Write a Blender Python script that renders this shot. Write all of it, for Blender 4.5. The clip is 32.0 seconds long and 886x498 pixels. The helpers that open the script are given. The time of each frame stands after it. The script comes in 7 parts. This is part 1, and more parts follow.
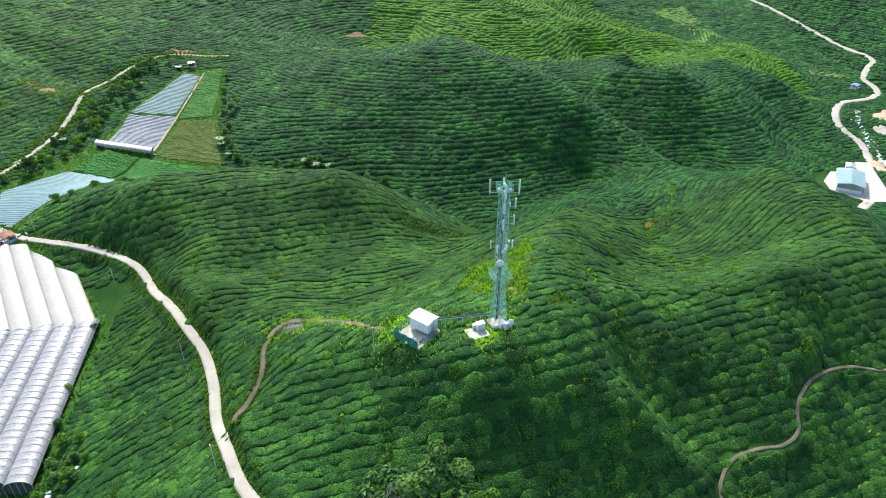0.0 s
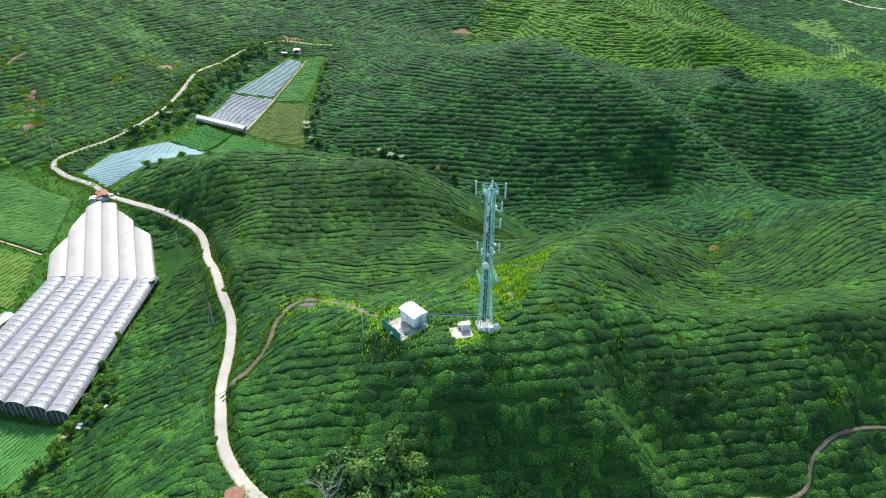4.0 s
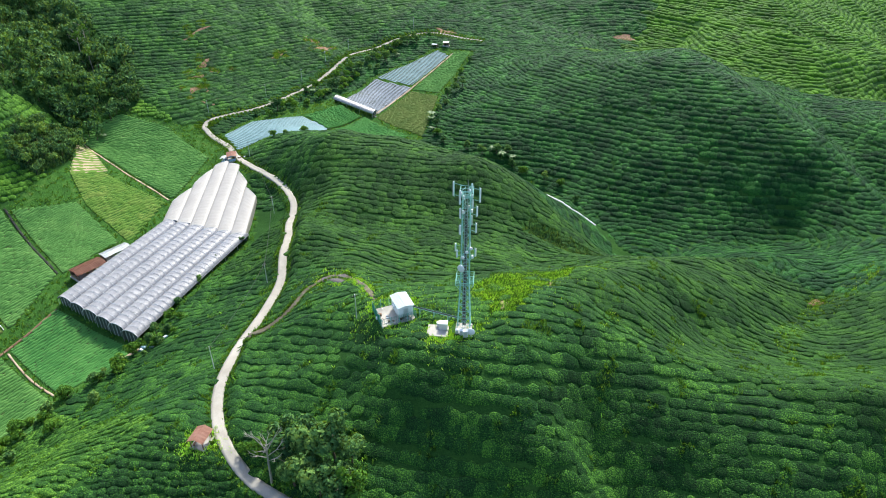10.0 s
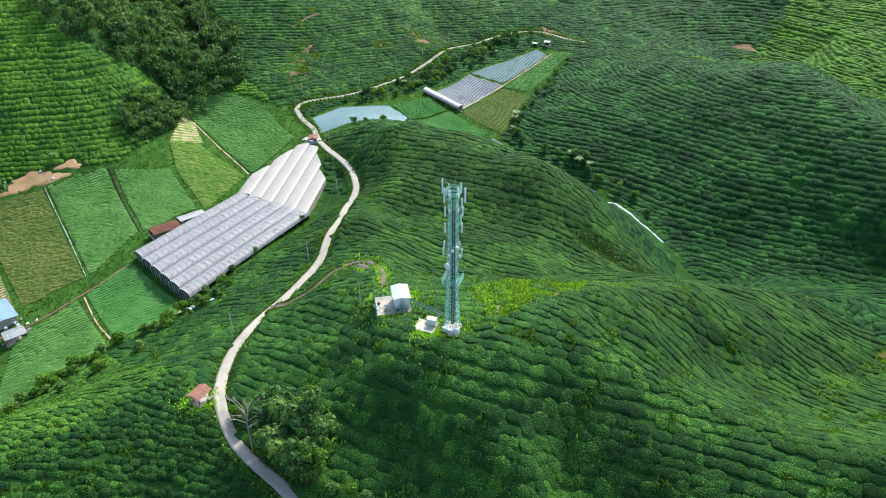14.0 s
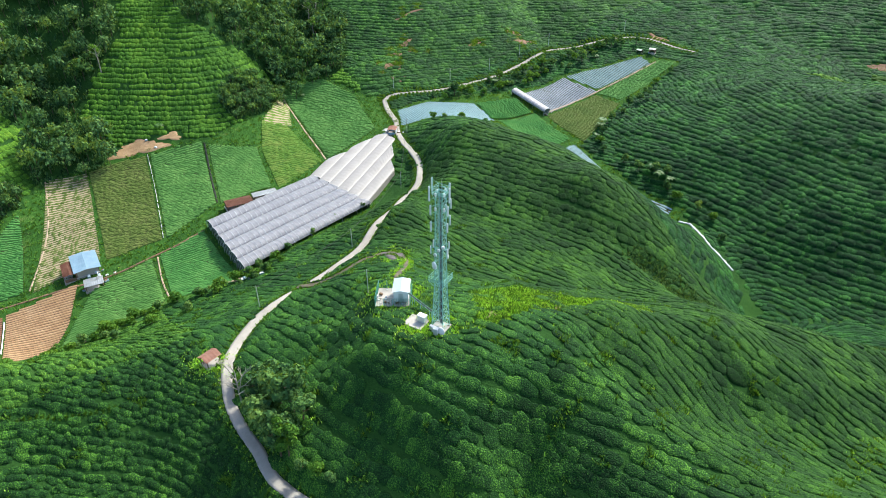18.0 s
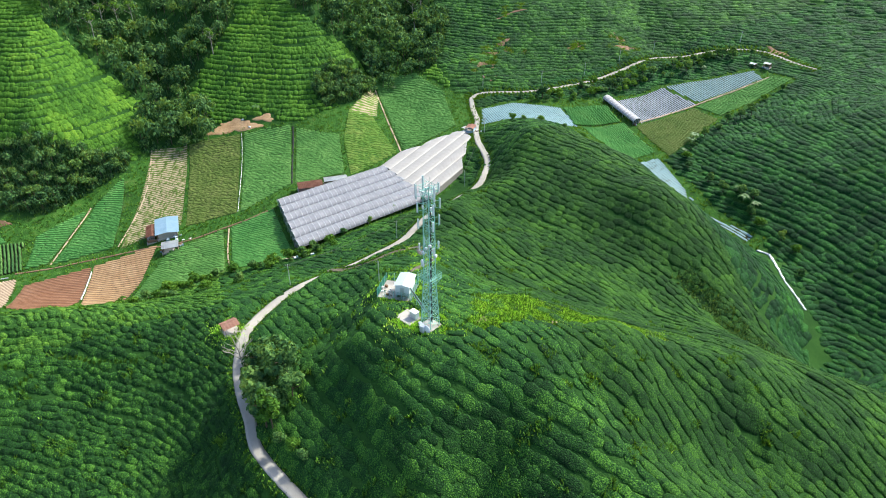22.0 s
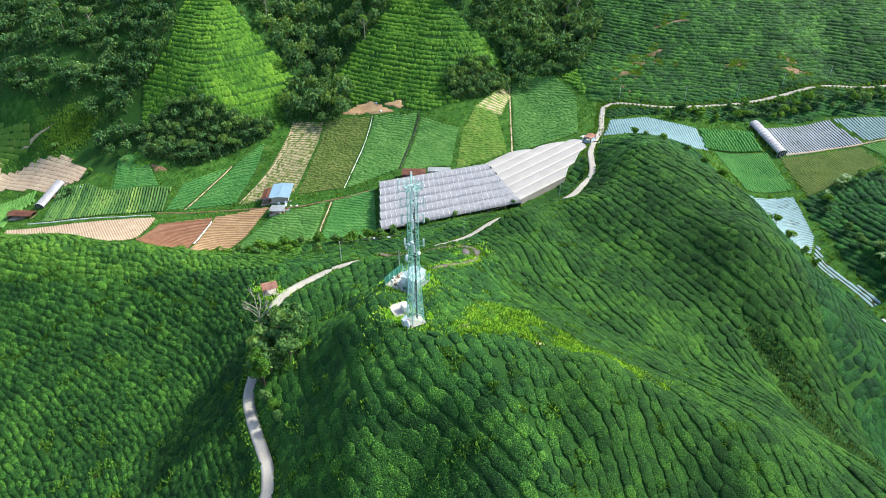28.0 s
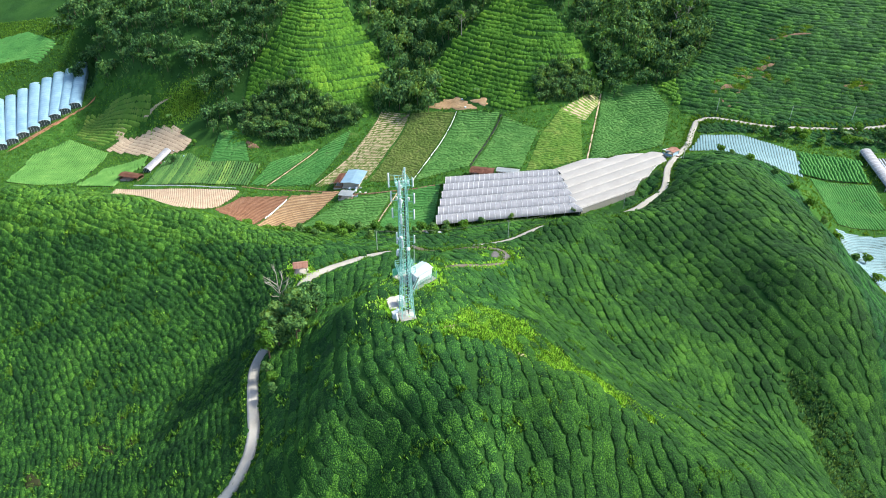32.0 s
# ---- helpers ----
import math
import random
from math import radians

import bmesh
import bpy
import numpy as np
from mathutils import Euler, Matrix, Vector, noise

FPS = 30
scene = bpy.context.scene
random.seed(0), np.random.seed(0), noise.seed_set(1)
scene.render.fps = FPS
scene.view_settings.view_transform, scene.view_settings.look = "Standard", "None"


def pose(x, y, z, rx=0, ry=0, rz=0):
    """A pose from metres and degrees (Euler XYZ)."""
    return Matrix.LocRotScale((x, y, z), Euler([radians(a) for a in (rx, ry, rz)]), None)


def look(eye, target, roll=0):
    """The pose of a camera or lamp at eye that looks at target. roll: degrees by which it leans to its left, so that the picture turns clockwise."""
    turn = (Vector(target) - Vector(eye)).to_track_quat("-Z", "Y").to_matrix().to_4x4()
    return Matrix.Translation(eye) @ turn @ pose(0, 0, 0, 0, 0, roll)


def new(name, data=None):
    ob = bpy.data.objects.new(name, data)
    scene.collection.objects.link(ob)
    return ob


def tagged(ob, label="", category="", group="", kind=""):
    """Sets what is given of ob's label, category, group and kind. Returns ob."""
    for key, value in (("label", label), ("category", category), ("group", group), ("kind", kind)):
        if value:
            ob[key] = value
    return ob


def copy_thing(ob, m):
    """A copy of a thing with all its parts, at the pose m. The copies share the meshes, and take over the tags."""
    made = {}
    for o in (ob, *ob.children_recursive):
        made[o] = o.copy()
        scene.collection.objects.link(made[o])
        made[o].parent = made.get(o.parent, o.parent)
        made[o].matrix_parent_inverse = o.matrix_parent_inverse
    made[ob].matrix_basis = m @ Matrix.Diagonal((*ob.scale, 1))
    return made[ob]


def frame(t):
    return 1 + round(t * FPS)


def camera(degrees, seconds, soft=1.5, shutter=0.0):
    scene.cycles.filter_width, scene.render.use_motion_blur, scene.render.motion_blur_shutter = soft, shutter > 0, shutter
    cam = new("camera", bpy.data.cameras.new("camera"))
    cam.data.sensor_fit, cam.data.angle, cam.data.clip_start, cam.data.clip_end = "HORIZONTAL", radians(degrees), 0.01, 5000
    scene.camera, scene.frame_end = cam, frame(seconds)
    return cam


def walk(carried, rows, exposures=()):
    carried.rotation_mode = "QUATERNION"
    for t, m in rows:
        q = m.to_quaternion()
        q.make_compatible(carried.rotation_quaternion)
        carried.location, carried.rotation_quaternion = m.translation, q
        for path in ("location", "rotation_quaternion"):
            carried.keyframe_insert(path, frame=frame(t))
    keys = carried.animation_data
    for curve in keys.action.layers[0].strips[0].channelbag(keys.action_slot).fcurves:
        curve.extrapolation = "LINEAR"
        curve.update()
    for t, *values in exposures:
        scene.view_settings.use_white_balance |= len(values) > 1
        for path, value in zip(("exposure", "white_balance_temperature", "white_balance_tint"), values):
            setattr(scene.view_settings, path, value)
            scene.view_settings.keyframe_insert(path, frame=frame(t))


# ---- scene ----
cam = camera(69.2, 32.0, soft=1.0)
METRES, EYE, TILT, LEAN, TURN = 190.0, 100.0, -31.5, 0.0, 0.0
ROWS = [
    (0.0, 0.0, 0.0, 0.0, 0.0, 0.0, -0.0),
    (0.5, 0.0159, -0.0004, -0.0002, 1.31, -0.01, -0.82),
    (1.0, 0.0318, -0.0003, -0.0, 2.6, -0.05, -1.61),
    (1.5, 0.0476, -0.0, 0.0001, 3.87, -0.1, -2.4),
    (2.0, 0.0632, 0.0006, 0.0008, 5.15, -0.19, -3.22),
    (2.5, 0.0795, 0.0017, 0.0016, 6.44, -0.28, -3.96),
    (3.0, 0.0957, 0.0031, 0.0029, 7.77, -0.39, -4.73),
    (3.5, 0.111, 0.0048, 0.0039, 9.03, -0.53, -5.54),
    (5.5, 0.1735, 0.0159, 0.0118, 14.23, -1.25, -8.61),
    (6.0, 0.1887, 0.0198, 0.0141, 15.56, -1.43, -9.39),
    (6.5, 0.2039, 0.0239, 0.0166, 16.88, -1.64, -10.16),
    (7.0, 0.2189, 0.0282, 0.0197, 18.23, -1.91, -10.89),
    (7.5, 0.2342, 0.0328, 0.0226, 19.59, -2.16, -11.61),
    (8.0, 0.2489, 0.038, 0.0257, 20.94, -2.44, -12.38),
    (8.5, 0.2634, 0.0433, 0.0292, 22.27, -2.76, -13.1),
    (9.0, 0.2777, 0.0491, 0.0326, 23.63, -3.09, -13.84),
    (9.5, 0.2922, 0.0552, 0.0366, 25.04, -3.49, -14.54),
    (10.0, 0.3063, 0.0615, 0.0406, 26.44, -3.89, -15.29),
    (10.5, 0.32, 0.0683, 0.0447, 27.84, -4.32, -16.01),
    (11.0, 0.3332, 0.0753, 0.0491, 29.24, -4.76, -16.73),
    (11.5, 0.3465, 0.0826, 0.0539, 30.68, -5.22, -17.42),
    (12.0, 0.3594, 0.0903, 0.0587, 32.12, -5.69, -18.11),
    (12.5, 0.3713, 0.0978, 0.0635, 33.5, -6.15, -18.75),
    (13.0, 0.3836, 0.1062, 0.0688, 34.96, -6.66, -19.43),
    (13.5, 0.3953, 0.1145, 0.0741, 36.43, -7.19, -20.1),
    (14.0, 0.407, 0.1233, 0.0796, 37.94, -7.75, -20.74),
    (14.5, 0.4184, 0.1323, 0.0852, 39.45, -8.32, -21.38),
    (16.5, 0.4612, 0.1712, 0.1094, 45.58, -10.73, -23.69),
    (17.0, 0.4708, 0.1813, 0.1157, 47.12, -11.37, -24.25),
    (17.5, 0.4803, 0.1917, 0.1221, 48.68, -12.03, -24.78),
    (18.0, 0.4893, 0.2024, 0.1287, 50.25, -12.7, -25.29),
    (18.5, 0.4979, 0.213, 0.1353, 51.81, -13.39, -25.81),
    (19.0, 0.5064, 0.2241, 0.1421, 53.41, -14.11, -26.27),
    (19.5, 0.5144, 0.2354, 0.1492, 55.04, -14.86, -26.73),
    (20.0, 0.522, 0.2468, 0.1562, 56.66, -15.62, -27.17),
    (20.5, 0.5294, 0.2585, 0.1633, 58.31, -16.38, -27.58),
    (21.0, 0.5362, 0.2703, 0.1708, 60.0, -17.17, -27.97),
    (21.5, 0.5431, 0.2825, 0.178, 61.7, -17.96, -28.33),
    (22.0, 0.5493, 0.2944, 0.1855, 63.39, -18.79, -28.7),
    (22.5, 0.5552, 0.3065, 0.1929, 65.09, -19.63, -29.07),
    (23.0, 0.5606, 0.3188, 0.2005, 66.78, -20.47, -29.38),
    (23.5, 0.5655, 0.3312, 0.2082, 68.48, -21.34, -29.68),
    (24.0, 0.5702, 0.3437, 0.2161, 70.22, -22.2, -29.96),
    (24.5, 0.5746, 0.3563, 0.2238, 71.94, -23.06, -30.22),
    (25.0, 0.5782, 0.3689, 0.2318, 73.68, -23.97, -30.47),
    (25.5, 0.5815, 0.3818, 0.2399, 75.43, -24.86, -30.67),
    (27.5, 0.5916, 0.4328, 0.2722, 82.52, -28.55, -31.3),
    (28.0, 0.5931, 0.4456, 0.2804, 84.28, -29.51, -31.41),
    (28.5, 0.5941, 0.4586, 0.2885, 86.1, -30.48, -31.49),
    (29.0, 0.5947, 0.4715, 0.2966, 87.88, -31.45, -31.55),
    (29.5, 0.5949, 0.4846, 0.3048, 89.69, -32.42, -31.57),
    (30.0, 0.5948, 0.4979, 0.313, 91.47, -33.37, -31.54),
    (30.5, 0.5941, 0.5108, 0.3212, 93.24, -34.33, -31.51),
    (31.0, 0.593, 0.5238, 0.3294, 95.0, -35.29, -31.45),
    (31.5, 0.5915, 0.5368, 0.3378, 96.75, -36.24, -31.35),
    (32.0, 0.5897, 0.5498, 0.346, 98.5, -37.17, -31.25),
]
EXPOSURES = [(0.0, 1.15), (12.0, 1.07), (24.0, 1.10), (32.0, 1.18)]
SUN, SKY = 3.6, 0.165
walk(cam, [(t, pose(0, 0, EYE, TILT, LEAN, TURN) @ pose(METRES * x, METRES * y, METRES * z, 90 + pitch, roll, yaw)) for t, x, y, z, yaw, pitch, roll in ROWS],
     EXPOSURES)


# ---- world and sun ----
SUN_DIR = Vector((-0.20, 0.67, 0.70)).normalized()
world = bpy.data.worlds.new("sky")
scene.world = world
world.use_nodes = True
sky = world.node_tree.nodes.new("ShaderNodeTexSky")
sky.sky_type, sky.sun_disc = "NISHITA", False
sky.sun_elevation = math.asin(SUN_DIR.z)
sky.sun_rotation = math.atan2(SUN_DIR.x, SUN_DIR.y)
sky.air_density, sky.dust_density, sky.ozone_density = 1.0, 2.0, 1.5
world.node_tree.links.new(sky.outputs[0], world.node_tree.nodes["Background"].inputs[0])
world.node_tree.nodes["Background"].inputs[1].default_value = SKY
sun = new("sun", bpy.data.lights.new("sun", "SUN"))
sun.data.energy, sun.data.angle, sun.data.color = SUN, radians(6.0), (0.98, 0.965, 0.88)
sun.matrix_world = look(SUN_DIR * 400, (0, 0, 0))


# ---- materials ----
def material(name, ramp, scale=1.0, rough=0.8, metal=0.0, bump=0.0, bump_scale=8.0, fine=0.35, island=0.0, per_object=0.0, spec=0.3, trans=0.0, stretch=(1, 1, 1), span=0.44):
    """Surface with colour from two sizes of noise through a ramp of colours, relief, and a shift of shade for each island or object."""
    m = bpy.data.materials.new(name)
    m.use_nodes = True
    nt = m.node_tree
    n, l = nt.nodes, nt.links
    bsdf = n["Principled BSDF"]
    geo = n.new("ShaderNodeNewGeometry")
    fit = n.new("ShaderNodeMapping")
    fit.inputs["Scale"].default_value = stretch
    l.new(geo.outputs["Position"], fit.inputs[0])
    big = n.new("ShaderNodeTexNoise")
    big.inputs["Scale"].default_value, big.inputs["Detail"].default_value = scale * 0.06, 7
    big.inputs["Roughness"].default_value = 0.65
    small = n.new("ShaderNodeTexNoise")
    small.inputs["Scale"].default_value, small.inputs["Detail"].default_value = scale * 3.2, 4
    l.new(fit.outputs[0], big.inputs[0])
    l.new(fit.outputs[0], small.inputs[0])
    mix = n.new("ShaderNodeMix")
    mix.inputs[0].default_value = fine
    l.new(big.outputs[0], mix.inputs[2])
    l.new(small.outputs[0], mix.inputs[3])
    value = mix.outputs[0]
    for amount, socket in ((island, geo.outputs["Random Per Island"]), (per_object, None)):
        if not amount:
            continue
        if socket is None:
            socket = n.new("ShaderNodeObjectInfo").outputs["Random"]
        step = n.new("ShaderNodeMath")
        step.operation = "MULTIPLY_ADD"
        step.inputs[1].default_value, step.inputs[2].default_value = amount, -0.5 * amount
        l.new(socket, step.inputs[0])
        add = n.new("ShaderNodeMath")
        l.new(value, add.inputs[0])
        l.new(step.outputs[0], add.inputs[1])
        value = add.outputs[0]
    cr = n.new("ShaderNodeValToRGB")
    els = cr.color_ramp.elements
    while len(els) < len(ramp):
        els.new(0.5)
    for i, (e, c) in enumerate(zip(els, ramp)):
        e.position = 0.5 + span * (i / max(1, len(ramp) - 1) - 0.5)
        e.color = (*c, 1)
    l.new(value, cr.inputs[0])
    l.new(cr.outputs[0], bsdf.inputs["Base Color"])
    bsdf.inputs["Roughness"].default_value, bsdf.inputs["Metallic"].default_value = rough, metal
    bsdf.inputs["Specular IOR Level"].default_value = spec
    if bump:
        tex = n.new("ShaderNodeTexNoise")
        tex.inputs["Scale"].default_value, tex.inputs["Detail"].default_value = bump_scale, 3
        l.new(geo.outputs["Position"], tex.inputs[0])
        b = n.new("ShaderNodeBump")
        b.inputs["Strength"].default_value, b.inputs["Distance"].default_value = bump, 0.5
        l.new(tex.outputs[0], b.inputs["Height"])
        l.new(b.outputs[0], bsdf.inputs["Normal"])
    if trans:
        t = n.new("ShaderNodeBsdfTranslucent")
        tint = n.new("ShaderNodeMix")
        tint.data_type, tint.blend_type = "RGBA", "MULTIPLY"
        tint.inputs[0].default_value = 1.0
        tint.inputs[7].default_value = (2.2, 1.6, 0.5, 1)
        l.new(cr.outputs[0], tint.inputs[6])
        l.new(tint.outputs[2], t.inputs[0])
        s = n.new("ShaderNodeMixShader")
        s.inputs[0].default_value = trans
        l.new(bsdf.outputs[0], s.inputs[1])
        l.new(t.outputs[0], s.inputs[2])
        l.new(s.outputs[0], n["Material Output"].inputs[0])
    return m


GROUND = material("ground_cover", [(0.0108, 0.0351, 0.0095), (0.0175, 0.0567, 0.0121), (0.0297, 0.0837, 0.0162), (0.0607, 0.1148, 0.0270)], 0.8, 0.95, bump=0.6, bump_scale=3, spec=0.05)
TEA = material("tea_leaves", [(0.0054, 0.0271, 0.0076), (0.0115, 0.0534, 0.0118), (0.0253, 0.0997, 0.0162), (0.0907, 0.2316, 0.0265)], 1.3, 0.8, bump=0.9, bump_scale=4, fine=0.62, island=0.10, spec=0.12, trans=0.12, span=0.26)
# tea green darkened to stand for shade on slopes turned from the sun
TEA_DIMMED = material("shade_darkened_tea_leaves", [(0.0046, 0.0233, 0.0061), (0.0102, 0.0459, 0.0096), (0.0231, 0.0895, 0.0140), (0.0969, 0.2467, 0.0270)], 1.3, 0.8, bump=0.9, bump_scale=4, fine=0.62, island=0.10, spec=0.12, trans=0.12, span=0.26)
# shade on the hills behind, painted as a bluer, darker tea green
TEA_SHADE = material("bluish_shaded_tea_leaves", [(0.0030, 0.0221, 0.0072), (0.0064, 0.0422, 0.0110), (0.0138, 0.0788, 0.0154), (0.0527, 0.1974, 0.0270)], 1.3, 0.8, bump=0.9, bump_scale=4, fine=0.62, island=0.10, spec=0.12, trans=0.12, span=0.26)
TEA_NORTH = material("mature_tea_leaves", [(0.0044, 0.0238, 0.0051), (0.0106, 0.0465, 0.0081), (0.0233, 0.0840, 0.0109), (0.0675, 0.1755, 0.0175)], 1.3, 0.8, bump=0.9, bump_scale=4, fine=0.62, island=0.10, spec=0.12, trans=0.12, span=0.26)
# a brighter, yellower tea green for the flank above the farm
TEA_LIME = material("lime_tea_leaves", [(0.0090, 0.0394, 0.0078), (0.0256, 0.0905, 0.0133), (0.0644, 0.1724, 0.0199), (0.1606, 0.3189, 0.0328)], 1.3, 0.8, bump=0.9, bump_scale=4, fine=0.62, island=0.10, spec=0.12, trans=0.12, span=0.28)
WEED_GROUND = material("weedy_ground", [(0.034, 0.046, 0.018), (0.024, 0.078, 0.013), (0.045, 0.125, 0.020), (0.13, 0.165, 0.05)], 4, 0.95, bump=0.8, bump_scale=3, spec=0.05, span=0.36)
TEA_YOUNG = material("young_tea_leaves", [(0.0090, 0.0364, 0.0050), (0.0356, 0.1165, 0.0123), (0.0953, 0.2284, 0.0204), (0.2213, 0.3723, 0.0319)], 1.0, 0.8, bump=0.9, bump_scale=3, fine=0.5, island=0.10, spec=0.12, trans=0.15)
# sunlight on the far ridge, put into the leaf colour
TEA_BRIGHT = material("sun_tinted_tea_leaves", [(0.0042, 0.0178, 0.0010), (0.0208, 0.0714, 0.0034), (0.0633, 0.1793, 0.0073), (0.1162, 0.2818, 0.0144)], 1.0, 0.8, bump=0.6, bump_scale=3, fine=0.5, island=0.10, spec=0.12, trans=0.15)
GRASS = material("yellow_grass", [(0.1321, 0.3425, 0.0373), (0.2201, 0.4867, 0.0517), (0.3346, 0.6216, 0.0720), (0.5034, 0.7157, 0.1370)], 6, 0.9, bump=0.3, island=0.3, spec=0.05, trans=0.2)
CONCRETE = material("road_concrete", [(0.22, 0.20, 0.17), (0.31, 0.29, 0.25), (0.40, 0.375, 0.33)], 3, 0.9, bump=0.15, spec=0.1)
DIRT = material("bare_earth", [(0.0975, 0.0577, 0.0332), (0.1950, 0.1154, 0.0682), (0.3023, 0.1879, 0.1180)], 6, 0.95, bump=0.5)
SAND = material("tan_soil", [(0.2794, 0.1980, 0.1236), (0.3899, 0.2940, 0.1978), (0.5005, 0.4020, 0.2781)], 3, 0.95, bump=0.4)
REDSOIL = material("red_soil", [(0.19, 0.085, 0.042), (0.28, 0.135, 0.072), (0.36, 0.20, 0.115)], 3, 0.95, bump=0.4)
ORANGE_EARTH = material("orange_earth", [(0.2640, 0.1500, 0.0684), (0.3840, 0.2400, 0.1197), (0.5040, 0.3480, 0.1938)], 4, 0.95, bump=0.4)
BROWN = material("brown_furrow", [(0.050, 0.026, 0.015), (0.085, 0.045, 0.027), (0.13, 0.075, 0.046)], 3, 0.95, bump=0.4)
SOIL = material("field_soil", [(0.018, 0.026, 0.010), (0.035, 0.040, 0.016), (0.07, 0.06, 0.03)], 2, 0.95, bump=0.4, spec=0.05)
CROP_DARK = material("crop_dark_green", [(0.0387, 0.1419, 0.0341), (0.0742, 0.2313, 0.0549), (0.1328, 0.3086, 0.0816)], 2, 0.85, bump=0.5, island=0.1, trans=0.15, spec=0.08)
CROP_BLUE = material("crop_cabbage_green", [(0.0512, 0.1401, 0.0321), (0.0910, 0.2279, 0.0533), (0.1729, 0.3353, 0.0887)], 2, 0.85, bump=0.5, island=0.1, trans=0.15, spec=0.08)
CROP_LIGHT = material("crop_light_green", [(0.0484, 0.1331, 0.0200), (0.0970, 0.1956, 0.0300), (0.1938, 0.2428, 0.0600)], 2, 0.85, bump=0.5, island=0.3, trans=0.12, spec=0.08)
CROP_OLIVE = material("crop_olive", [(0.055, 0.098, 0.020), (0.095, 0.140, 0.031), (0.155, 0.180, 0.055)], 2, 0.85, bump=0.5, island=0.2, spec=0.08)
MULCH = material("silver_mulch_film", [(0.1028, 0.1928, 0.2078), (0.1461, 0.2516, 0.2671), (0.2002, 0.3104, 0.3198)], 4, 0.6, bump=0.3, bump_scale=3, spec=0.2)
FILM = material("greenhouse_film", [(0.1734, 0.1734, 0.1809), (0.2416, 0.2394, 0.2451), (0.3435, 0.3373, 0.3376)], 6, 0.35, bump=0.2, bump_scale=2, spec=0.4)
FILM_WHITE = material("white_greenhouse_film", [(0.2340, 0.2205, 0.2025), (0.2835, 0.2700, 0.2475), (0.3420, 0.3240, 0.3015)], 3, 0.5, bump=0.15, bump_scale=2, spec=0.25)
NET = material("grey_mulch_film", [(0.17, 0.20, 0.25), (0.25, 0.29, 0.34), (0.36, 0.40, 0.46)], 2, 0.6, bump=0.2, spec=0.25)
STEEL_GREEN = material("green_painted_steel", [(0.1642, 0.3956, 0.3436), (0.2502, 0.5106, 0.4462), (0.3754, 0.6164, 0.5578)], 6, 0.5, spec=0.4)
GALV = material("galvanised_steel", [(0.42, 0.45, 0.45), (0.55, 0.58, 0.58), (0.65, 0.67, 0.67)], 6, 0.45, metal=0.5)
WHITE = material("white_paint", [(0.58, 0.60, 0.60), (0.68, 0.70, 0.70), (0.76, 0.77, 0.76)], 4, 0.5, bump=0.05)
RUST = material("rusty_tin", [(0.10, 0.035, 0.02), (0.19, 0.08, 0.05), (0.28, 0.15, 0.10)], 6, 0.7, bump=0.1)
TILE_RED = material("faded_red_roof", [(0.30, 0.13, 0.09), (0.42, 0.22, 0.16), (0.52, 0.32, 0.25)], 6, 0.8, bump=0.15)
BLUE_TIN = material("blue_tin", [(0.23, 0.39, 0.50), (0.32, 0.49, 0.61), (0.43, 0.59, 0.69)], 5, 0.45, spec=0.5)
WOOD = material("weathered_wood", [(0.10, 0.065, 0.04), (0.18, 0.12, 0.08), (0.28, 0.20, 0.14)], 8, 0.85, bump=0.2)
BARK = material("bark", [(0.05, 0.035, 0.02), (0.10, 0.075, 0.05), (0.17, 0.14, 0.10)], 8, 0.9, bump=0.4)
LEAF = material("tree_leaves", [(0.0238, 0.0726, 0.0273), (0.0499, 0.1320, 0.0404), (0.0950, 0.2035, 0.0558), (0.1663, 0.2860, 0.0713)], 0.8, 0.8, fine=0.4, island=0.34, per_object=0.25, spec=0.08, trans=0.25)
LEAF_DARK = material("dark_forest_leaves", [(0.0140, 0.0449, 0.0203), (0.0377, 0.1035, 0.0406), (0.0855, 0.1940, 0.0620), (0.1488, 0.2530, 0.0727)], 0.8, 0.8, fine=0.4, island=0.34, spec=0.08, trans=0.2)
LEAF_LIGHT = material("light_tree_leaves", [(0.0360, 0.1100, 0.0154), (0.0720, 0.1800, 0.0242), (0.1320, 0.2600, 0.0352)], 1.0, 0.8, fine=0.5, island=0.3, per_object=0.2, spec=0.08, trans=0.25)
BANANA = material("banana_leaves", [(0.0280, 0.0840, 0.0140), (0.0560, 0.1400, 0.0245), (0.0980, 0.1890, 0.0420)], 2, 0.5, island=0.3, trans=0.2)
DARK = material("dark_interior", [(0.012, 0.013, 0.012), (0.02, 0.022, 0.02)], 3, 0.9)
CONCRETE_LIGHT = material("pad_concrete", [(0.28, 0.26, 0.22), (0.38, 0.355, 0.31), (0.46, 0.435, 0.385)], 5, 0.9, bump=0.15)
WATER = material("stream_foam", [(0.35, 0.42, 0.42), (0.55, 0.60, 0.60), (0.75, 0.78, 0.78)], 6, 0.2, bump=0.4, spec=0.5)
WIRE = material("dark_wire", [(0.03, 0.03, 0.03), (0.06, 0.06, 0.06)], 5, 0.6)
NETGREEN = material("green_fence_mesh", [(0.015, 0.13, 0.085), (0.03, 0.19, 0.13), (0.05, 0.25, 0.17)], 5, 0.7)
NETDARK = material("dark_insect_net", [(0.03, 0.045, 0.04), (0.06, 0.08, 0.07), (0.09, 0.11, 0.10)], 4, 0.85)
PALE_TIN = material("pale_tin_roof", [(0.52, 0.64, 0.68), (0.64, 0.75, 0.78), (0.74, 0.82, 0.84)], 5, 0.45, spec=0.5)
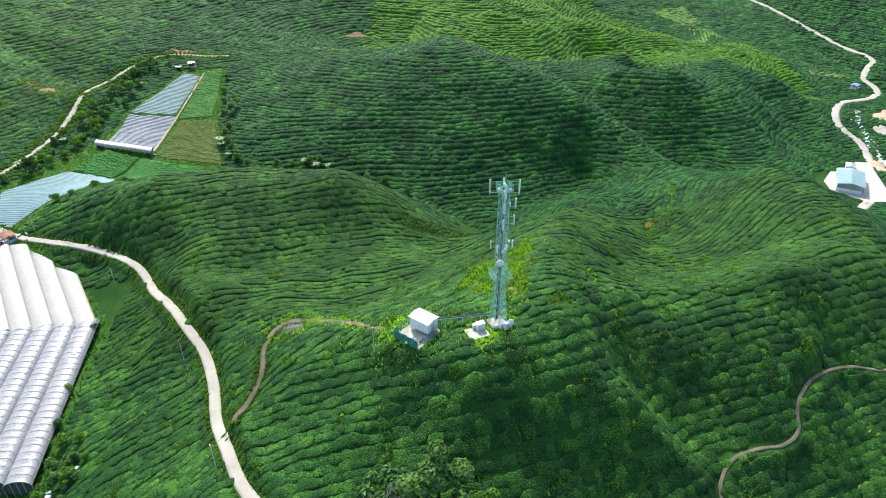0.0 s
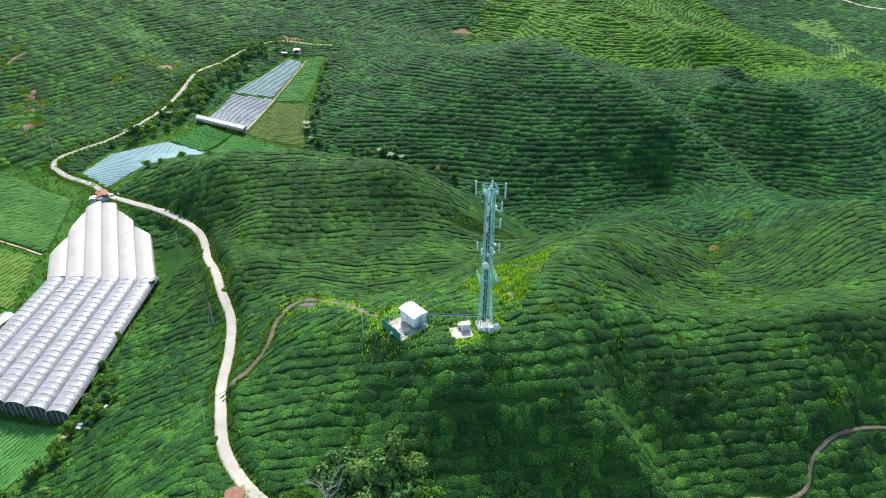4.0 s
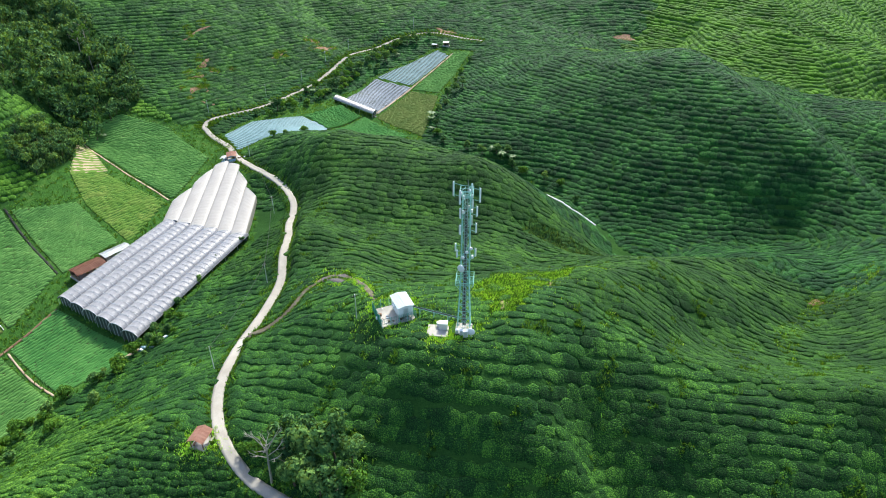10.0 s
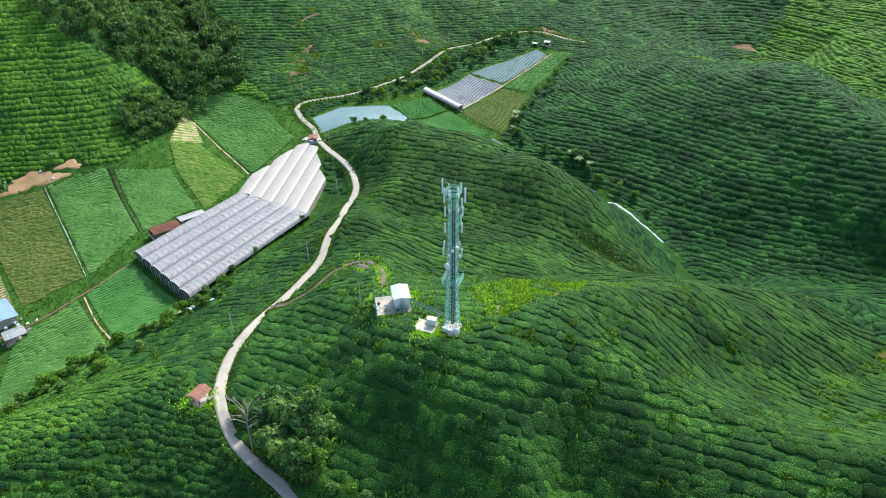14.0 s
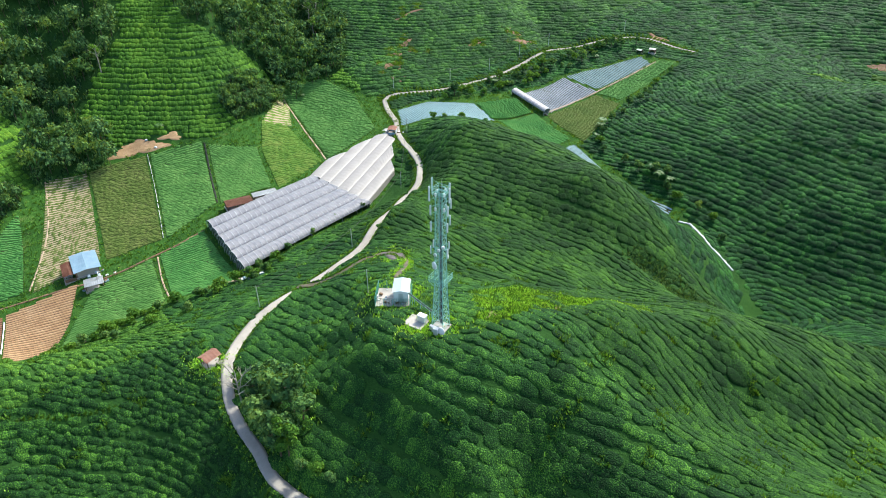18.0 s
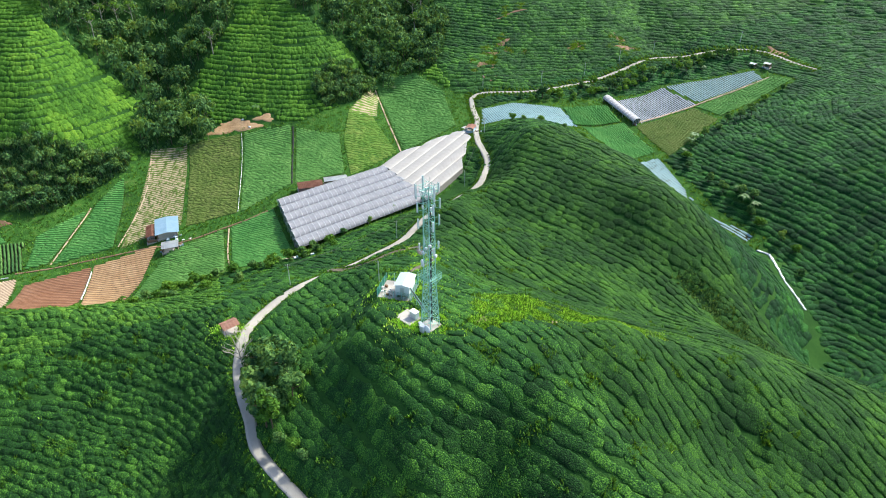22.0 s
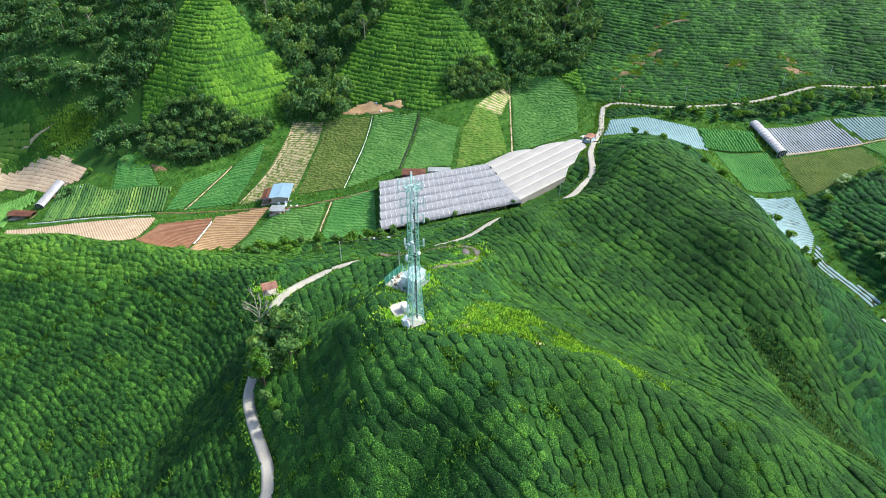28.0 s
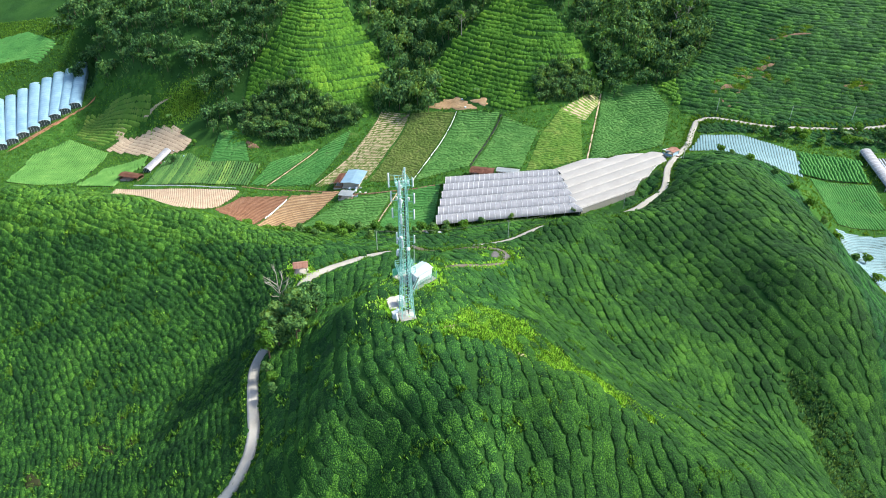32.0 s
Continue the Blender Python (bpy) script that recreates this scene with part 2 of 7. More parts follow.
TEAL_TIN = material("pale_teal_tin_roof", [(0.26, 0.40, 0.42), (0.34, 0.49, 0.51), (0.42, 0.56, 0.58)], 5, 0.5, spec=0.4)
FILM_BLUE = material("bluish_greenhouse_film", [(0.1020, 0.1969, 0.2735), (0.1694, 0.2840, 0.3597), (0.3037, 0.4357, 0.4809)], 2.5, 0.3, bump=0.2, bump_scale=2, spec=0.35)
PALE_BARK = material("pale_bark", [(0.16, 0.14, 0.11), (0.28, 0.26, 0.21), (0.42, 0.40, 0.34)], 8, 0.9, bump=0.3)
PATH_SOIL = material("trodden_soil", [(0.06, 0.06, 0.035), (0.11, 0.10, 0.07), (0.20, 0.18, 0.14)], 5, 0.95, bump=0.3, spec=0.05)
STONY = material("grey_stony_earth", [(0.075, 0.068, 0.066), (0.12, 0.11, 0.108), (0.18, 0.165, 0.16)], 6, 0.95, bump=0.5, spec=0.05)
GUTTER = material("grimy_gutter", [(0.10, 0.10, 0.11), (0.17, 0.17, 0.18), (0.26, 0.26, 0.27)], 4, 0.7)
PALE_GUTTER = material("pale_gutter", [(0.16, 0.155, 0.145), (0.22, 0.215, 0.20), (0.29, 0.28, 0.26)], 4, 0.7)


# ---- mesh helpers ----
def mesh_object(name, verts, faces, mat, parent=None, smooth=False, label="", category="", group="", kind=""):
    me = bpy.data.meshes.new(name)
    me.from_pydata([tuple(v) for v in verts], [], [tuple(f) for f in faces])
    me.materials.append(mat)
    if smooth:
        me.shade_smooth()
    ob = new(name, me)
    if parent is not None:
        ob.parent = parent
    return tagged(ob, label, category, group, kind)


def arrays_object(name, verts, faces, mat, parent=None, smooth=True, label="", category="", kind="stuff"):
    """One mesh from numpy arrays: verts (n, 3), faces (m, k)."""
    me = bpy.data.meshes.new(name)
    k = faces.shape[1]
    me.vertices.add(len(verts))
    me.vertices.foreach_set("co", np.ascontiguousarray(verts, dtype=np.float32).ravel())
    me.loops.add(faces.size)
    me.loops.foreach_set("vertex_index", np.ascontiguousarray(faces, dtype=np.int32).ravel())
    me.polygons.add(len(faces))
    me.polygons.foreach_set("loop_start", np.arange(0, faces.size, k, dtype=np.int32))
    me.update(calc_edges=True)
    me.materials.append(mat)
    if smooth:
        me.shade_smooth()
    ob = new(name, me)
    if parent is not None:
        ob.parent = parent
    return tagged(ob, label, category, kind=kind)


def thing(name, x, y, z, turn=0, label="", category="", group="", kind=""):
    """An empty at a thing's base, to carry its parts."""
    ob = new(name)
    ob.matrix_world = pose(x, y, z, 0, 0, turn)
    return tagged(ob, label, category, group, kind)


def part(name, bm, mat, parent, label="", smooth=False):
    me = bpy.data.meshes.new(name)
    bm.normal_update()
    bm.to_mesh(me)
    bm.free()
    me.materials.append(mat)
    if smooth:
        me.shade_smooth()
    ob = new(name, me)
    ob.parent = parent
    return tagged(ob, label)


def box(bm, x0, y0, z0, x1, y1, z1, bevel=0.0):
    r = bmesh.ops.create_cube(bm, size=1, matrix=Matrix.Translation(((x0 + x1) / 2, (y0 + y1) / 2, (z0 + z1) / 2)) @ Matrix.Diagonal((x1 - x0, y1 - y0, z1 - z0, 1)))
    if bevel:
        bmesh.ops.bevel(bm, geom=list({e for v in r["verts"] for e in v.link_edges}), offset=bevel, segments=1, affect="EDGES")
    return bm


def rod(bm, a, b, r, sides=6, r2=None):
    a, b = Vector(a), Vector(b)
    d = b - a
    m = Matrix.Translation((a + b) / 2) @ d.to_track_quat("Z", "Y").to_matrix().to_4x4()
    bmesh.ops.create_cone(bm, cap_ends=True, segments=sides, radius1=r, radius2=r if r2 is None else r2, depth=d.length, matrix=m)
    return bm


def fresh():
    return bmesh.new()


def inside(xy, poly):
    """Which places lie in a polygon."""
    x, y = xy[:, 0], xy[:, 1]
    out = np.zeros(len(xy), bool)
    p = np.asarray(poly, float)
    for (x0, y0), (x1, y1) in zip(p, np.roll(p, -1, 0)):
        if y0 != y1:
            out ^= ((y0 > y) != (y1 > y)) & (x < (x1 - x0) * (y - y0) / (y1 - y0) + x0)
    return out


def smooth_line(points, step):
    """Even points along a smooth curve through the given ones (any number of columns)."""
    p = np.asarray(points, float)
    p = np.vstack([2 * p[0] - p[1], p, 2 * p[-1] - p[-2]])
    out = []
    for i in range(1, len(p) - 2):
        for u in np.linspace(0, 1, 12, endpoint=False):
            a, b, c, d = p[i - 1:i + 3]
            out.append(0.5 * (2 * b + (c - a) * u + (2 * a - 5 * b + 4 * c - d) * u * u + (3 * b - a - 3 * c + d) * u ** 3))
    out = np.array(out + [p[-2]])
    run = np.append(0, np.cumsum(np.hypot(*np.diff(out[:, :2], axis=0).T)))
    s = np.linspace(0, run[-1], max(2, int(run[-1] / step)))
    return np.stack([np.interp(s, run, out[:, k]) for k in range(out.shape[1])], 1)


def line_distance(xy, line):
    """Distance of places from a polyline, and the row of the nearest of its points."""
    best, which = np.full(len(xy), 1e9), np.zeros(len(xy), int)
    for i, q in enumerate(line):
        d = (xy[:, 0] - q[0]) ** 2 + (xy[:, 1] - q[1]) ** 2
        k = d < best
        best[k], which[k] = d[k], i
    return np.sqrt(best), which




# ---- the lie of the land: crests, slopes and valley lines (x, y, height) ----
TOWER_HILL = [(-35, 119, 5.5), (-24, 112, 10.5), (-14, 105, 14.5), (-6, 103, 17.2), (3, 102, 18.8), (11, 103, 19.2), (21, 102, 19.2), (26, 111, 20),
    (24, 120, 20.4), (22, 130, 18.4), (30, 116, 19.2), (27, 138, 17.2), (36, 142, 12.8), (36, 160, 9.5), (43, 171, 3.6), (48, 175, 0)]
TOWER_SLOPES = [(6, 89, 16.5), (25, 95, 16.6), (33, 90, 10), (35, 98, 9.4), (22, 83, 4), (9, 81, 7.2), (18, 76, 0.8), (37, 106, 11.6),
    (43, 119, 13.2), (47, 114, 10), (45, 131, 10), (31, 111, 18), (39, 101, 7.4), (52, 108, 4.2), (54, 100, -3), (58, 89, -8), (62, 120, 9.6),
    (-13, 150, -2.5), (-8, 130, 7.5), (4, 118, 17.3), (9, 124, 18), (15, 129, 18), (-5, 172, -7), (4, 166, -5), (18, 152, 7), (-20, 92, 6), (-8, 84, 4.5), (-22, 130, 2.2)]
EAST_SHOULDER = [(58, 134, 6.3), (70, 124, 9.5), (79, 122, 7), (85, 134, 11.2), (94, 131, 6.6), (96, 112, -8), (73, 106, 0.8), (95, 123, 0), (110, 150, 8),
    (120, 180, 5.2), (132, 205, 1.5), (118, 216, 2.5), (24, 174, 1.5), (38.5, 205, -10), (55, 234, -20), (79, 254, -23.5), (100, 245, -14), (96, 166, -2), (75, 162, -6.3), (52, 155, -2.8), (49, 159, 0), (57, 198, -9), (78, 212, -16), (81, 193, -15.5),
    (98, 222, -10), (104, 180, 1.5), (140, 130, -12), (150, 170, -8), (165, 220, -24), (61, 179, -7), (20, 190, -9)]
TEA_HILL = [(-138, 203, -5.5), (-118, 196, 1.5), (-99, 187, 7), (-74, 196, 8), (-62, 177, 1.6), (-37, 198, 7), (-28, 211, 0.5), (-33, 185, -3.6), (-7, 203, -11.5),
    (0, 192, -13), (-68, 165, 1.8), (-57, 157, -4), (-49, 142, 0), (-44, 148, -1.6), (-25, 175, -5), (-69, 220, -0.5), (-28, 221, -5.5), (-18.7, 227, -13.5), (-4, 232, -22.5), (-84, 213, 2), (-13, 160, -4)]
NORTH_VALLEY = [(-88, 236, -18), (-60, 244, -24), (-36, 252, -28), (-28, 254, -27), (-2, 241, -30), (14, 226, -33), (26, 223, -31), (48, 258, -30.5), (68, 274, -28), (126, 300, -40),
    (-72, 262, -19), (-100, 262, -17), (-120, 250, -17), (-130, 290, -13), (-118, 330, -7)]
NORTH_HILL = [(-97, 336, -2), (-60, 345, 8), (-38, 340, 11), (-7, 323, 16.5), (8, 294, 0), (-28, 295, -4), (11, 305, 8), (4, 276, -10.5), (-47, 290, -7), (-82, 282, -10.5),
    (5, 345, 19), (40, 335, 6), (50, 284, -12), (22, 332, 14), (45, 318, 9), (68, 306, -0.5), (92, 293, -13), (104, 272, -20), (75, 350, -15), (95, 328, -25), (112, 300, -34), (98, 362, -2), (125, 352, 0), (151, 347, -13), (172, 345, -20), (141, 314, -29), (170, 398, -8), (140, 372, -9), (120, 385, -17), (205, 392, -17), (110, 400, -4)]
FAR_HILLS = [(-61, 464, -8), (-40, 425, -10), (10, 400, -6), (41, 460, 0), (20, 500, 16), (-60, 520, 20), (36, 455, 8), (65, 446, 1), (98, 470, -3), (125, 490, -8), (160, 490, -13), (209, 448, -16), (70, 415, -14), (105, 440, -22), (240, 400, -34), (190, 540, -34), (130, 560, -26), (148, 462, -22), (139, 621, -22), (210, 651, -26), (60, 600, 10), (-150, 560, 35),
    (-123, 372, 1.5), (-159, 391, 9), (-200, 420, 22), (198, 369, -29), (185, 340, -33), (230, 420, -34), (300, 520, -34), (320, 360, -40), (240, 300, -42), (280, 700, -16), (100, 760, 10), (360, 560, -16), (420, 560, 8), (340, 680, 8), (400, 450, -22), (440, 700, 40)]
WEST_SLOPE = [(-150, 255, -9.5), (-160, 290, -8), (-165, 312, -2), (-174, 328, 0), (-179, 350, 8), (-190, 300, 4), (-203, 305, 9), (-187, 298, 4.5), (-231, 272, 18), (-235, 261, 19), (-231, 232, 9), (-207, 208, 0), (-175, 225, -8),
    (-195, 250, -1), (-264, 193, 10), (-238, 205, 3), (-300, 250, 38), (-320, 180, 36), (-280, 330, 40)]
FARM_VALLEY = [(-145, 187, -12), (-165, 200, -11), (-180, 205, -10.5), (-128, 168, -14.5), (-160, 142, -14.5), (-193, 178, -12), (-214, 163, -9), (-150, 107, -19), (-125, 93, -21.5), (-92, 94, -22.8), (-110, 82, -25),
    (-132, 46, -29), (-97, 31, -31), (-140, -4, -37), (-162, -13, -36), (-184, 21, -31.5), (-207, 47, -22.5), (-200, 92, -15), (-180, 110, -17), (-144, -48, -41), (-184, -50, -36), (-168, -64, -43), (-210, -92, -40), (-122, -55, -40),
    (-100, 140, -18), (-170, 60, -26), (-230, -130, -42), (-150, -130, -46)]
WEST_HILLS = [(-209, 118, 0), (-211, 150, -1), (-222, 152, 8), (-225, 128, 14), (-234, 130, 22), (-243, 114, 19), (-262, 140, 36), (-290, 120, 50), (-240, 91, 8), (-228, 61, -11), (-255, 60, -2), (-215, 36, -12), (-210, 5, -1), (-222, 8, 8), (-236, 12, 18),
    (-262, 20, 30), (-300, 30, 48), (-205, -20, -20), (-235, -45, -4), (-228, -86, -8), (-250, -100, 2), (-290, -60, 30), (-250, 170, 20), (-340, 90, 62), (-270, -160, -10)]
SOUTH_RIDGE = [(-33, 72, 0.6), (-28, 64, 0.2), (-40, 66, 0.5), (-51, 59, -3.6), (-46, 42, 0.3), (-49, 24, 2), (-49, 5, 4), (-50, -8, 4.5), (-52, -36, 6), (-54, -65, 2), (-72, -40, -6), (-32, 44, -3.6), (-26, 52, -5), (-20, 48, -11), (-32, 23, -8), (-30, 0, -10.5), (-28, -36, -16), (-18, 28, -14),
    (-9, 35, -17.5), (-4, 54, -12), (-1, 48, -16.5), (4, 20, -23), (23, 51, -16), (40, 66, -13), (60, 70, -20), (-82, 12, -19), (-72, 48, -17), (-67, 70, -15), (-72, 95, -13), (40, 20, -32), (0, -40, -34), (90, 60, -34)]
ROAD_LINE = [(-52, 124, -0.4), (-46, 111, 0.4), (-40, 98, 1.6), (-67, 141.5, 0.4), (-76, 154, -3.0), (-49, 102, -4.6), (-58, 121, -5.4), (-73, 141, -5.8), (-91, 165, -9.2), (-41, 87, -1), (-19, 66, -1.6), (-5, 65, -3), (6, 65, -3.6), (-110, 178, -11), (-85, 148, -11)]
RIM = [(-700, 0, 120), (-600, 500, 130), (-200, 900, 90), (300, 1100, 30), (700, 700, 30), (700, 100, -20), (300, -300, -60), (-200, -500, -50), (-600, -400, 60), (400, 200, -50), (-1500, 300, 160), (0, 2200, 120), (1800, 400, 20), (0, -1800, -60)]
LAND = np.array(TOWER_HILL + TOWER_SLOPES + EAST_SHOULDER + TEA_HILL + NORTH_VALLEY + NORTH_HILL + FAR_HILLS + WEST_SLOPE + FARM_VALLEY + WEST_HILLS + SOUTH_RIDGE + ROAD_LINE + RIM, float)


def spread(a, b):
    """Smooth distance kernel between two sets of places."""
    return np.sqrt((a[:, None, 0] - b[None, :, 0]) ** 2 + (a[:, None, 1] - b[None, :, 1]) ** 2 + 30.0)


def land_weights():
    n = len(LAND)
    m = np.zeros((n + 1, n + 1))
    m[:n, :n] = spread(LAND, LAND) - 0.6 * np.eye(n)
    m[:n, n] = m[n, :n] = 1
    return np.linalg.solve(m, np.append(LAND[:, 2], 0))


WEIGHTS = land_weights()


def height(xy):
    """Ground height at an array of places (n, 2)."""
    xy = np.asarray(xy, float).reshape(-1, 2)
    out = np.empty(len(xy))
    for i in range(0, len(xy), 20000):
        out[i:i + 20000] = spread(xy[i:i + 20000], LAND) @ WEIGHTS[:-1] + WEIGHTS[-1]
    return out


def ground(x, y):
    return float(height([(x, y)])[0])




# ---- roads and paths: centre lines ----
ROAD = smooth_line([(-182, 204), (-171, 200), (-158, 196), (-147, 190), (-130, 183), (-112, 178.5), (-97, 169), (-91, 163), (-84, 153), (-76, 144), (-67, 132), (-59, 122), (-53, 110), (-49, 99), (-44, 90), (-38, 80), (-31, 73),
    (-24, 68.5), (-16, 66), (-8, 65.5), (0, 66), (8, 66), (17, 69), (26, 72.5), (33, 72.5), (38, 69), (42, 60), (46, 48), (56, 34), (72, 16), (96, 4)], 1.5)
UPPER_ROAD = smooth_line([(-182, 204), (-185, 210), (-181, 219), (-174, 234), (-171, 261), (-172, 280), (-174, 296), (-176, 314), (-170, 338), (-161, 357), (-151, 367), (-136, 370), (-123, 373)], 2.0)
EAST_PATH = smooth_line([(125, 122), (108, 118), (97, 117), (86, 111), (79, 104), (77, 98), (73, 95), (67, 94), (60, 91), (56, 84), (60, 74)], 1.5)
TRACK = smooth_line([(-13, 107), (-18, 111), (-26, 118), (-33, 122), (-39, 121), (-41, 114), (-40, 105), (-43, 94)], 1.2)
FAR_ROAD = smooth_line([(188, 255), (205, 274), (215, 297), (229, 318), (236, 336), (237, 346), (235, 357), (236, 368), (244, 385), (258, 404), (269, 410), (283, 415), (293, 424), (297, 436), (297, 447), (302, 458), (313, 473), (324, 490), (318, 530), (307, 584), (290, 650), (282, 667), (250, 720)], 3.0)
GRASS_PATHS = [smooth_line([(-42, -42), (-44, -35), (-42, -22), (-41, -7), (-41, 0), (-40, 11), (-38, 20), (-38, 29), (-34, 36), (-29, 51)], 1.2), smooth_line([(-14, -24), (-19, -9), (-24, -1), (-31, 10), (-36, 21)], 1.2)]
STREAM = smooth_line([(-36, 254), (-30, 254), (-20, 246), (-12, 242), (-2, 240.5), (6, 236), (16, 226), (26, 218)], 1.0)
ROADS = [(ROAD, 1.5, 1.5), (UPPER_ROAD, 1.3, 3.5), (EAST_PATH, 0.4, 2.0), (TRACK, 0.6, 1.5), (FAR_ROAD, 2.2, 5.0)]


# ---- what grows where ----
FARM = [(-150, 190), (-141, 187), (-131, 180), (-120, 172), (-115, 168.5), (-96.5, 147), (-89.5, 95), (-90, 90), (-90, 60), (-91, 30), (-88, 5), (-95, -30), (-110, -150), (-250, -190), (-255, -145), (-222, -80), (-196, -58), (-182, -45), (-178, 0), (-195, 38), (-210, 48), (-206, 70), (-200, 95), (-190, 117), (-195, 145),
    (-218, 163), (-220, 188), (-196, 197), (-183, 206), (-165, 202)]
NORTH_FARM = [(-172, 203), (-170, 222), (-155, 262), (-155, 302), (-143, 352), (-120, 358), (-110, 302), (-96, 258), (-60, 256), (-38, 260), (-36, 253), (-62, 243), (-90, 229), (-130, 228), (-148, 191)]
WOODS = [[(-200, 76), (-206, 46), (-219, 43), (-233, 50), (-241, 42), (-247, 30), (-258, 16), (-300, 14), (-360, 20), (-360, 104), (-300, 110), (-258, 103), (-246, 84), (-233, 71), (-212, 80)],
    [(-207, 168), (-220, 160), (-225, 156), (-231, 143), (-248, 131), (-300, 128), (-360, 140), (-360, 232), (-290, 225), (-248, 218), (-220, 204)],
    [(-184, -28), (-205, -32), (-218, -34), (-225, -24), (-238, -14), (-262, -8), (-360, -6), (-360, -190), (-275, -184), (-251, -146), (-241, -134), (-241, -116), (-224, -82), (-222, -56), (-212, -51), (-196, -46)],
    [(-178, 5), (-186, -20), (-204, -30), (-208, -8), (-203, 20), (-206, 42), (-196, 38)],
    [(-194, 132), (-205, 128), (-213, 138), (-217, 156), (-206, 162), (-197, 147)]]
TUFT = [(17.5, 109.5), (12, 112), (6.5, 114.5), (3.5, 117.5), (4.5, 121), (6.5, 126), (10.5, 131), (14.5, 135), (17, 136.5), (18, 140), (20, 145), (23, 151), (26, 152), (25.5, 145), (22.5, 139), (21, 132), (20, 126), (18.5, 119), (18.7, 113)]
DARK_GULLY = [(-14, 190), (0, 195), (14, 194), (28, 195), (42, 203), (58, 221), (53, 226), (38, 214), (26, 206), (12, 205), (-2, 204), (-14, 198)]
GULLY = [(91, 240), (84, 222), (75, 206), (70, 190), (67, 178), (68, 165), (73, 160), (73, 170), (74, 182), (80, 197), (86, 212), (94, 232)]

# ---- ground: one sheet to the horizon, benched where the roads run ----
def axis(lo, near0, near1, hi, reach):
    out = list(np.arange(lo, near0, 2.5)) + list(np.arange(near0, near1, 1.25)) + list(np.arange(near1, hi + 0.01, 2.5))
    a, b, s = out[0], out[-1], 2.5
    while a > -reach:
        s *= 1.22
        a, b = a - s, b + s
        out = [a] + out + [b]
    return np.array(out)


GX, GY = axis(-330, -100, 60, 290, 3200), axis(-200, 55, 175, 700, 3200)
PLACES = np.stack(np.meshgrid(GX, GY, indexing="ij"), -1).reshape(-1, 2)
LEVEL = height(PLACES)


def rumple(xy, size, seed):
    """Smooth random relief of about one unit at the given size in metres."""
    r = np.random.RandomState(seed)
    out = np.zeros(len(xy))
    for _ in range(7):
        a, k, p = r.uniform(0, 6.283), 6.283 / (size * r.uniform(0.7, 1.5)), r.uniform(0, 6.283)
        out += np.sin((xy[:, 0] * math.cos(a) + xy[:, 1] * math.sin(a)) * k + p + 1.3 * np.sin((xy[:, 1] * math.cos(a) - xy[:, 0] * math.sin(a)) * k * 0.6 + 2 * p))
    return out / 3.5


def rills(xy, size, seed):
    """Sharp-edged folds of about one unit, like spurs and gullies."""
    return 1 - 2 * np.abs(np.sin(2.2 * rumple(xy, size, seed) + 1.1 * rumple(xy, size * 0.45, seed + 1)))


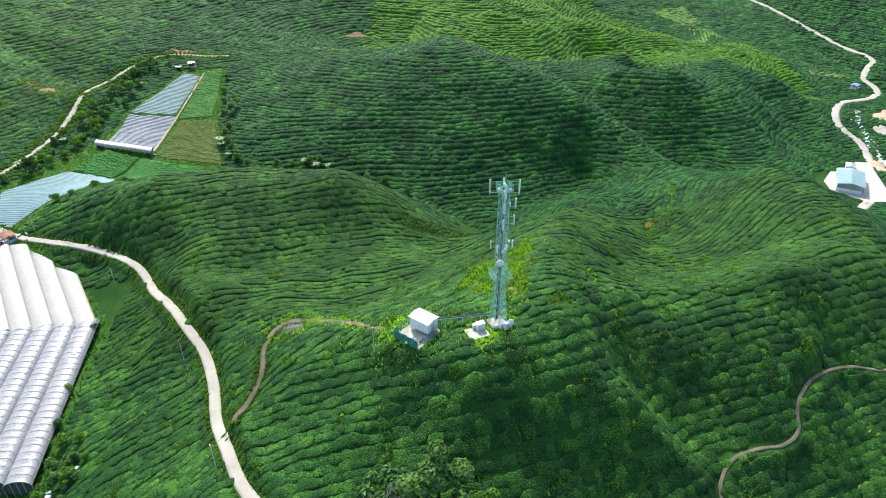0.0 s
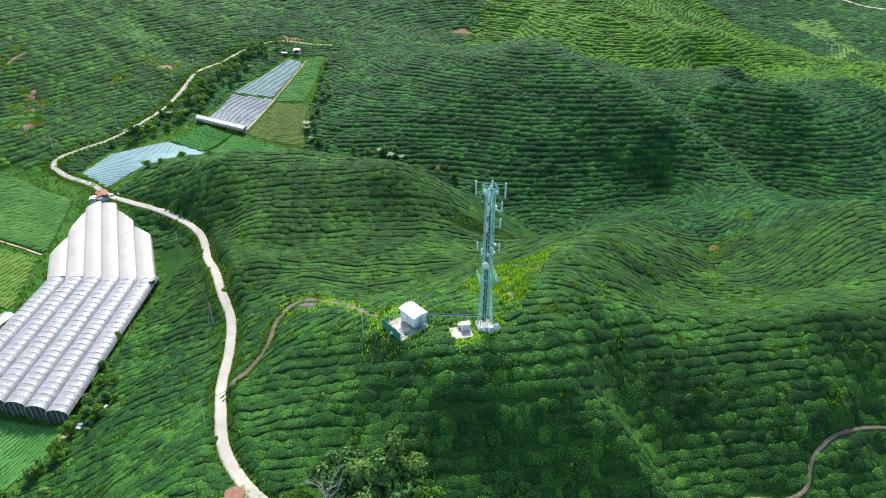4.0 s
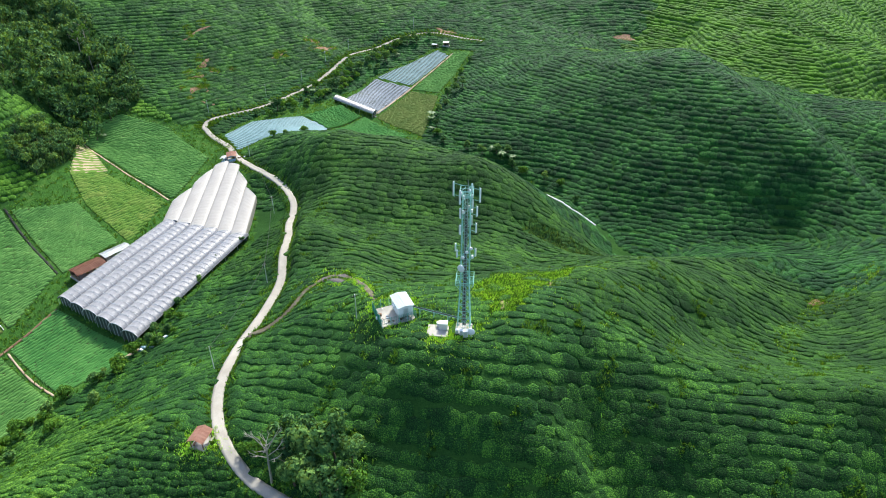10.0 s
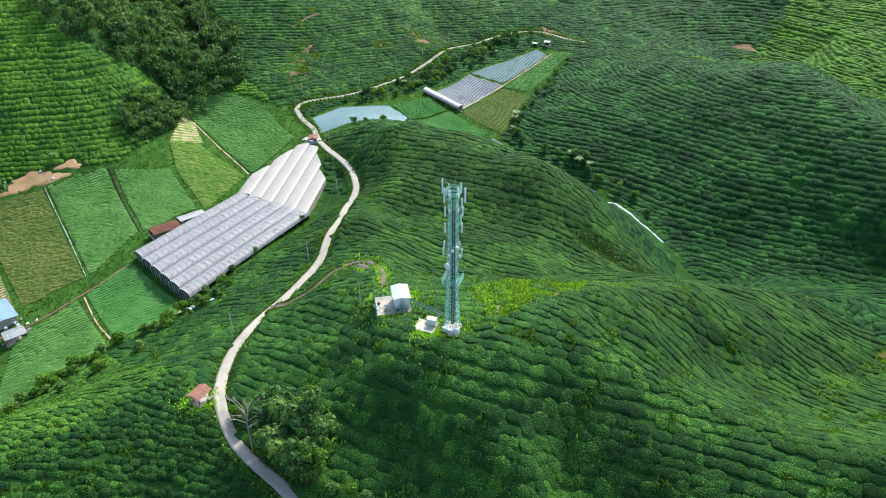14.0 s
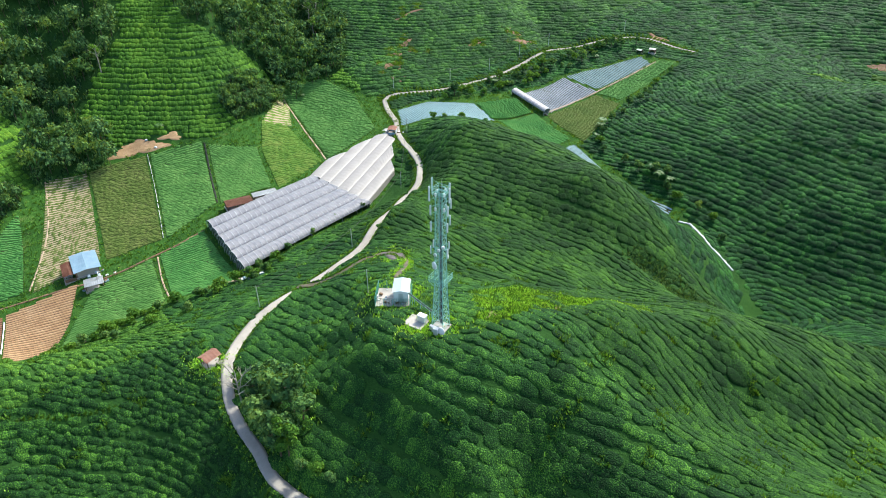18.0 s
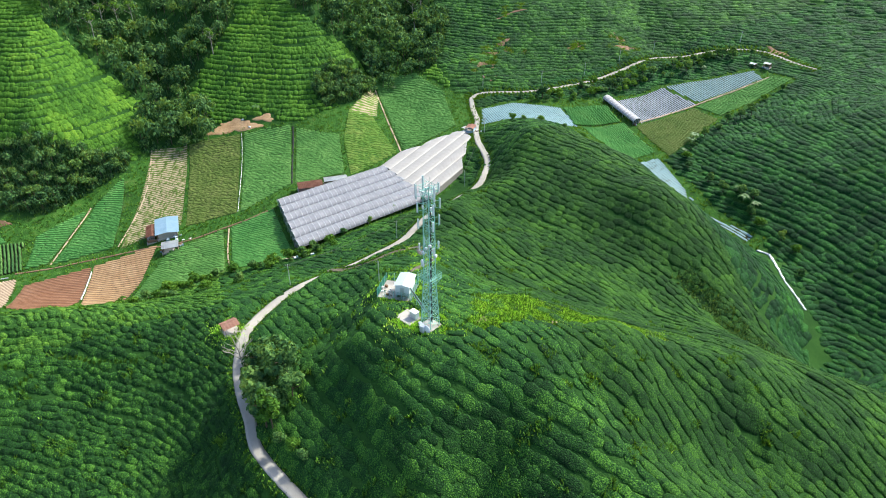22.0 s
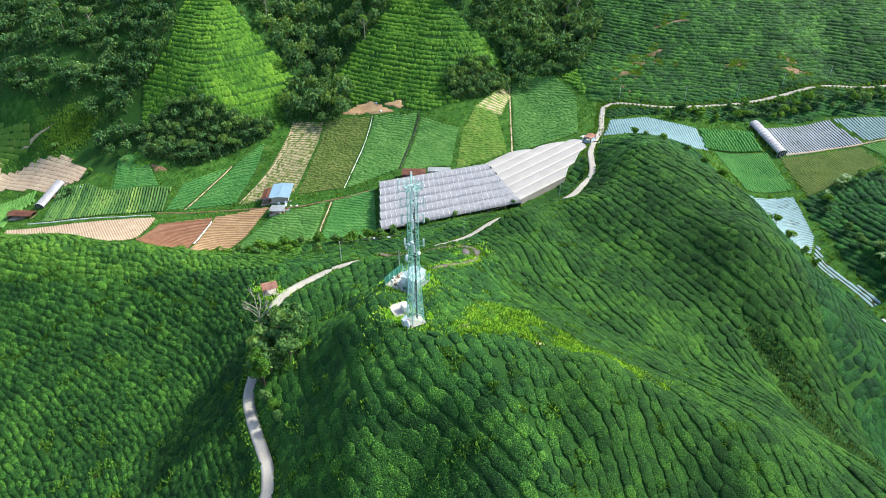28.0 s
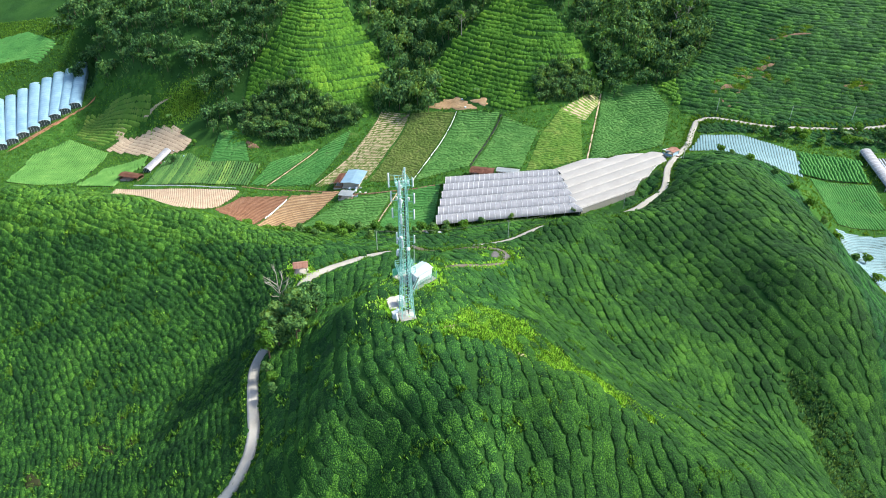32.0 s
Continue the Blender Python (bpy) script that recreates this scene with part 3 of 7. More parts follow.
# spurs (+) and gullies (-) with a sharp line: course, rise in metres, breadth of the flanks
CREASES = [([(13, 104), (20, 105), (27, 102), (33, 97), (38, 92.5), (45, 88), (55, 83), (64, 76)], 4.0, 5.5),
    ([(31, 115), (35, 108), (39, 101.5), (47, 97), (56, 91), (64, 84)], -3.8, 5.0),
    ([(34, 119), (42, 122), (52, 126.5), (62, 129.5), (72, 130), (80, 131), (90, 135), (103, 145), (114, 150)], 2.6, 6.0),
    ([(80, 132), (81, 121), (85, 113), (88, 106), (95, 98)], 4.2, 6.0),
    ([(62, 124), (60, 113), (62, 103), (68, 94)], -1.8, 6.0),
    ([(33, 182), (39, 186), (45, 190)], -3.2, 6.0), ([(45, 198), (53, 212), (62, 226), (76, 239)], 4.4, 7.0), ([(64, 166), (67, 180), (72, 195), (78, 211), (87, 230)], -3.4, 7.0),
    ([(93, 126), (95, 116), (99, 107)], -2.2, 6.0),
    ([(9, 99), (0, 94), (-9, 91), (-18, 86.5), (-27, 80)], 3.0, 5.5),
    ([(13, 95), (12, 86), (14, 77)], -1.6, 7.0),
    ([(22, 116), (24, 126), (25, 138), (30, 150), (36, 162)], 1.2, 6.0),
    ([(37, 160), (48, 160), (55, 152)], 1.2, 6.0),
    ([(-18, 190), (-6, 196), (8, 198), (24, 199), (38, 206), (54, 223)], -5.0, 6.5), ([(-14, 184), (-4, 188), (12, 185.5), (26, 185), (36, 187), (48, 196)], 1.2, 5.0),
    ([(-60, 176), (-42, 182), (-28, 190), (-15, 200)], 1.2, 8.0),
    ([(26, 328), (38, 306), (47, 293), (58, 281)], 1.8, 12.0),
    ([(-22, 336), (-24, 304), (-38, 280)], 2.6, 12.0),
    ([(-60, 330), (-56, 300), (-62, 280)], -2.2, 10.0),
    ([(74, 366), (90, 342), (106, 318), (118, 300)], -3.5, 10.0),
    ([(169, 397), (180, 366), (190, 340)], 4.0, 12.0),
    ([(118, 338), (132, 318), (142, 302)], -3.5, 10.0),
    ([(104, 352), (118, 330), (126, 308)], 2.5, 10.0),
    ([(33, 490), (45, 455), (60, 424), (74, 396)], 9.0, 18.0),
    ([(140, 640), (200, 612), (230, 560), (242, 505), (246, 455), (250, 425)], 7.0, 13.0),
    ([(88, 480), (102, 455), (104, 420)], -7.0, 15.0),
    ([(-10, 485), (-25, 450), (-30, 420)], -6.0, 15.0),
    ([(-242, 316), (-211, 302), (-184, 291)], 3.0, 12.0),
    ([(-250, 345), (-215, 330), (-185, 318)], -3.0, 12.0),
    ([(-214, 362), (-190, 343), (-170, 350)], 2.0, 12.0),
    ([(-47, 46), (-48, 24), (-49, 2), (-51, -36), (-54, -65)], 1.6, 7.0),
    ([(-46, 10), (-34, 10), (-20, 14)], 1.2, 7.0), ([(-44, 28), (-32, 28), (-18, 34)], -1.6, 6.0), ([(-48, -14), (-34, -16), (-18, -10)], -1.6, 7.0)]
for course, rise, broad in CREASES:
    c = smooth_line(course, 1.0)
    near = (PLACES[:, 0] > c[:, 0].min() - 4 * broad) & (PLACES[:, 0] < c[:, 0].max() + 4 * broad) & (PLACES[:, 1] > c[:, 1].min() - 4 * broad) & (PLACES[:, 1] < c[:, 1].max() + 4 * broad)
    d, w = line_distance(PLACES[near], c)
    ends = np.sin(np.pi * np.clip(w / (len(c) - 1), 0.04, 0.96)) ** 0.6
    LEVEL[near] += rise * ends * (np.exp(-np.sqrt(d * d + 0.6) / broad) - 0.25 * np.exp(-(d / (2.2 * broad)) ** 2))

calm = inside(PLACES, FARM) | inside(PLACES, NORTH_FARM)
LEVEL += (0.40 * rumple(PLACES, 26, 3) + 0.20 * rumple(PLACES, 11, 4)) * np.where(calm, 0.4, 1.0)
LEVEL += np.where(calm, 0.0, 0.12 + 0.002 * np.clip(PLACES[:, 1] - 210, 0, 200)) * rills(PLACES, 48, 15)
ridge = np.clip((PLACES[:, 1] - 400) / 60, 0, 1) * np.clip((170 - PLACES[:, 0]) / 30, 0, 1)
LEVEL += 1.2 * ridge * rills(PLACES, 120, 25)
for line, half, blend in ROADS:
    z = height(line)
    k = np.ones(9) / 9
    z = np.convolve(np.pad(z, 4, mode="edge"), k, mode="valid")
    if line is ROAD:
        # the road runs in a cutting past the shelter
        z -= 1.4 * np.exp(-((line[:, 1] - 76) / 7) ** 2) * (line[:, 0] < -12)
    near = (PLACES[:, 0] > line[:, 0].min() - 12) & (PLACES[:, 0] < line[:, 0].max() + 12) & (PLACES[:, 1] > line[:, 1].min() - 12) & (PLACES[:, 1] < line[:, 1].max() + 12)
    d, w = line_distance(PLACES[near], line)
    f = np.clip(1 - (d - half - 0.35) / blend, 0, 1)
    LEVEL[near] = LEVEL[near] * (1 - f) + z[w] * f
near = (PLACES[:, 0] > -105) & (PLACES[:, 0] < -18) & (PLACES[:, 1] > 60) & (PLACES[:, 1] < 170)
d, w = line_distance(PLACES[near], ROAD)
run = np.gradient(ROAD[:, :2], axis=0)[w]
off = PLACES[near] - ROAD[w, :2]
east = np.sign(run[:, 0] * off[:, 1] - run[:, 1] * off[:, 0]) * d
along = np.clip((ROAD[w, 1] - 78) / 7, 0, 1) * np.clip((158 - ROAD[w, 1]) / 8, 0, 1)
LEVEL[near] += (0.5 + 1.0 * np.clip((ROAD[w, 1] - 120) / 10, 0, 1)) * along * np.exp(-((east - 4.6) / 1.9) ** 2) + 1.3 * along * np.clip((98 - ROAD[w, 1]) / 6, 0, 1) * np.exp(-((east - 3.9) / 1.5) ** 2)
for px, py, pr in ((11, 103, 4.5), (6.5, 100, 3.5), (-5.5, 103.2, 5), (-27.5, 65.7, 2.5), (203, 285, 17), (282, 433, 5)):
    d = np.hypot(PLACES[:, 0] - px, PLACES[:, 1] - py)
    f = np.clip(1 - (d - pr) / 3.5, 0, 1)
    LEVEL = LEVEL * (1 - f) + ground(px, py) * f
# the graded terrace of the blue greenhouse
TERRACE = [(-232, -141), (-193, -162), (-187, -175), (-230, -201), (-277, -166), (-272, -155)]
near = (np.abs(PLACES[:, 0] + 233) < 70) & (np.abs(PLACES[:, 1] + 170) < 60)
d, w = line_distance(PLACES[near], smooth_line(TERRACE + TERRACE[:1], 1.0))
f = np.where(inside(PLACES[near], TERRACE), 1.0, np.clip(1 - d / 9, 0, 1))
LEVEL[near] = LEVEL[near] * (1 - f) + (-40.0 - 0.22 * (PLACES[near, 0] + 233) + 0.10 * (PLACES[near, 1] + 168)) * f
LEVEL = LEVEL.reshape(len(GX), len(GY))


def level(xy):
    """Height of the finished ground sheet at places (n, 2)."""
    xy = np.asarray(xy, float).reshape(-1, 2)
    i = np.clip(np.searchsorted(GX, xy[:, 0]) - 1, 0, len(GX) - 2)
    j = np.clip(np.searchsorted(GY, xy[:, 1]) - 1, 0, len(GY) - 2)
    u = (xy[:, 0] - GX[i]) / (GX[i + 1] - GX[i])
    v = (xy[:, 1] - GY[j]) / (GY[j + 1] - GY[j])
    return (LEVEL[i, j] * (1 - u) + LEVEL[i + 1, j] * u) * (1 - v) + (LEVEL[i, j + 1] * (1 - u) + LEVEL[i + 1, j + 1] * u) * v


def at(x, y):
    return float(level([(x, y)])[0])


nx, ny = len(GX), len(GY)
idx = np.arange(nx * ny).reshape(nx, ny)
quads = np.stack([idx[:-1, :-1], idx[1:, :-1], idx[1:, 1:], idx[:-1, 1:]], -1).reshape(-1, 4)
sheet = arrays_object("ground", np.column_stack([PLACES, LEVEL.ravel()]), quads, GROUND, label="hilly ground under tea bushes, grass and scrub", category="ground", kind="structure")
sheet.data.materials.append(WEED_GROUND)
middle = PLACES[quads].mean(1)
weedy_ground = inside(middle, FARM) | inside(middle, NORTH_FARM) | inside(middle, TUFT)
for line in GRASS_PATHS:
    weedy_ground |= line_distance(middle, line)[0] < 1.0
sheet.data.polygons.foreach_set("material_index", weedy_ground.astype(np.int32))


def ribbon(name, line, half, mat, label, category="road", lift=0.06, kind="structure", wobble=0.05, parent=None):
    """A paved strip with a level cross-section, thick edges and uneven borders."""
    t = np.gradient(line[:, :2], axis=0)
    t /= np.linalg.norm(t, axis=1)[:, None]
    side = np.stack([-t[:, 1], t[:, 0]], 1)
    n = len(line)
    r = np.random.RandomState(n)
    z = level(line[:, :2])
    cols = []
    for f, dz in ((-1.0, -0.6), (-1.0, 0.0), (-0.5, 0.02), (0.0, 0.035), (0.5, 0.02), (1.0, 0.0), (1.0, -0.6)):
        w = half * f + (wobble * r.uniform(-1, 1, n) if abs(f) == 1 else 0)
        p = line[:, :2] + side * np.reshape(w, (-1, 1))
        zz = np.maximum(z, level(p)) if abs(f) < 1 else np.maximum(z - 0.02, level(p))
        cols.append(np.column_stack([p, zz + lift + dz]))
    v = np.stack(cols, 1).reshape(-1, 3)
    q = np.arange(n * 7).reshape(n, 7)
    faces = np.stack([q[:-1, :-1], q[1:, :-1], q[1:, 1:], q[:-1, 1:]], -1).reshape(-1, 4)[:, ::-1]
    return arrays_object(name, v, faces, mat, parent=parent, label=label, category=category, kind=kind)


ribbon("road", ROAD, 1.25, CONCRETE, "pale narrow concrete farm road winding along the hillside", lift=0.15)
ribbon("road", UPPER_ROAD, 1.3, CONCRETE, "pale unpaved road climbing past the vegetable plots")
ribbon("path", EAST_PATH, 0.4, PATH_SOIL, "thin bare earth footpath across the tea slope", "path", 0.2)
ribbon("path", TRACK, 0.65, PATH_SOIL, "stony track from the road up to the cabin", "path", 0.12)
ribbon("road", FAR_ROAD, 2.2, CONCRETE, "pale valley road beyond the tea hills")

# bare patches: x, y, half length, half width, bearing, surface, label
BARE = [(15.2, 112.6, 1.5, 0.9, 120, SAND, "small patch of dry trampled earth on the grassy saddle"), (20.0, 127.5, 2.0, 0.5, 80, SAND, "pale trodden strip along the grassy saddle"), (21.5, 139, 1.6, 0.45, 95, SAND, "pale trodden strip along the grassy saddle"), (-188, 300, 7, 4, 80, DIRT, "bare earth scar on the tea slope above the road"), (-196, 303, 4, 2.5, 60, DIRT, "small earth scar among the tea rows"), (-205, 221, 5, 2.5, 100, DIRT, "reddish bare patch on the western slope"),
    (-211, 231, 4, 2, 60, DIRT, "reddish bare strip on the western slope"), (-217, 240, 6, 2, 100, DIRT, "bare terrace edge on the western slope"), (-199, 275, 9, 1.2, 88, DIRT, "thin bare terrace line on the slope"), (-236, 254, 14, 1.2, 85, DIRT, "bare terrace line high on the slope"),
    (-203, 226, 3, 1.8, 20, DIRT, "reddish bare patch near the wood"), (-203.0, 89, 13, 3.8, 68, ORANGE_EARTH, "orange earth bank at the top of the plots"), (-200, 103, 5, 2.0, 60, ORANGE_EARTH, "orange earth bank at the foot of the tea hill"), (-90, 90.5, 2.6, 1.3, 70, SAND, "tan bare soil at the corner of the greenhouse"), (-178, -12, 5, 1.6, 60, DIRT, "bare bank above the terraced plot"),
    (-208, -104, 7, 3, 20, SAND, "pale earth bank round the tan terraces"), (-214, -84, 10, 0.9, 97, SAND, "sandy path climbing past the terraces"), (-210, -153, 27, 1.6, 152, REDSOIL, "reddish earth track in front of the blue greenhouse"), (-61, 464, 7, 4, 20, DIRT, "dark landslip scar on the sunlit ridge"), (77, 209, 3, 1.6, 50, DIRT, "small bare patch in the hollow"), (25, 12, 3.4, 1.6, 60, SOIL, "bare brown patch low on the slope"), (21, 21, 2.2, 1.2, 70, SOIL, "bare brown patch low on the slope"), (17.3, 28, 3.2, 0.9, 60, SOIL, "brown bare strip low on the slope"), (16.3, 35, 1.6, 0.9, 20, SOIL, "brown bare strip low on the slope"),
    (1.1, 27.8, 1.2, 0.5, 60, DIRT, "small bare spot among the tea rows"), (8.7, 28, 1.2, 0.5, 30, SOIL, "small bare spot among the tea rows"), (-5.2, -15, 1.3, 0.4, 20, DIRT, "small bare spot among the tea rows"),
    (-149, 372, 7, 2.5, 10, DIRT, "earth cutting beside the road's end"), (276, 386, 11, 6, 45, SAND, "sandy clearing by the valley brook"), (261, 362, 9, 5, 60, CONCRETE, "pale stony ground beside the brook"), (233, 316, 9, 5, 60, SAND, "tan earth clearing below the valley road"), (-36.5, 120.5, 4.0, 2.8, 10, STONY, "grey stony turning place at the end of the track"), (122, 173, 1.6, 1.2, 0, DIRT, "orange earth spot on the ridge")]


chance = random.Random(17)
scars = [b for b in BARE if b[5] is DIRT and b[0] < -180 and b[1] > 195]
BARE = [b for b in BARE if b not in scars]
for x, y, rx, ry, turn, mat, label in scars:
    BARE.append((x, y, rx * 0.75, ry * 0.75, turn, mat, label))
    for _ in range(7):
        BARE.append((x + chance.gauss(0, 6), y + chance.gauss(0, 6), chance.uniform(0.6, 1.7), chance.uniform(0.35, 0.9), chance.uniform(0, 180), DIRT, "small patch of washed-out earth on the slope"))


def open_ground(xy):
    """Where no tea grows: roads, plots, woods, yards and the grassy saddle."""
    out = inside(xy, FARM) | inside(xy, NORTH_FARM) | (inside(xy, DARK_GULLY) & (rumple(xy, 7, 71) > -0.1)) | (inside(xy, TUFT) & (rumple(xy, 4, 31) < 0.0))
    for w in WOODS:
        out |= inside(xy, w)
    for line, half, _ in ROADS:
        d, _w = line_distance(xy, line)
        out |= d < half + 0.55
    for line, off in ((GRASS_PATHS[0], 0.55), (GRASS_PATHS[1], 0.55), (STREAM, 2.2)):
        out |= line_distance(xy, line)[0] < off
    for x, y, r in ((203, 285, 19), (282, 433, 5), (11, 103, 3.6), (7, 100.2, 3.4), (-5.5, 103, 5.6), (-28, 65.5, 3.0), (-37, 121, 5)):
        out |= np.hypot(xy[:, 0] - x, xy[:, 1] - y) < r
    for x, y, rx, ry, turn, _m, _l in BARE:
        ca, sa = math.cos(radians(turn)), math.sin(radians(turn))
        u, w = (xy[:, 0] - x) * ca + (xy[:, 1] - y) * sa, -(xy[:, 0] - x) * sa + (xy[:, 1] - y) * ca
        out |= (u / (rx * 1.05)) ** 2 + (w / (ry * 1.05)) ** 2 < 1
    return out


# ---- tea: rows of bushes that follow the contours ----
def tea_rows(x0, y0, x1, y1, gap, step, seed, pull, bearing):
    """Evenly spaced rows along the contours inside a rectangle; returns place, direction."""
    rng = random.Random(seed)
    pad = 4.0
    ax, ay = np.arange(x0 - pad, x1 + pad, 1.5), np.arange(y0 - pad, y1 + pad, 1.5)
    pl = np.stack(np.meshgrid(ax, ay, indexing="ij"), -1).reshape(-1, 2)
    h = level(pl).reshape(len(ax), len(ay))
    for _ in range(3):
        h = (h + np.roll(h, 1, 0) + np.roll(h, -1, 0) + np.roll(h, 1, 1) + np.roll(h, -1, 1)) / 5
    gx, gy = np.gradient(h, 1.5)
    # rows keep between the contour and one common bearing
    n = np.hypot(gx, gy) + 1e-6
    c2, s2 = (gy * gy - gx * gx) / n + pull * math.cos(2 * radians(bearing)), -2 * gx * gy / n + pull * math.sin(2 * radians(bearing))
    th = 0.5 * np.arctan2(s2, c2)
    tx, ty = np.cos(th).tolist(), np.sin(th).tolist()
    free = (~open_ground(pl)).reshape(len(ax), len(ay))
    free = free.tolist()
    nxm, nym = len(ax) - 1, len(ay) - 1
    cells = {}
    out = []
    lim = gap * 0.68

    def ok(x, y, own):
        cx, cy = int(x // gap), int(y // gap)
        for a in (cx - 1, cx, cx + 1):
            for b in (cy - 1, cy, cy + 1):
                for px, py, o in cells.get((a, b), ()):
                    if o != own and (px - x) ** 2 + (py - y) ** 2 < lim * lim:
                        return False
        return True

    def grid(x, y):
        i, j = int((x - ax[0]) / 1.5 + 0.5), int((y - ay[0]) / 1.5 + 0.5)
        if x < x0 or x >= x1 or y < y0 or y >= y1 or i < 0 or j < 0 or i > nxm or j > nym:
            return None
        return i, j

    queue = [(x, y) for x in np.arange(x0, x1, 9.0) for y in np.arange(y0, y1, 9.0)]
    rng.shuffle(queue)
    row = 0
    a0, b0 = float(ax[0]), float(ay[0])
    while queue:
        sx, sy = queue.pop()
        g = grid(sx, sy)
        if g is None or not free[g[0]][g[1]] or not ok(sx, sy, -1):
            continue
        row += 1
        line = []
        for sign in (1, -1):
            x, y, count = sx, sy, 0
            px, py = None, None
            while count < 90:
                g = grid(x, y)
                if g is None or not free[g[0]][g[1]] or not ok(x, y, row):
                    break
                dx, dy = tx[g[0]][g[1]] * sign, ty[g[0]][g[1]] * sign
                if px is not None:
                    if dx * px + dy * py < 0:
                        dx, dy = -dx, -dy
                    if dx * px + dy * py < 0.5:
                        break
                if not (sign == -1 and count == 0):
                    line.append((x, y)) if sign == 1 else line.insert(0, (x, y))
                    cells.setdefault((int(x // gap), int(y // gap)), []).append((x, y, row))
                    if count % 4 == 0:
                        queue.append((x - dy * gap, y + dx * gap))
                        queue.append((x + dy * gap, y - dx * gap))
                px, py = dx, dy
                x, y, count = x + dx * step, y + dy * step, count + 1
        if len(line) > 2:
            out.append(np.array(line))
    return out


def bushes(name, rows, gap, length, tall, seed, label, tiers, sprigs, mat, loose=0.0, cover=0.60):
    """Tea bushes standing close along their rows: each a clipped dome with an uneven outline."""
    r = np.random.RandomState(seed)
    p, t = [], []
    for q in rows:
        run = np.append(0, np.cumsum(np.hypot(*np.diff(q, axis=0).T)))
        n = max(1, int(round(run[-1] / length)))
        s = (np.arange(n) + 0.5 + r.uniform(-0.16, 0.16, n)) * run[-1] / n
        p.append(np.stack([np.interp(s, run, q[:, 0]), np.interp(s, run, q[:, 1])], 1))
        g = np.gradient(q, axis=0)
        t.append(np.stack([np.interp(s, run, g[:, 0]), np.interp(s, run, g[:, 1])], 1))
    p, t = np.concatenate(p), np.concatenate(t)
    t /= np.linalg.norm(t, axis=1)[:, None] + 1e-9
    p = p + r.normal(0, 0.07 + loose, p.shape) * gap
    thin = (rumple(p, 12, 9) > 0.95) & (r.uniform(size=len(p)) < 0.35) | inside(p, GULLY) & (r.uniform(size=len(p)) < 0.25) | (r.uniform(size=len(p)) < 0.02)
    p, t = p[~thin], t[~thin]
    n = len(p)
    side = np.stack([-t[:, 1], t[:, 0]], 1)
    grow = np.clip(r.normal(1.0, 0.13, n), 0.6, 1.45) * (1 + 0.08 * rumple(p, 9, 13))
    long_, wide, high = max(length * 1.0, gap * 0.55 * (cover < 0.55)) * grow * r.uniform(0.88, 1.12, n), gap * cover * grow, tall * np.clip(r.normal(1.0, 0.11, n), 0.55, 1.5) * grow
    sides = 6
    rings = ((1.0, -0.25), (0.90, 0.58), (0.58, 0.92)) if tiers == 3 else ((1.0, -0.1), (0.74, 0.82))
    cols = []
    for k, (rad, z) in enumerate(rings):
        for i in range(sides):
            a = (i + 0.5 * (k % 2)) * 6.283 / sides
            c, s = np.cos(a) * rad * r.uniform(0.86, 1.14, n), np.sin(a) * rad * r.uniform(0.86, 1.14, n)
            c, s = np.sign(c) * np.abs(c) ** 0.85, np.sign(s) * np.abs(s) ** 0.85
            q = p + t * (c * long_)[:, None] + side * (s * wide)[:, None]
            cols.append(np.column_stack([q, level(q) + high * z * r.uniform(0.86, 1.14, n)]))
    cols.append(np.column_stack([p, level(p) + high * r.uniform(0.96, 1.10, n)]))
    m = len(cols)
    v = np.stack(cols, 1).reshape(-1, 3)
    f = [(k * sides + i, k * sides + (i + 1) % sides, (k + 1) * sides + (i + 1) % sides, (k + 1) * sides + i) for k in range(len(rings) - 1) for i in range(sides)]
    top = (len(rings) - 1) * sides
    f += [(m - 1, top + i, top + i + 1, top + (i + 2) % sides) for i in range(0, sides, 2)]
    f = (np.array(f)[None] + (np.arange(n) * m)[:, None, None]).reshape(-1, 4)
    if sprigs:
        # leafy shoots that stand out of the clipped surface
        g = r.randint(0, n, int(n * sprigs))
        n = len(g)
        a, d = r.uniform(0, 6.283, n), np.sqrt(r.uniform(0, 0.95, n))
        q = p[g] + t[g] * (np.cos(a) * d * long_[g])[:, None] + side[g] * (np.sin(a) * d * wide[g])[:, None]
        c = np.column_stack([q, level(q) + high[g] * (1.02 - 0.42 * d ** 3) * r.uniform(0.92, 1.06, n)])
        a, lean, k = r.uniform(0, 6.283, n), r.uniform(0.0, 0.5, n), wide[g] * r.uniform(0.11, 0.26, n)
        d = np.stack([np.cos(a), np.sin(a), lean], 1) * k[:, None]
        w = np.stack([-np.sin(a), np.cos(a), r.normal(0, 0.3, n)], 1) * (k * 0.75)[:, None]
        w = np.stack([c - d * 0.6, c - w, c + d, c + w], 1).reshape(-1, 3)
        f = np.concatenate([f, np.arange(n * 4).reshape(n, 4) + len(v)])
        v = np.concatenate([v, w])
    return arrays_object(name, v, f, mat, label=label, category="tea bushes")


def divide(rows, side):
    """Cut rows where side(places) changes; returns the rows inside and the rows outside."""
    parts = ([], [])
    for q in rows:
        k = side(q)
        for piece in np.split(np.arange(len(q)), np.where(k[1:] != k[:-1])[0] + 1):
            if len(piece) > 2:
                parts[0 if k[piece[0]] else 1].append(q[piece])
    return parts


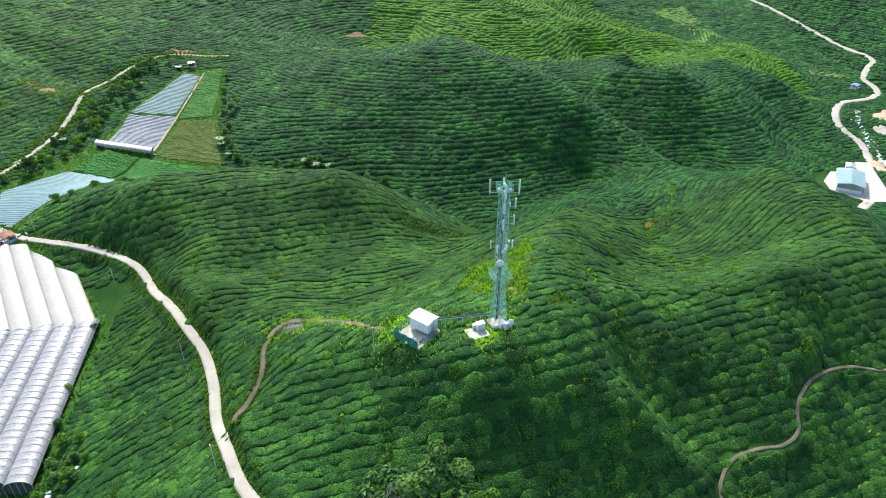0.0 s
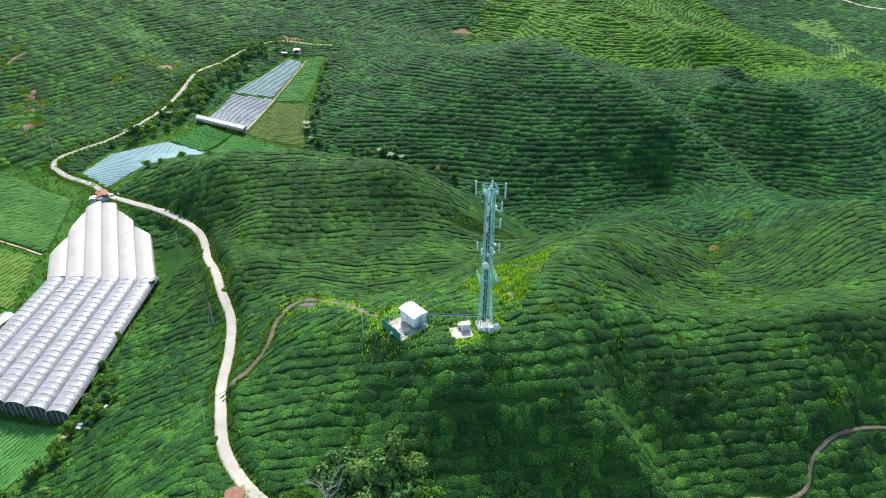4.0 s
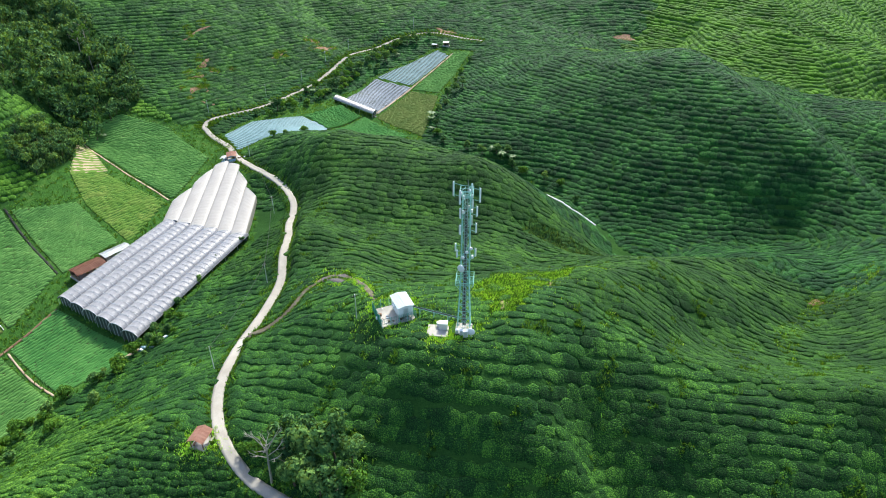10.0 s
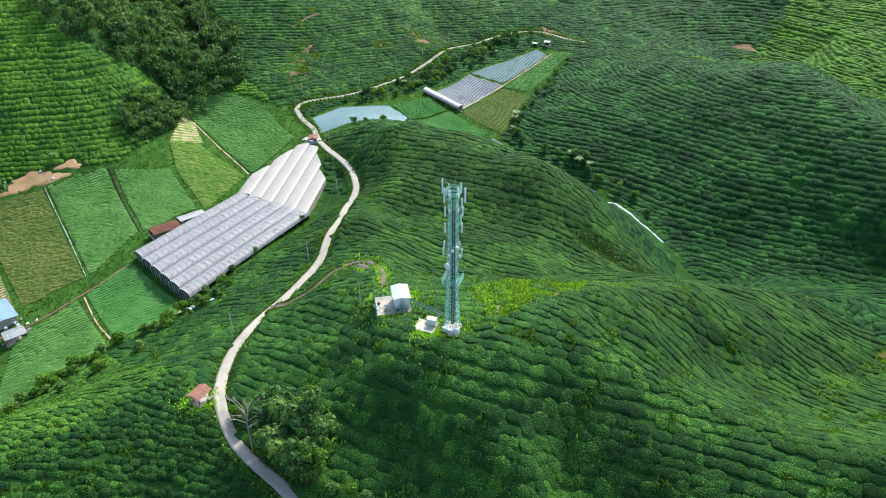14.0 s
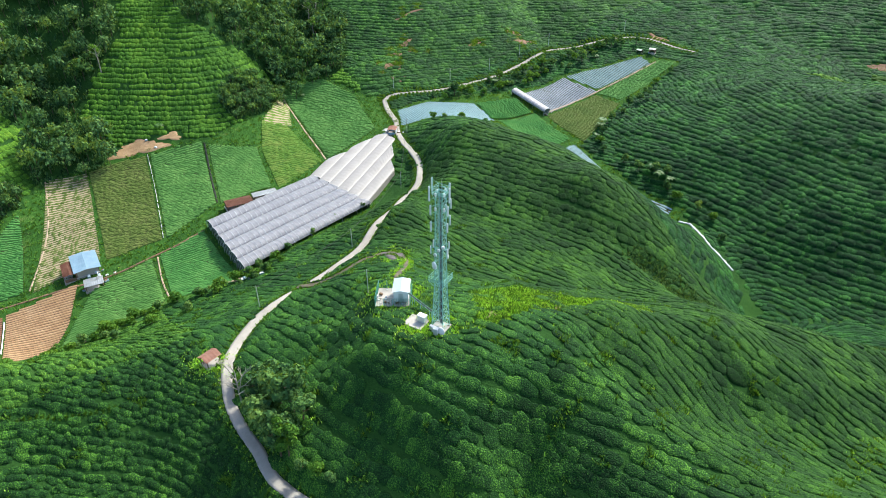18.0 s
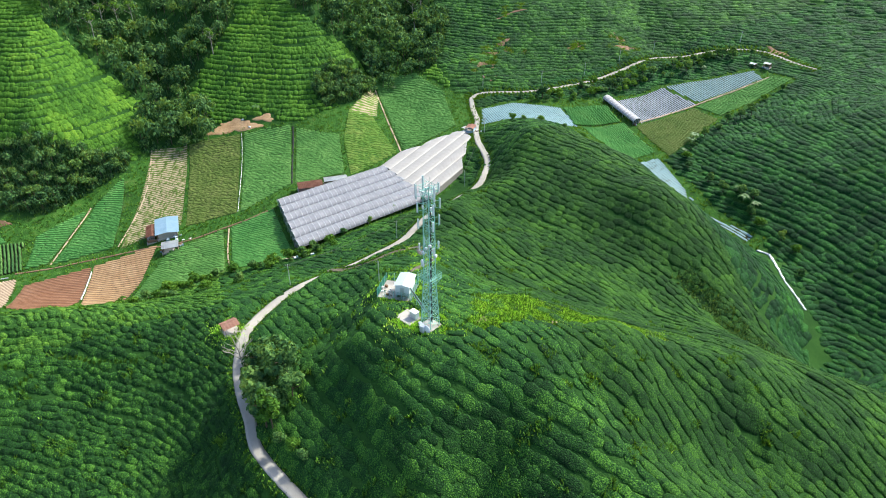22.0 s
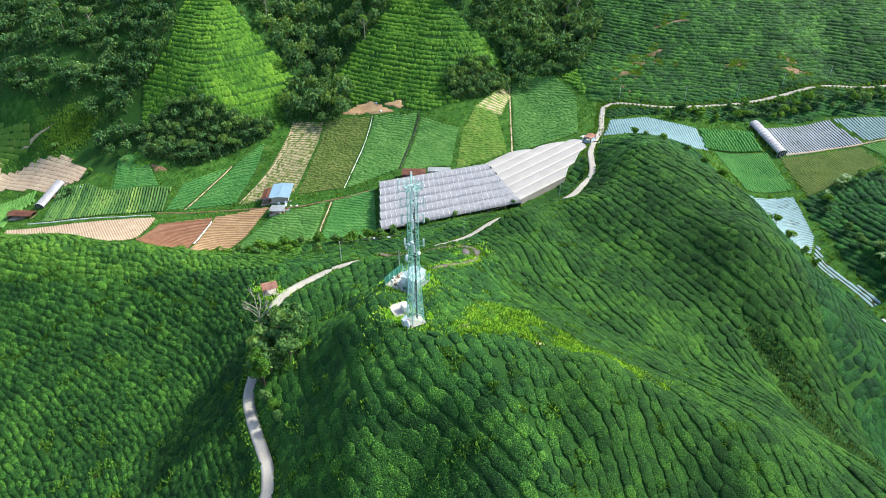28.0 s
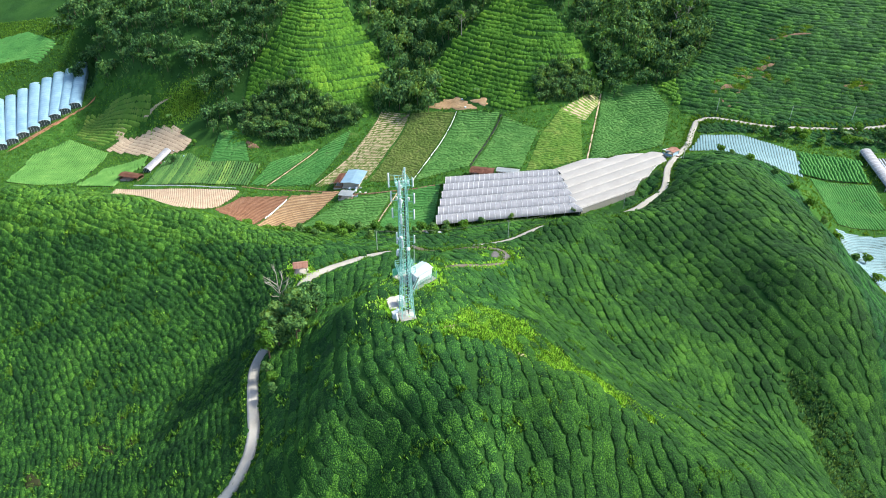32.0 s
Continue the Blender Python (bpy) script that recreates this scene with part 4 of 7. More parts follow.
for box_, gap, length, tall, pull, tiers, sprigs, loose, mat, label in (
        ((-95, -110, -40.6, 66), 1.4, 1.2, 0.42, 0.3, 2, 1.4, 0.08, TEA_LIME, "bright lime-green tea rows on the flank above the farm"),
        ((-40.6, -110, 135, 66), 1.4, 1.2, 0.42, 0.35, 2, 1.2, 0.10, TEA_DIMMED, "dense rows of dark green tea bushes below the tower"),
        ((-95, 126, 135, 215), 2.05, 1.6, 0.46, 1.1, 3, 2, 0.02, TEA_NORTH, "clipped tea rows on the northern side of the tower hill"),
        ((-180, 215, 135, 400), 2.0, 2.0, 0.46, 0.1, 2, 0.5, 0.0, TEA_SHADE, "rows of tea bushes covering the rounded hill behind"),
        ((-180, 165, -95, 215), 2.05, 1.6, 0.50, 1.0, 3, 2, 0.02, TEA, "tea rows on the knoll above the road"),
        ((-330, 200, -180, 345), 2.1, 2.2, 0.48, 0.0, 2, 0.3, 0.0, TEA, "tea rows on the slope above the upper road"),
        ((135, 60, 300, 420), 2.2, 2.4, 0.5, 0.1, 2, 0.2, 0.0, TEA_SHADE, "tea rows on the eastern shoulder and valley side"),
        ((-330, 345, -180, 470), 2.5, 2.8, 0.55, 0.0, 2, 0, 0.0, TEA, "distant tea rows above the head of the side valley"),
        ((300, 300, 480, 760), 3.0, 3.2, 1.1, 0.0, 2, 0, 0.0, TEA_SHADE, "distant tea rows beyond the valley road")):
    bushes("tea_bushes", tea_rows(*box_, gap, gap * 0.45, 7, pull, 20), gap, length, tall, 11, label, tiers, sprigs, mat, loose)
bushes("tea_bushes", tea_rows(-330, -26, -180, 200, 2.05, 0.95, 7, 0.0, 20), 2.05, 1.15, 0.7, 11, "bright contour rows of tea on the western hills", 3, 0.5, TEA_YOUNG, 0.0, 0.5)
# rows east of a wavy line near x = 30 get the shade-darkened colour
west, east_rows = divide(tea_rows(-95, 66, 135, 126, 1.85, 0.83, 7, 0.8, 20), lambda q: q[:, 0] < 30 + 7 * rumple(q, 15, 66))
bushes("tea_bushes", west, 1.85, 1.5, 0.38, 11, "dense rows of dark green tea bushes on the tower hill", 3, 1.5, TEA, 0.03)
bushes("tea_bushes", east_rows, 1.85, 1.5, 0.38, 12, "rows of tea on the eastern flank of the tower hill, darkened for shade", 3, 1.5, TEA_DIMMED, 0.03)
# cuts the distant rows into a lit and a shaded leaf colour
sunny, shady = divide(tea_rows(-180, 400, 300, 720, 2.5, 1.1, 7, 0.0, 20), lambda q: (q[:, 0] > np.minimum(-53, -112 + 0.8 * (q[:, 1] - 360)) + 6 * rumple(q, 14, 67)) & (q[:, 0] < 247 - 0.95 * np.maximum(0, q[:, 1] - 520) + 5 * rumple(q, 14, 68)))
bushes("tea_bushes", sunny, 2.5, 2.6, 0.6, 11, "distant tea rows on the northern ridge, coloured as if sunlit", 2, 0.2, TEA_BRIGHT, 0.0, 0.5)
bushes("tea_bushes", shady, 2.5, 2.8, 0.55, 12, "distant tea rows in the shaded colour beyond the ridge", 2, 0, TEA_SHADE)


# ---- vegetable plots ----
PLOTS = []


def plot(name, poly, turn, mat, gap, tall, wide, label, soil=SOIL, gaps=0.04, seed=1, step=0.9, lift=0.10, ragged=0.25):
    """A plot: a draped soil sheet (part) and beds of plants along one bearing (parts)."""
    piece = "mulched_bed" if name == "mulched_plot" else ("soil_bed" if mat in (SAND, REDSOIL, ORANGE_EARTH) else "crop_bed")
    if mat in (CROP_BLUE, CROP_DARK, CROP_LIGHT, CROP_OLIVE):
        gap, wide, tall, ragged, step = gap * 1.05, gap * 0.47, tall * 0.85, ragged * 0.9, step * 0.8
    p = np.asarray(poly, float)
    PLOTS.append(p)
    c = p.mean(0)
    owner = thing(name, c[0], c[1], at(*c), 0, label, "vegetable plot")
    ca, sa = math.cos(radians(turn)), math.sin(radians(turn))
    along, across = np.array([ca, sa]), np.array([-sa, ca])
    q = np.stack([(p - c) @ along, (p - c) @ across], 1)
    r = np.random.RandomState(seed + len(poly))
    sv, sf, made = [], [], []
    for row in np.arange(q[:, 1].min() + gap / 2, q[:, 1].max(), gap):
        cuts = []
        for (a0, b0), (a1, b1) in zip(q, np.roll(q, -1, 0)):
            if (b0 > row) != (b1 > row):
                cuts.append(a0 + (row - b0) * (a1 - a0) / (b1 - b0))
        cuts.sort()
        for lo, hi in zip(cuts[::2], cuts[1::2]):
            if hi - lo < 1.2:
                continue
            s = np.linspace(lo, hi, max(3, int((hi - lo) / step)))
            n = len(s)
            mid = c + np.outer(s, along) + across * row
            w = gap * 0.5
            k = len(sv)
            for e in (-w, w):
                pt = mid + across * e
                sv += np.column_stack([pt, level(pt) + lift]).tolist()
            sf += [(k + i, k + i + 1, k + n + i + 1, k + n + i) for i in range(n - 1)]
            size = np.clip(r.normal(1, ragged, n), 0.25, 1.7) * (r.uniform(size=n) > gaps)
            size[0] = size[-1] = 0.75
            v, k = [], 0
            for e, z in ((-1, 0), (-0.65, 0.75), (0, 1), (0.65, 0.75), (1, 0)):
                pt = mid + across * (e * wide * (0.5 + 0.5 * size))[:, None] + along * r.normal(0, 0.08, n)[:, None]
                v += np.column_stack([pt, level(pt) + lift + 0.02 + z * tall * size]).tolist()
            made.append((v, [(k + j * n + i, k + j * n + i + 1, k + (j + 1) * n + i + 1, k + (j + 1) * n + i) for j in range(4) for i in range(n - 1)]))
    o = Vector((c[0], c[1], owner.location.z))
    off = np.array(o)
    if sv:
        arrays_object("soil", np.array(sv) - off, np.array(sf), soil, parent=owner, smooth=False, kind="stuff")
        for v, f in made:
            arrays_object(piece, np.array(v) - off, np.array(f), mat, parent=owner, kind="")
    return owner


plot("vegetable_plot", [(-219, 165), (-217, 187), (-194, 194), (-160, 186), (-146, 154)], 66, CROP_BLUE, 1.25, 0.75, 0.41, "tall bluish-green leafy crop in a broad sloping plot", step=0.8)
plot("vegetable_plot", [(-190, 142), (-185, 152), (-147, 151), (-137, 127), (-169, 133)], 80, CROP_LIGHT, 1.4, 0.4, 0.46, "patchy light green crop rows with bare sandy soil", WEED_GROUND, 0.14, 2, 0.9, ragged=0.5)
plot("vegetable_plot", [(-214, 161), (-205, 162), (-184, 154), (-190, 142), (-199, 150)], 66, CROP_LIGHT, 2.2, 0.12, 0.73, "bare sandy strip beside the tall crop", SAND, 0.7, 3)
plot("vegetable_plot", [(-187, 115), (-173, 132), (-140.5, 125), (-141.5, 104)], 84, CROP_BLUE, 1.1, 0.5, 0.36, "square plot of bright green cabbages in close rows", step=0.7)
plot("vegetable_plot", [(-197, 92), (-190, 113), (-143, 102.5), (-133, 80)], 78, CROP_BLUE, 1.2, 0.55, 0.40, "plot of blue-green leafy vegetables in close rows", step=0.7, seed=4)
plot("vegetable_plot", [(-204, 67), (-198, 90), (-134.5, 78.5), (-137, 59)], 78, CROP_OLIVE, 1.1, 0.45, 0.36, "olive plot of staked thinning plants", SOIL, 0.18, 5, 0.7, ragged=0.4)
plot("vegetable_plot", [(-208, 50), (-204.5, 66), (-139, 57), (-138, 34)], 72, CROP_OLIVE, 1.5, 0.28, 0.49, "pale tan plot of harvested beds with dry stubble", SAND, 0.6, 6, 0.8, ragged=0.5)
plot("vegetable_plot", [(-181, 24), (-193, 37), (-141, 31), (-143.5, 9)], 66, CROP_DARK, 1.1, 0.5, 0.43, "dark green plot of low vegetables in narrow beds", seed=7, step=0.7)
plot("vegetable_plot", [(-166, 2), (-179, 21), (-144.5, 7), (-145, -1)], 66, CROP_DARK, 1.1, 0.5, 0.43, "small wedge of dark green vegetable beds", seed=8, step=0.7)
plot("vegetable_plot", [(-148, -57), (-178, -60), (-176, -45), (-168, -35), (-164, -3), (-144, -2)], 6.5, LEAF, 1.3, 0.8, 0.42, "long plot of tall staked green plants", seed=9, step=0.8)
plot("vegetable_plot", [(-145, -70), (-138.5, -3), (-111, -2), (-70, -24), (-92, -66)], 28, SAND, 0.95, 0.12, 0.40, "freshly made pale tan soil beds", DIRT, 0, 10, 1.4, ragged=0.08)
plot("vegetable_plot", [(-131, 1), (-131, 23.5), (-97.5, 20), (-104, 4), (-109.5, -1)], 72, REDSOIL, 1.3, 0.26, 0.42, "freshly tilled red-brown soil beds", BROWN, 0, 11, 1.4, ragged=0.08)
plot("vegetable_plot", [(-131, 24.5), (-129.5, 47.5), (-110, 41), (-95.5, 33), (-97, 21)], 72, ORANGE_EARTH, 1.3, 0.2, 0.45, "tilled orange-tan soil beds", BROWN, 0, 12, 1.4, ragged=0.1)
plot("vegetable_plot", [(-122, 51), (-125, 72), (-97, 69), (-89, 60), (-94, 35), (-108, 42)], 78, CROP_BLUE, 1.2, 0.5, 0.40, "green plot of leafy vegetables below the blue-roofed house", seed=13, step=0.7)
plot("vegetable_plot", [(-125, 75), (-127, 92), (-93, 93), (-88, 86), (-96, 71.5)], 78, CROP_DARK, 1.1, 0.4, 0.36, "dark green plot beside the greenhouse end wall", seed=14, step=0.7)
plot("vegetable_plot", [(-197, -108), (-206, -103), (-205, -83), (-199, -64), (-187, -49), (-180, -51), (-178, -66), (-193, -97)], 57, SAND, 2.0, 0.07, 0.93, "terraced tan soil beds with dark furrows", BROWN, 0, 15, 1.4, ragged=0.1)
plot("vegetable_plot", [(-213, -136), (-229, -137), (-233, -119), (-218, -86), (-212, -86), (-211, -99), (-201, -112)], 72, CROP_LIGHT, 2.0, 0.45, 0.5, "stepped terraces of light green crops", WEED_GROUND, 0.06, 16, 1.0)
plot("vegetable_plot", [(-149, -133), (-186, -146), (-208, -137), (-193, -104), (-163, -99), (-153, -97), (-146, -113)], 16, CROP_BLUE, 1.2, 0.8, 0.5, "soft bluish-green plot of feathery vegetables", SOIL, 0.04, 17, 0.9)
plot("vegetable_plot", [(-148, -94), (-173, -94), (-181, -73), (-171, -70), (-160, -76), (-148, -73)], 8, CROP_BLUE, 1.3, 0.9, 0.5, "feathery green rows behind the rusty shed", SOIL, 0.04, 19, 0.9)
plot("vegetable_plot", [(-189.5, -34), (-190, -21), (-166, -9), (-167, -31)], 87, CROP_DARK, 1.1, 0.6, 0.53, "small dark green terraced plot under the wood", SOIL, 0.04, 20, 0.9)
plot("vegetable_plot", [(-281, -226), (-257, -211), (-264, -188), (-276, -179), (-287, -205)], 115, CROP_DARK, 1.0, 0.4, 0.7, "far green field above the blue greenhouse", SOIL, 0.02, 32, 1.5)
# plots in the northern side valley
plot("mulched_plot", [(-169, 204), (-167, 220), (-151, 238), (-131, 235), (-130, 228), (-138, 212), (-151, 195)], 169, MULCH, 1.1, 0.12, 0.46, "plot of beds under pale blue-silver plastic mulch", SOIL, 0, 20, 2.0, ragged=0.04)
plot("vegetable_plot", [(-150.5, 239), (-147.5, 262), (-134, 261), (-133, 234.5)], 2, CROP_DARK, 1.35, 1.1, 0.66, "plot of dark green climbing plants on tall stakes", SOIL, 0.03, 21, 0.8)
plot("mulched_plot", [(-151, 268), (-153, 301), (-132, 305.5), (-130, 270)], 3, NET, 1.25, 0.14, 0.36, "beds under grey plastic mulch in straight rows", SOIL, 0.02, 22, 2.0, ragged=0.05)
plot("mulched_plot", [(-153, 303), (-141, 349), (-132, 347), (-133, 307.5)], 3, MULCH, 1.3, 0.14, 0.42, "beds under pale silver plastic mulch climbing the valley", SOIL, 0.01, 23, 2.0, ragged=0.05)
plot("vegetable_plot", [(-130, 304), (-131, 352), (-122, 355), (-114, 305)], 10, CROP_BLUE, 1.2, 0.5, 0.40, "strip of bright green seedlings beside the mulched beds", seed=24)
plot("vegetable_plot", [(-128.5, 267), (-129.5, 302), (-112, 301), (-98, 262)], 4, CROP_OLIVE, 1.0, 0.35, 0.40, "olive green plot turning brown at its lower end", seed=25)
plot("vegetable_plot", [(-132, 238), (-133, 263), (-105, 260), (-103, 239)], 4, CROP_DARK, 0.95, 0.45, 0.40, "green plot of low leafy plants in the side valley", seed=26)
plot("mulched_plot", [(-100, 237), (-100, 257), (-75, 252), (-66, 246), (-72, 238)], 100, MULCH, 0.85, 0.10, 0.37, "valley-bottom beds under bluish silver mulch", SOIL, 0.05, 27, 1.6, ragged=0.1)
plot("mulched_plot", [(-73, 252), (-64, 250), (-42, 257), (-41, 253.5), (-63, 245.5)], 15, MULCH, 1.5, 0.15, 0.5, "narrow strip of silver mulch along the stream", SOIL, 0.2, 28, 1.4, ragged=0.3)
# distant plots in the eastern valley
plot("vegetable_plot", [(196, 640), (232, 655), (236, 606), (214, 590)], 30, CROP_LIGHT, 3.0, 0.6, 0.99, "pale green terraced plots far down the valley", SAND, 0.1, 29, 3.0)
plot("vegetable_plot", [(214, 545), (234, 552), (238, 588), (216, 582)], 80, CROP_LIGHT, 2.5, 0.5, 0.83, "bright green distant plot at the foot of the ridge", SOIL, 0.0, 30, 3.0)
plot("vegetable_plot", [(262, 455), (288, 450), (290, 463), (266, 468)], 85, CROP_OLIVE, 2.5, 0.5, 0.83, "small olive plot beside the valley road", SAND, 0.1, 31, 3.0)


def bent_tube(bm, points, r):
    """One tube of square section along a bent line."""
    last = None
    for k, p in enumerate(points):
        d = (points[min(k + 1, len(points) - 1)] - points[max(k - 1, 0)]).normalized()
        s = d.orthogonal().normalized()
        u = d.cross(s)
        ring = [bm.verts.new(p + (s * a + u * b) * r) for a, b in ((1, 1), (-1, 1), (-1, -1), (1, -1))]
        if last:
            for i in range(4):
                bm.faces.new((last[i], last[(i + 1) % 4], ring[(i + 1) % 4], ring[i]))
        last = ring


# ---- greenhouses: rows of film tunnels on hoops ----
def tunnel(owner, a, b, wide, eave, rise, film, hoop_gap=2.0, open_end=True, seed=0, sag=0.10, channel=None, hoops=False, cut=0.0, skirts=(False, False), ends=None):
    """One film tunnel from a to b (x, y, ground height): roof, hoops, gutter and a dark open end."""
    a, b = Vector(a), Vector(b)
    d = (b - a)
    n = max(2, int(d.length / (hoop_gap / 4)))
    side = Vector((-d.y, d.x, 0)).normalized() * (wide / 2)
    r = random.Random(seed)
    ribs = 11
    slant = d.normalized() * (cut / 2)
    bm = fresh()
    grid = []
    for i in range(n + 1):
        u = i / n
        base = a.lerp(b, u) - owner.location + Vector((0, 0, eave))
        ph = (u * d.length / hoop_gap) % 1.0
        dip = sag * math.sin(math.pi * ph) * r.uniform(0.5, 1.5)
        grid.append([bm.verts.new(base - (side + slant * u) * math.cos(math.pi * k / (ribs - 1)) + Vector((0, 0, max(0, math.sin(math.pi * k / (ribs - 1)) * (rise - dip))))) for k in range(ribs)])
    for g, h in zip(grid, grid[1:]):
        for k in range(ribs - 1):
            bm.faces.new((g[k], h[k], h[k + 1], g[k + 1]))
    roof = part("tunnel_roof", bm, film, owner, smooth=True)
    if hoops:
        for i in range(int(d.length / hoop_gap) + 1):
            p = a + d.normalized() * (i * hoop_gap) - owner.location + Vector((0, 0, eave))
            bm = fresh()
            bent_tube(bm, [p - side * math.cos(math.pi * k / (ribs - 1)) + Vector((0, 0, math.sin(math.pi * k / (ribs - 1)) * rise + 0.03)) for k in range(ribs)], 0.04)
            part("hoop", bm, WHITE, roof)
    for s in (-1, 1):
        bm = fresh()
        rod(bm, a - owner.location + side * s + Vector((0, 0, eave + 0.02)), b - owner.location + (side + slant) * s + Vector((0, 0, eave + 0.02)), 0.11, 5)
        part("gutter", bm, channel or GUTTER, roof)
    for s, there in zip((-1, 1), skirts):
        if there:
            # film hung from the eave to the ground, leaning out a little
            bm = fresh()
            cols = []
            for i in range(13):
                p = a.lerp(b, i / 12) - owner.location
                e = (side + slant * (i / 12)) * s
                cols.append([bm.verts.new(p + e * w + Vector((0, 0, h + r.uniform(-0.05, 0.05)))) for w, h in ((1.0, eave), (1.05, eave * 0.5), (1.08, -1.2))])
            for g, h in zip(cols, cols[1:]):
                for k in range(2):
                    bm.faces.new((g[k], h[k], h[k + 1], g[k + 1]))
            part("side_film", bm, film, roof, smooth=True)
    m = max(2, int(d.length / 6))
    for i in range(m + 1):
        p = a.lerp(b, i / m) - owner.location
        for s in (-1, 1):
            bm = fresh()
            rod(bm, p + (side + slant * (i / m)) * s + Vector((0, 0, -0.6)), p + (side + slant * (i / m)) * s + Vector((0, 0, eave)), 0.06, 5)
            part("post", bm, GALV, roof)
    if open_end:
        for p, sgn in ((a, 1), (b, -1)):
            bm = fresh()
            p = p - owner.location + d.normalized() * (0.5 * sgn)
            side_ = side if sgn > 0 else side + slant
            ring = [bm.verts.new(p - side_ * math.cos(math.pi * k / 8) * 0.98 + Vector((0, 0, eave + math.sin(math.pi * k / 8) * (rise - 0.12)))) for k in range(9)]
            low = [bm.verts.new(p - side_ * 0.98 + Vector((0, 0, -2.0))), bm.verts.new(p + side_ * 0.98 + Vector((0, 0, -2.0)))]
            bm.faces.new([low[0], *ring, low[1]])
            part("end_net", bm, ends or NETDARK, roof)
        for p, side_ in ((a, side), (b, side + slant)):
            bm = fresh()
            p = p - owner.location
            last = None
            for k in range(9):
                q = p - side_ * math.cos(math.pi * k / 8) + Vector((0, 0, eave + math.sin(math.pi * k / 8) * rise))
                if last is not None:
                    rod(bm, last, q, 0.05, 5)
                last = q
            for e in (-0.45, 0.0, 0.45):
                rod(bm, p + side_ * e + Vector((0, 0, -0.5)), p + side_ * e + Vector((0, 0, eave + rise * 0.85)), 0.04, 5)
            part("end_frame", bm, WHITE, roof)
    return roof


S0, S1, E0, E1 = Vector((-128.5, 94.3)), Vector((-132.5, 139.2)), Vector((-92, 94.5)), Vector((-99.8, 146.5))
house = thing("greenhouse", -113, 119, at(-113, 119), 0, "long grey-white film greenhouse of six joined tunnels", "greenhouse", "film greenhouses")
for i in range(6):
    f = (i + 0.5) / 6
    p, q = S0.lerp(E0, f), S1.lerp(E1, f)
    tunnel(house, (p.x, p.y, -21.6 - 1.4 * f), (q.x, q.y, -17.2 - 0.9 * f), 6.0, 2.7, 1.6, FILM, 2.0, True, i, 0.07, None, True, -5.0 * f, (i == 0, i == 5))
upper = thing("greenhouse", -124, 160, at(-124, 160), 0, "bright white film greenhouse fanning out along the road", "greenhouse", "film greenhouses")
UP, OVER = Vector((-0.58, 0.815)), Vector((0.815, 0.58))
for i, reach in enumerate((17.5, 32.0, 42.5, 41.5, 31.0, 18.5)):
    f = (i + 0.5) / 6
    p = S1.lerp(E1, f)
    q = S1 + OVER * ((p - S1).dot(OVER)) + UP * reach
    tunnel(upper, (p.x, p.y, -16.7 - 0.9 * f), (q.x, q.y, -16.6 - 0.5 * f + 3.0 * reach / 43), 5.25, 2.9, 0.6, FILM_WHITE, 2.2, True, 20 + i, 0.05, PALE_GUTTER, False, (-10.0, -12.0, -4.0, 2.0, 10.0, 8.0)[i], (True, True), FILM_WHITE)
net_tunnel = thing("net_tunnel", -140, 267, at(-140, 267), 0, "single white film tunnel across the head of the mulched beds", "greenhouse", "film greenhouses")
tunnel(net_tunnel, (-152.5, 265.5, at(-152.5, 265.5)), (-130, 268, at(-130, 268)), 4.8, 1.9, 1.3, FILM, 2.0, True, 40, 0.14, None, True)
blue_house = thing("greenhouse", -235, -160, at(-235, -160), 0, "bluish translucent film greenhouse of many short tunnels", "greenhouse", "film greenhouses")
for i in range(9):
    c = Vector((-231.5, -145.5)).lerp(Vector((-196.5, -164.5)), i / 6)
    e = c + Vector((-46, -21)).lerp(Vector((-46, -35)), i / 8)
    tunnel(blue_house, (c.x, c.y, at(c.x, c.y) + 0.1), (e.x, e.y, at(e.x, e.y) + 0.1), 6.5, 2.2, 1.5, FILM_BLUE, 2.5, True, 60 + i, 0.10, FILM_BLUE, False, 0.0, (i == 0, i == 8))
small_tunnel = thing("crop_tunnel", -165, -66, at(-165, -66), 0, "small white film tunnel beside the rusty shed", "greenhouse", "film greenhouses")
tunnel(small_tunnel, (-163.5, -64, at(-163.5, -64)), (-180.5, -60.5, at(-180.5, -60.5)), 4.6, 1.2, 1.6, FILM, 1.6, True, 80)


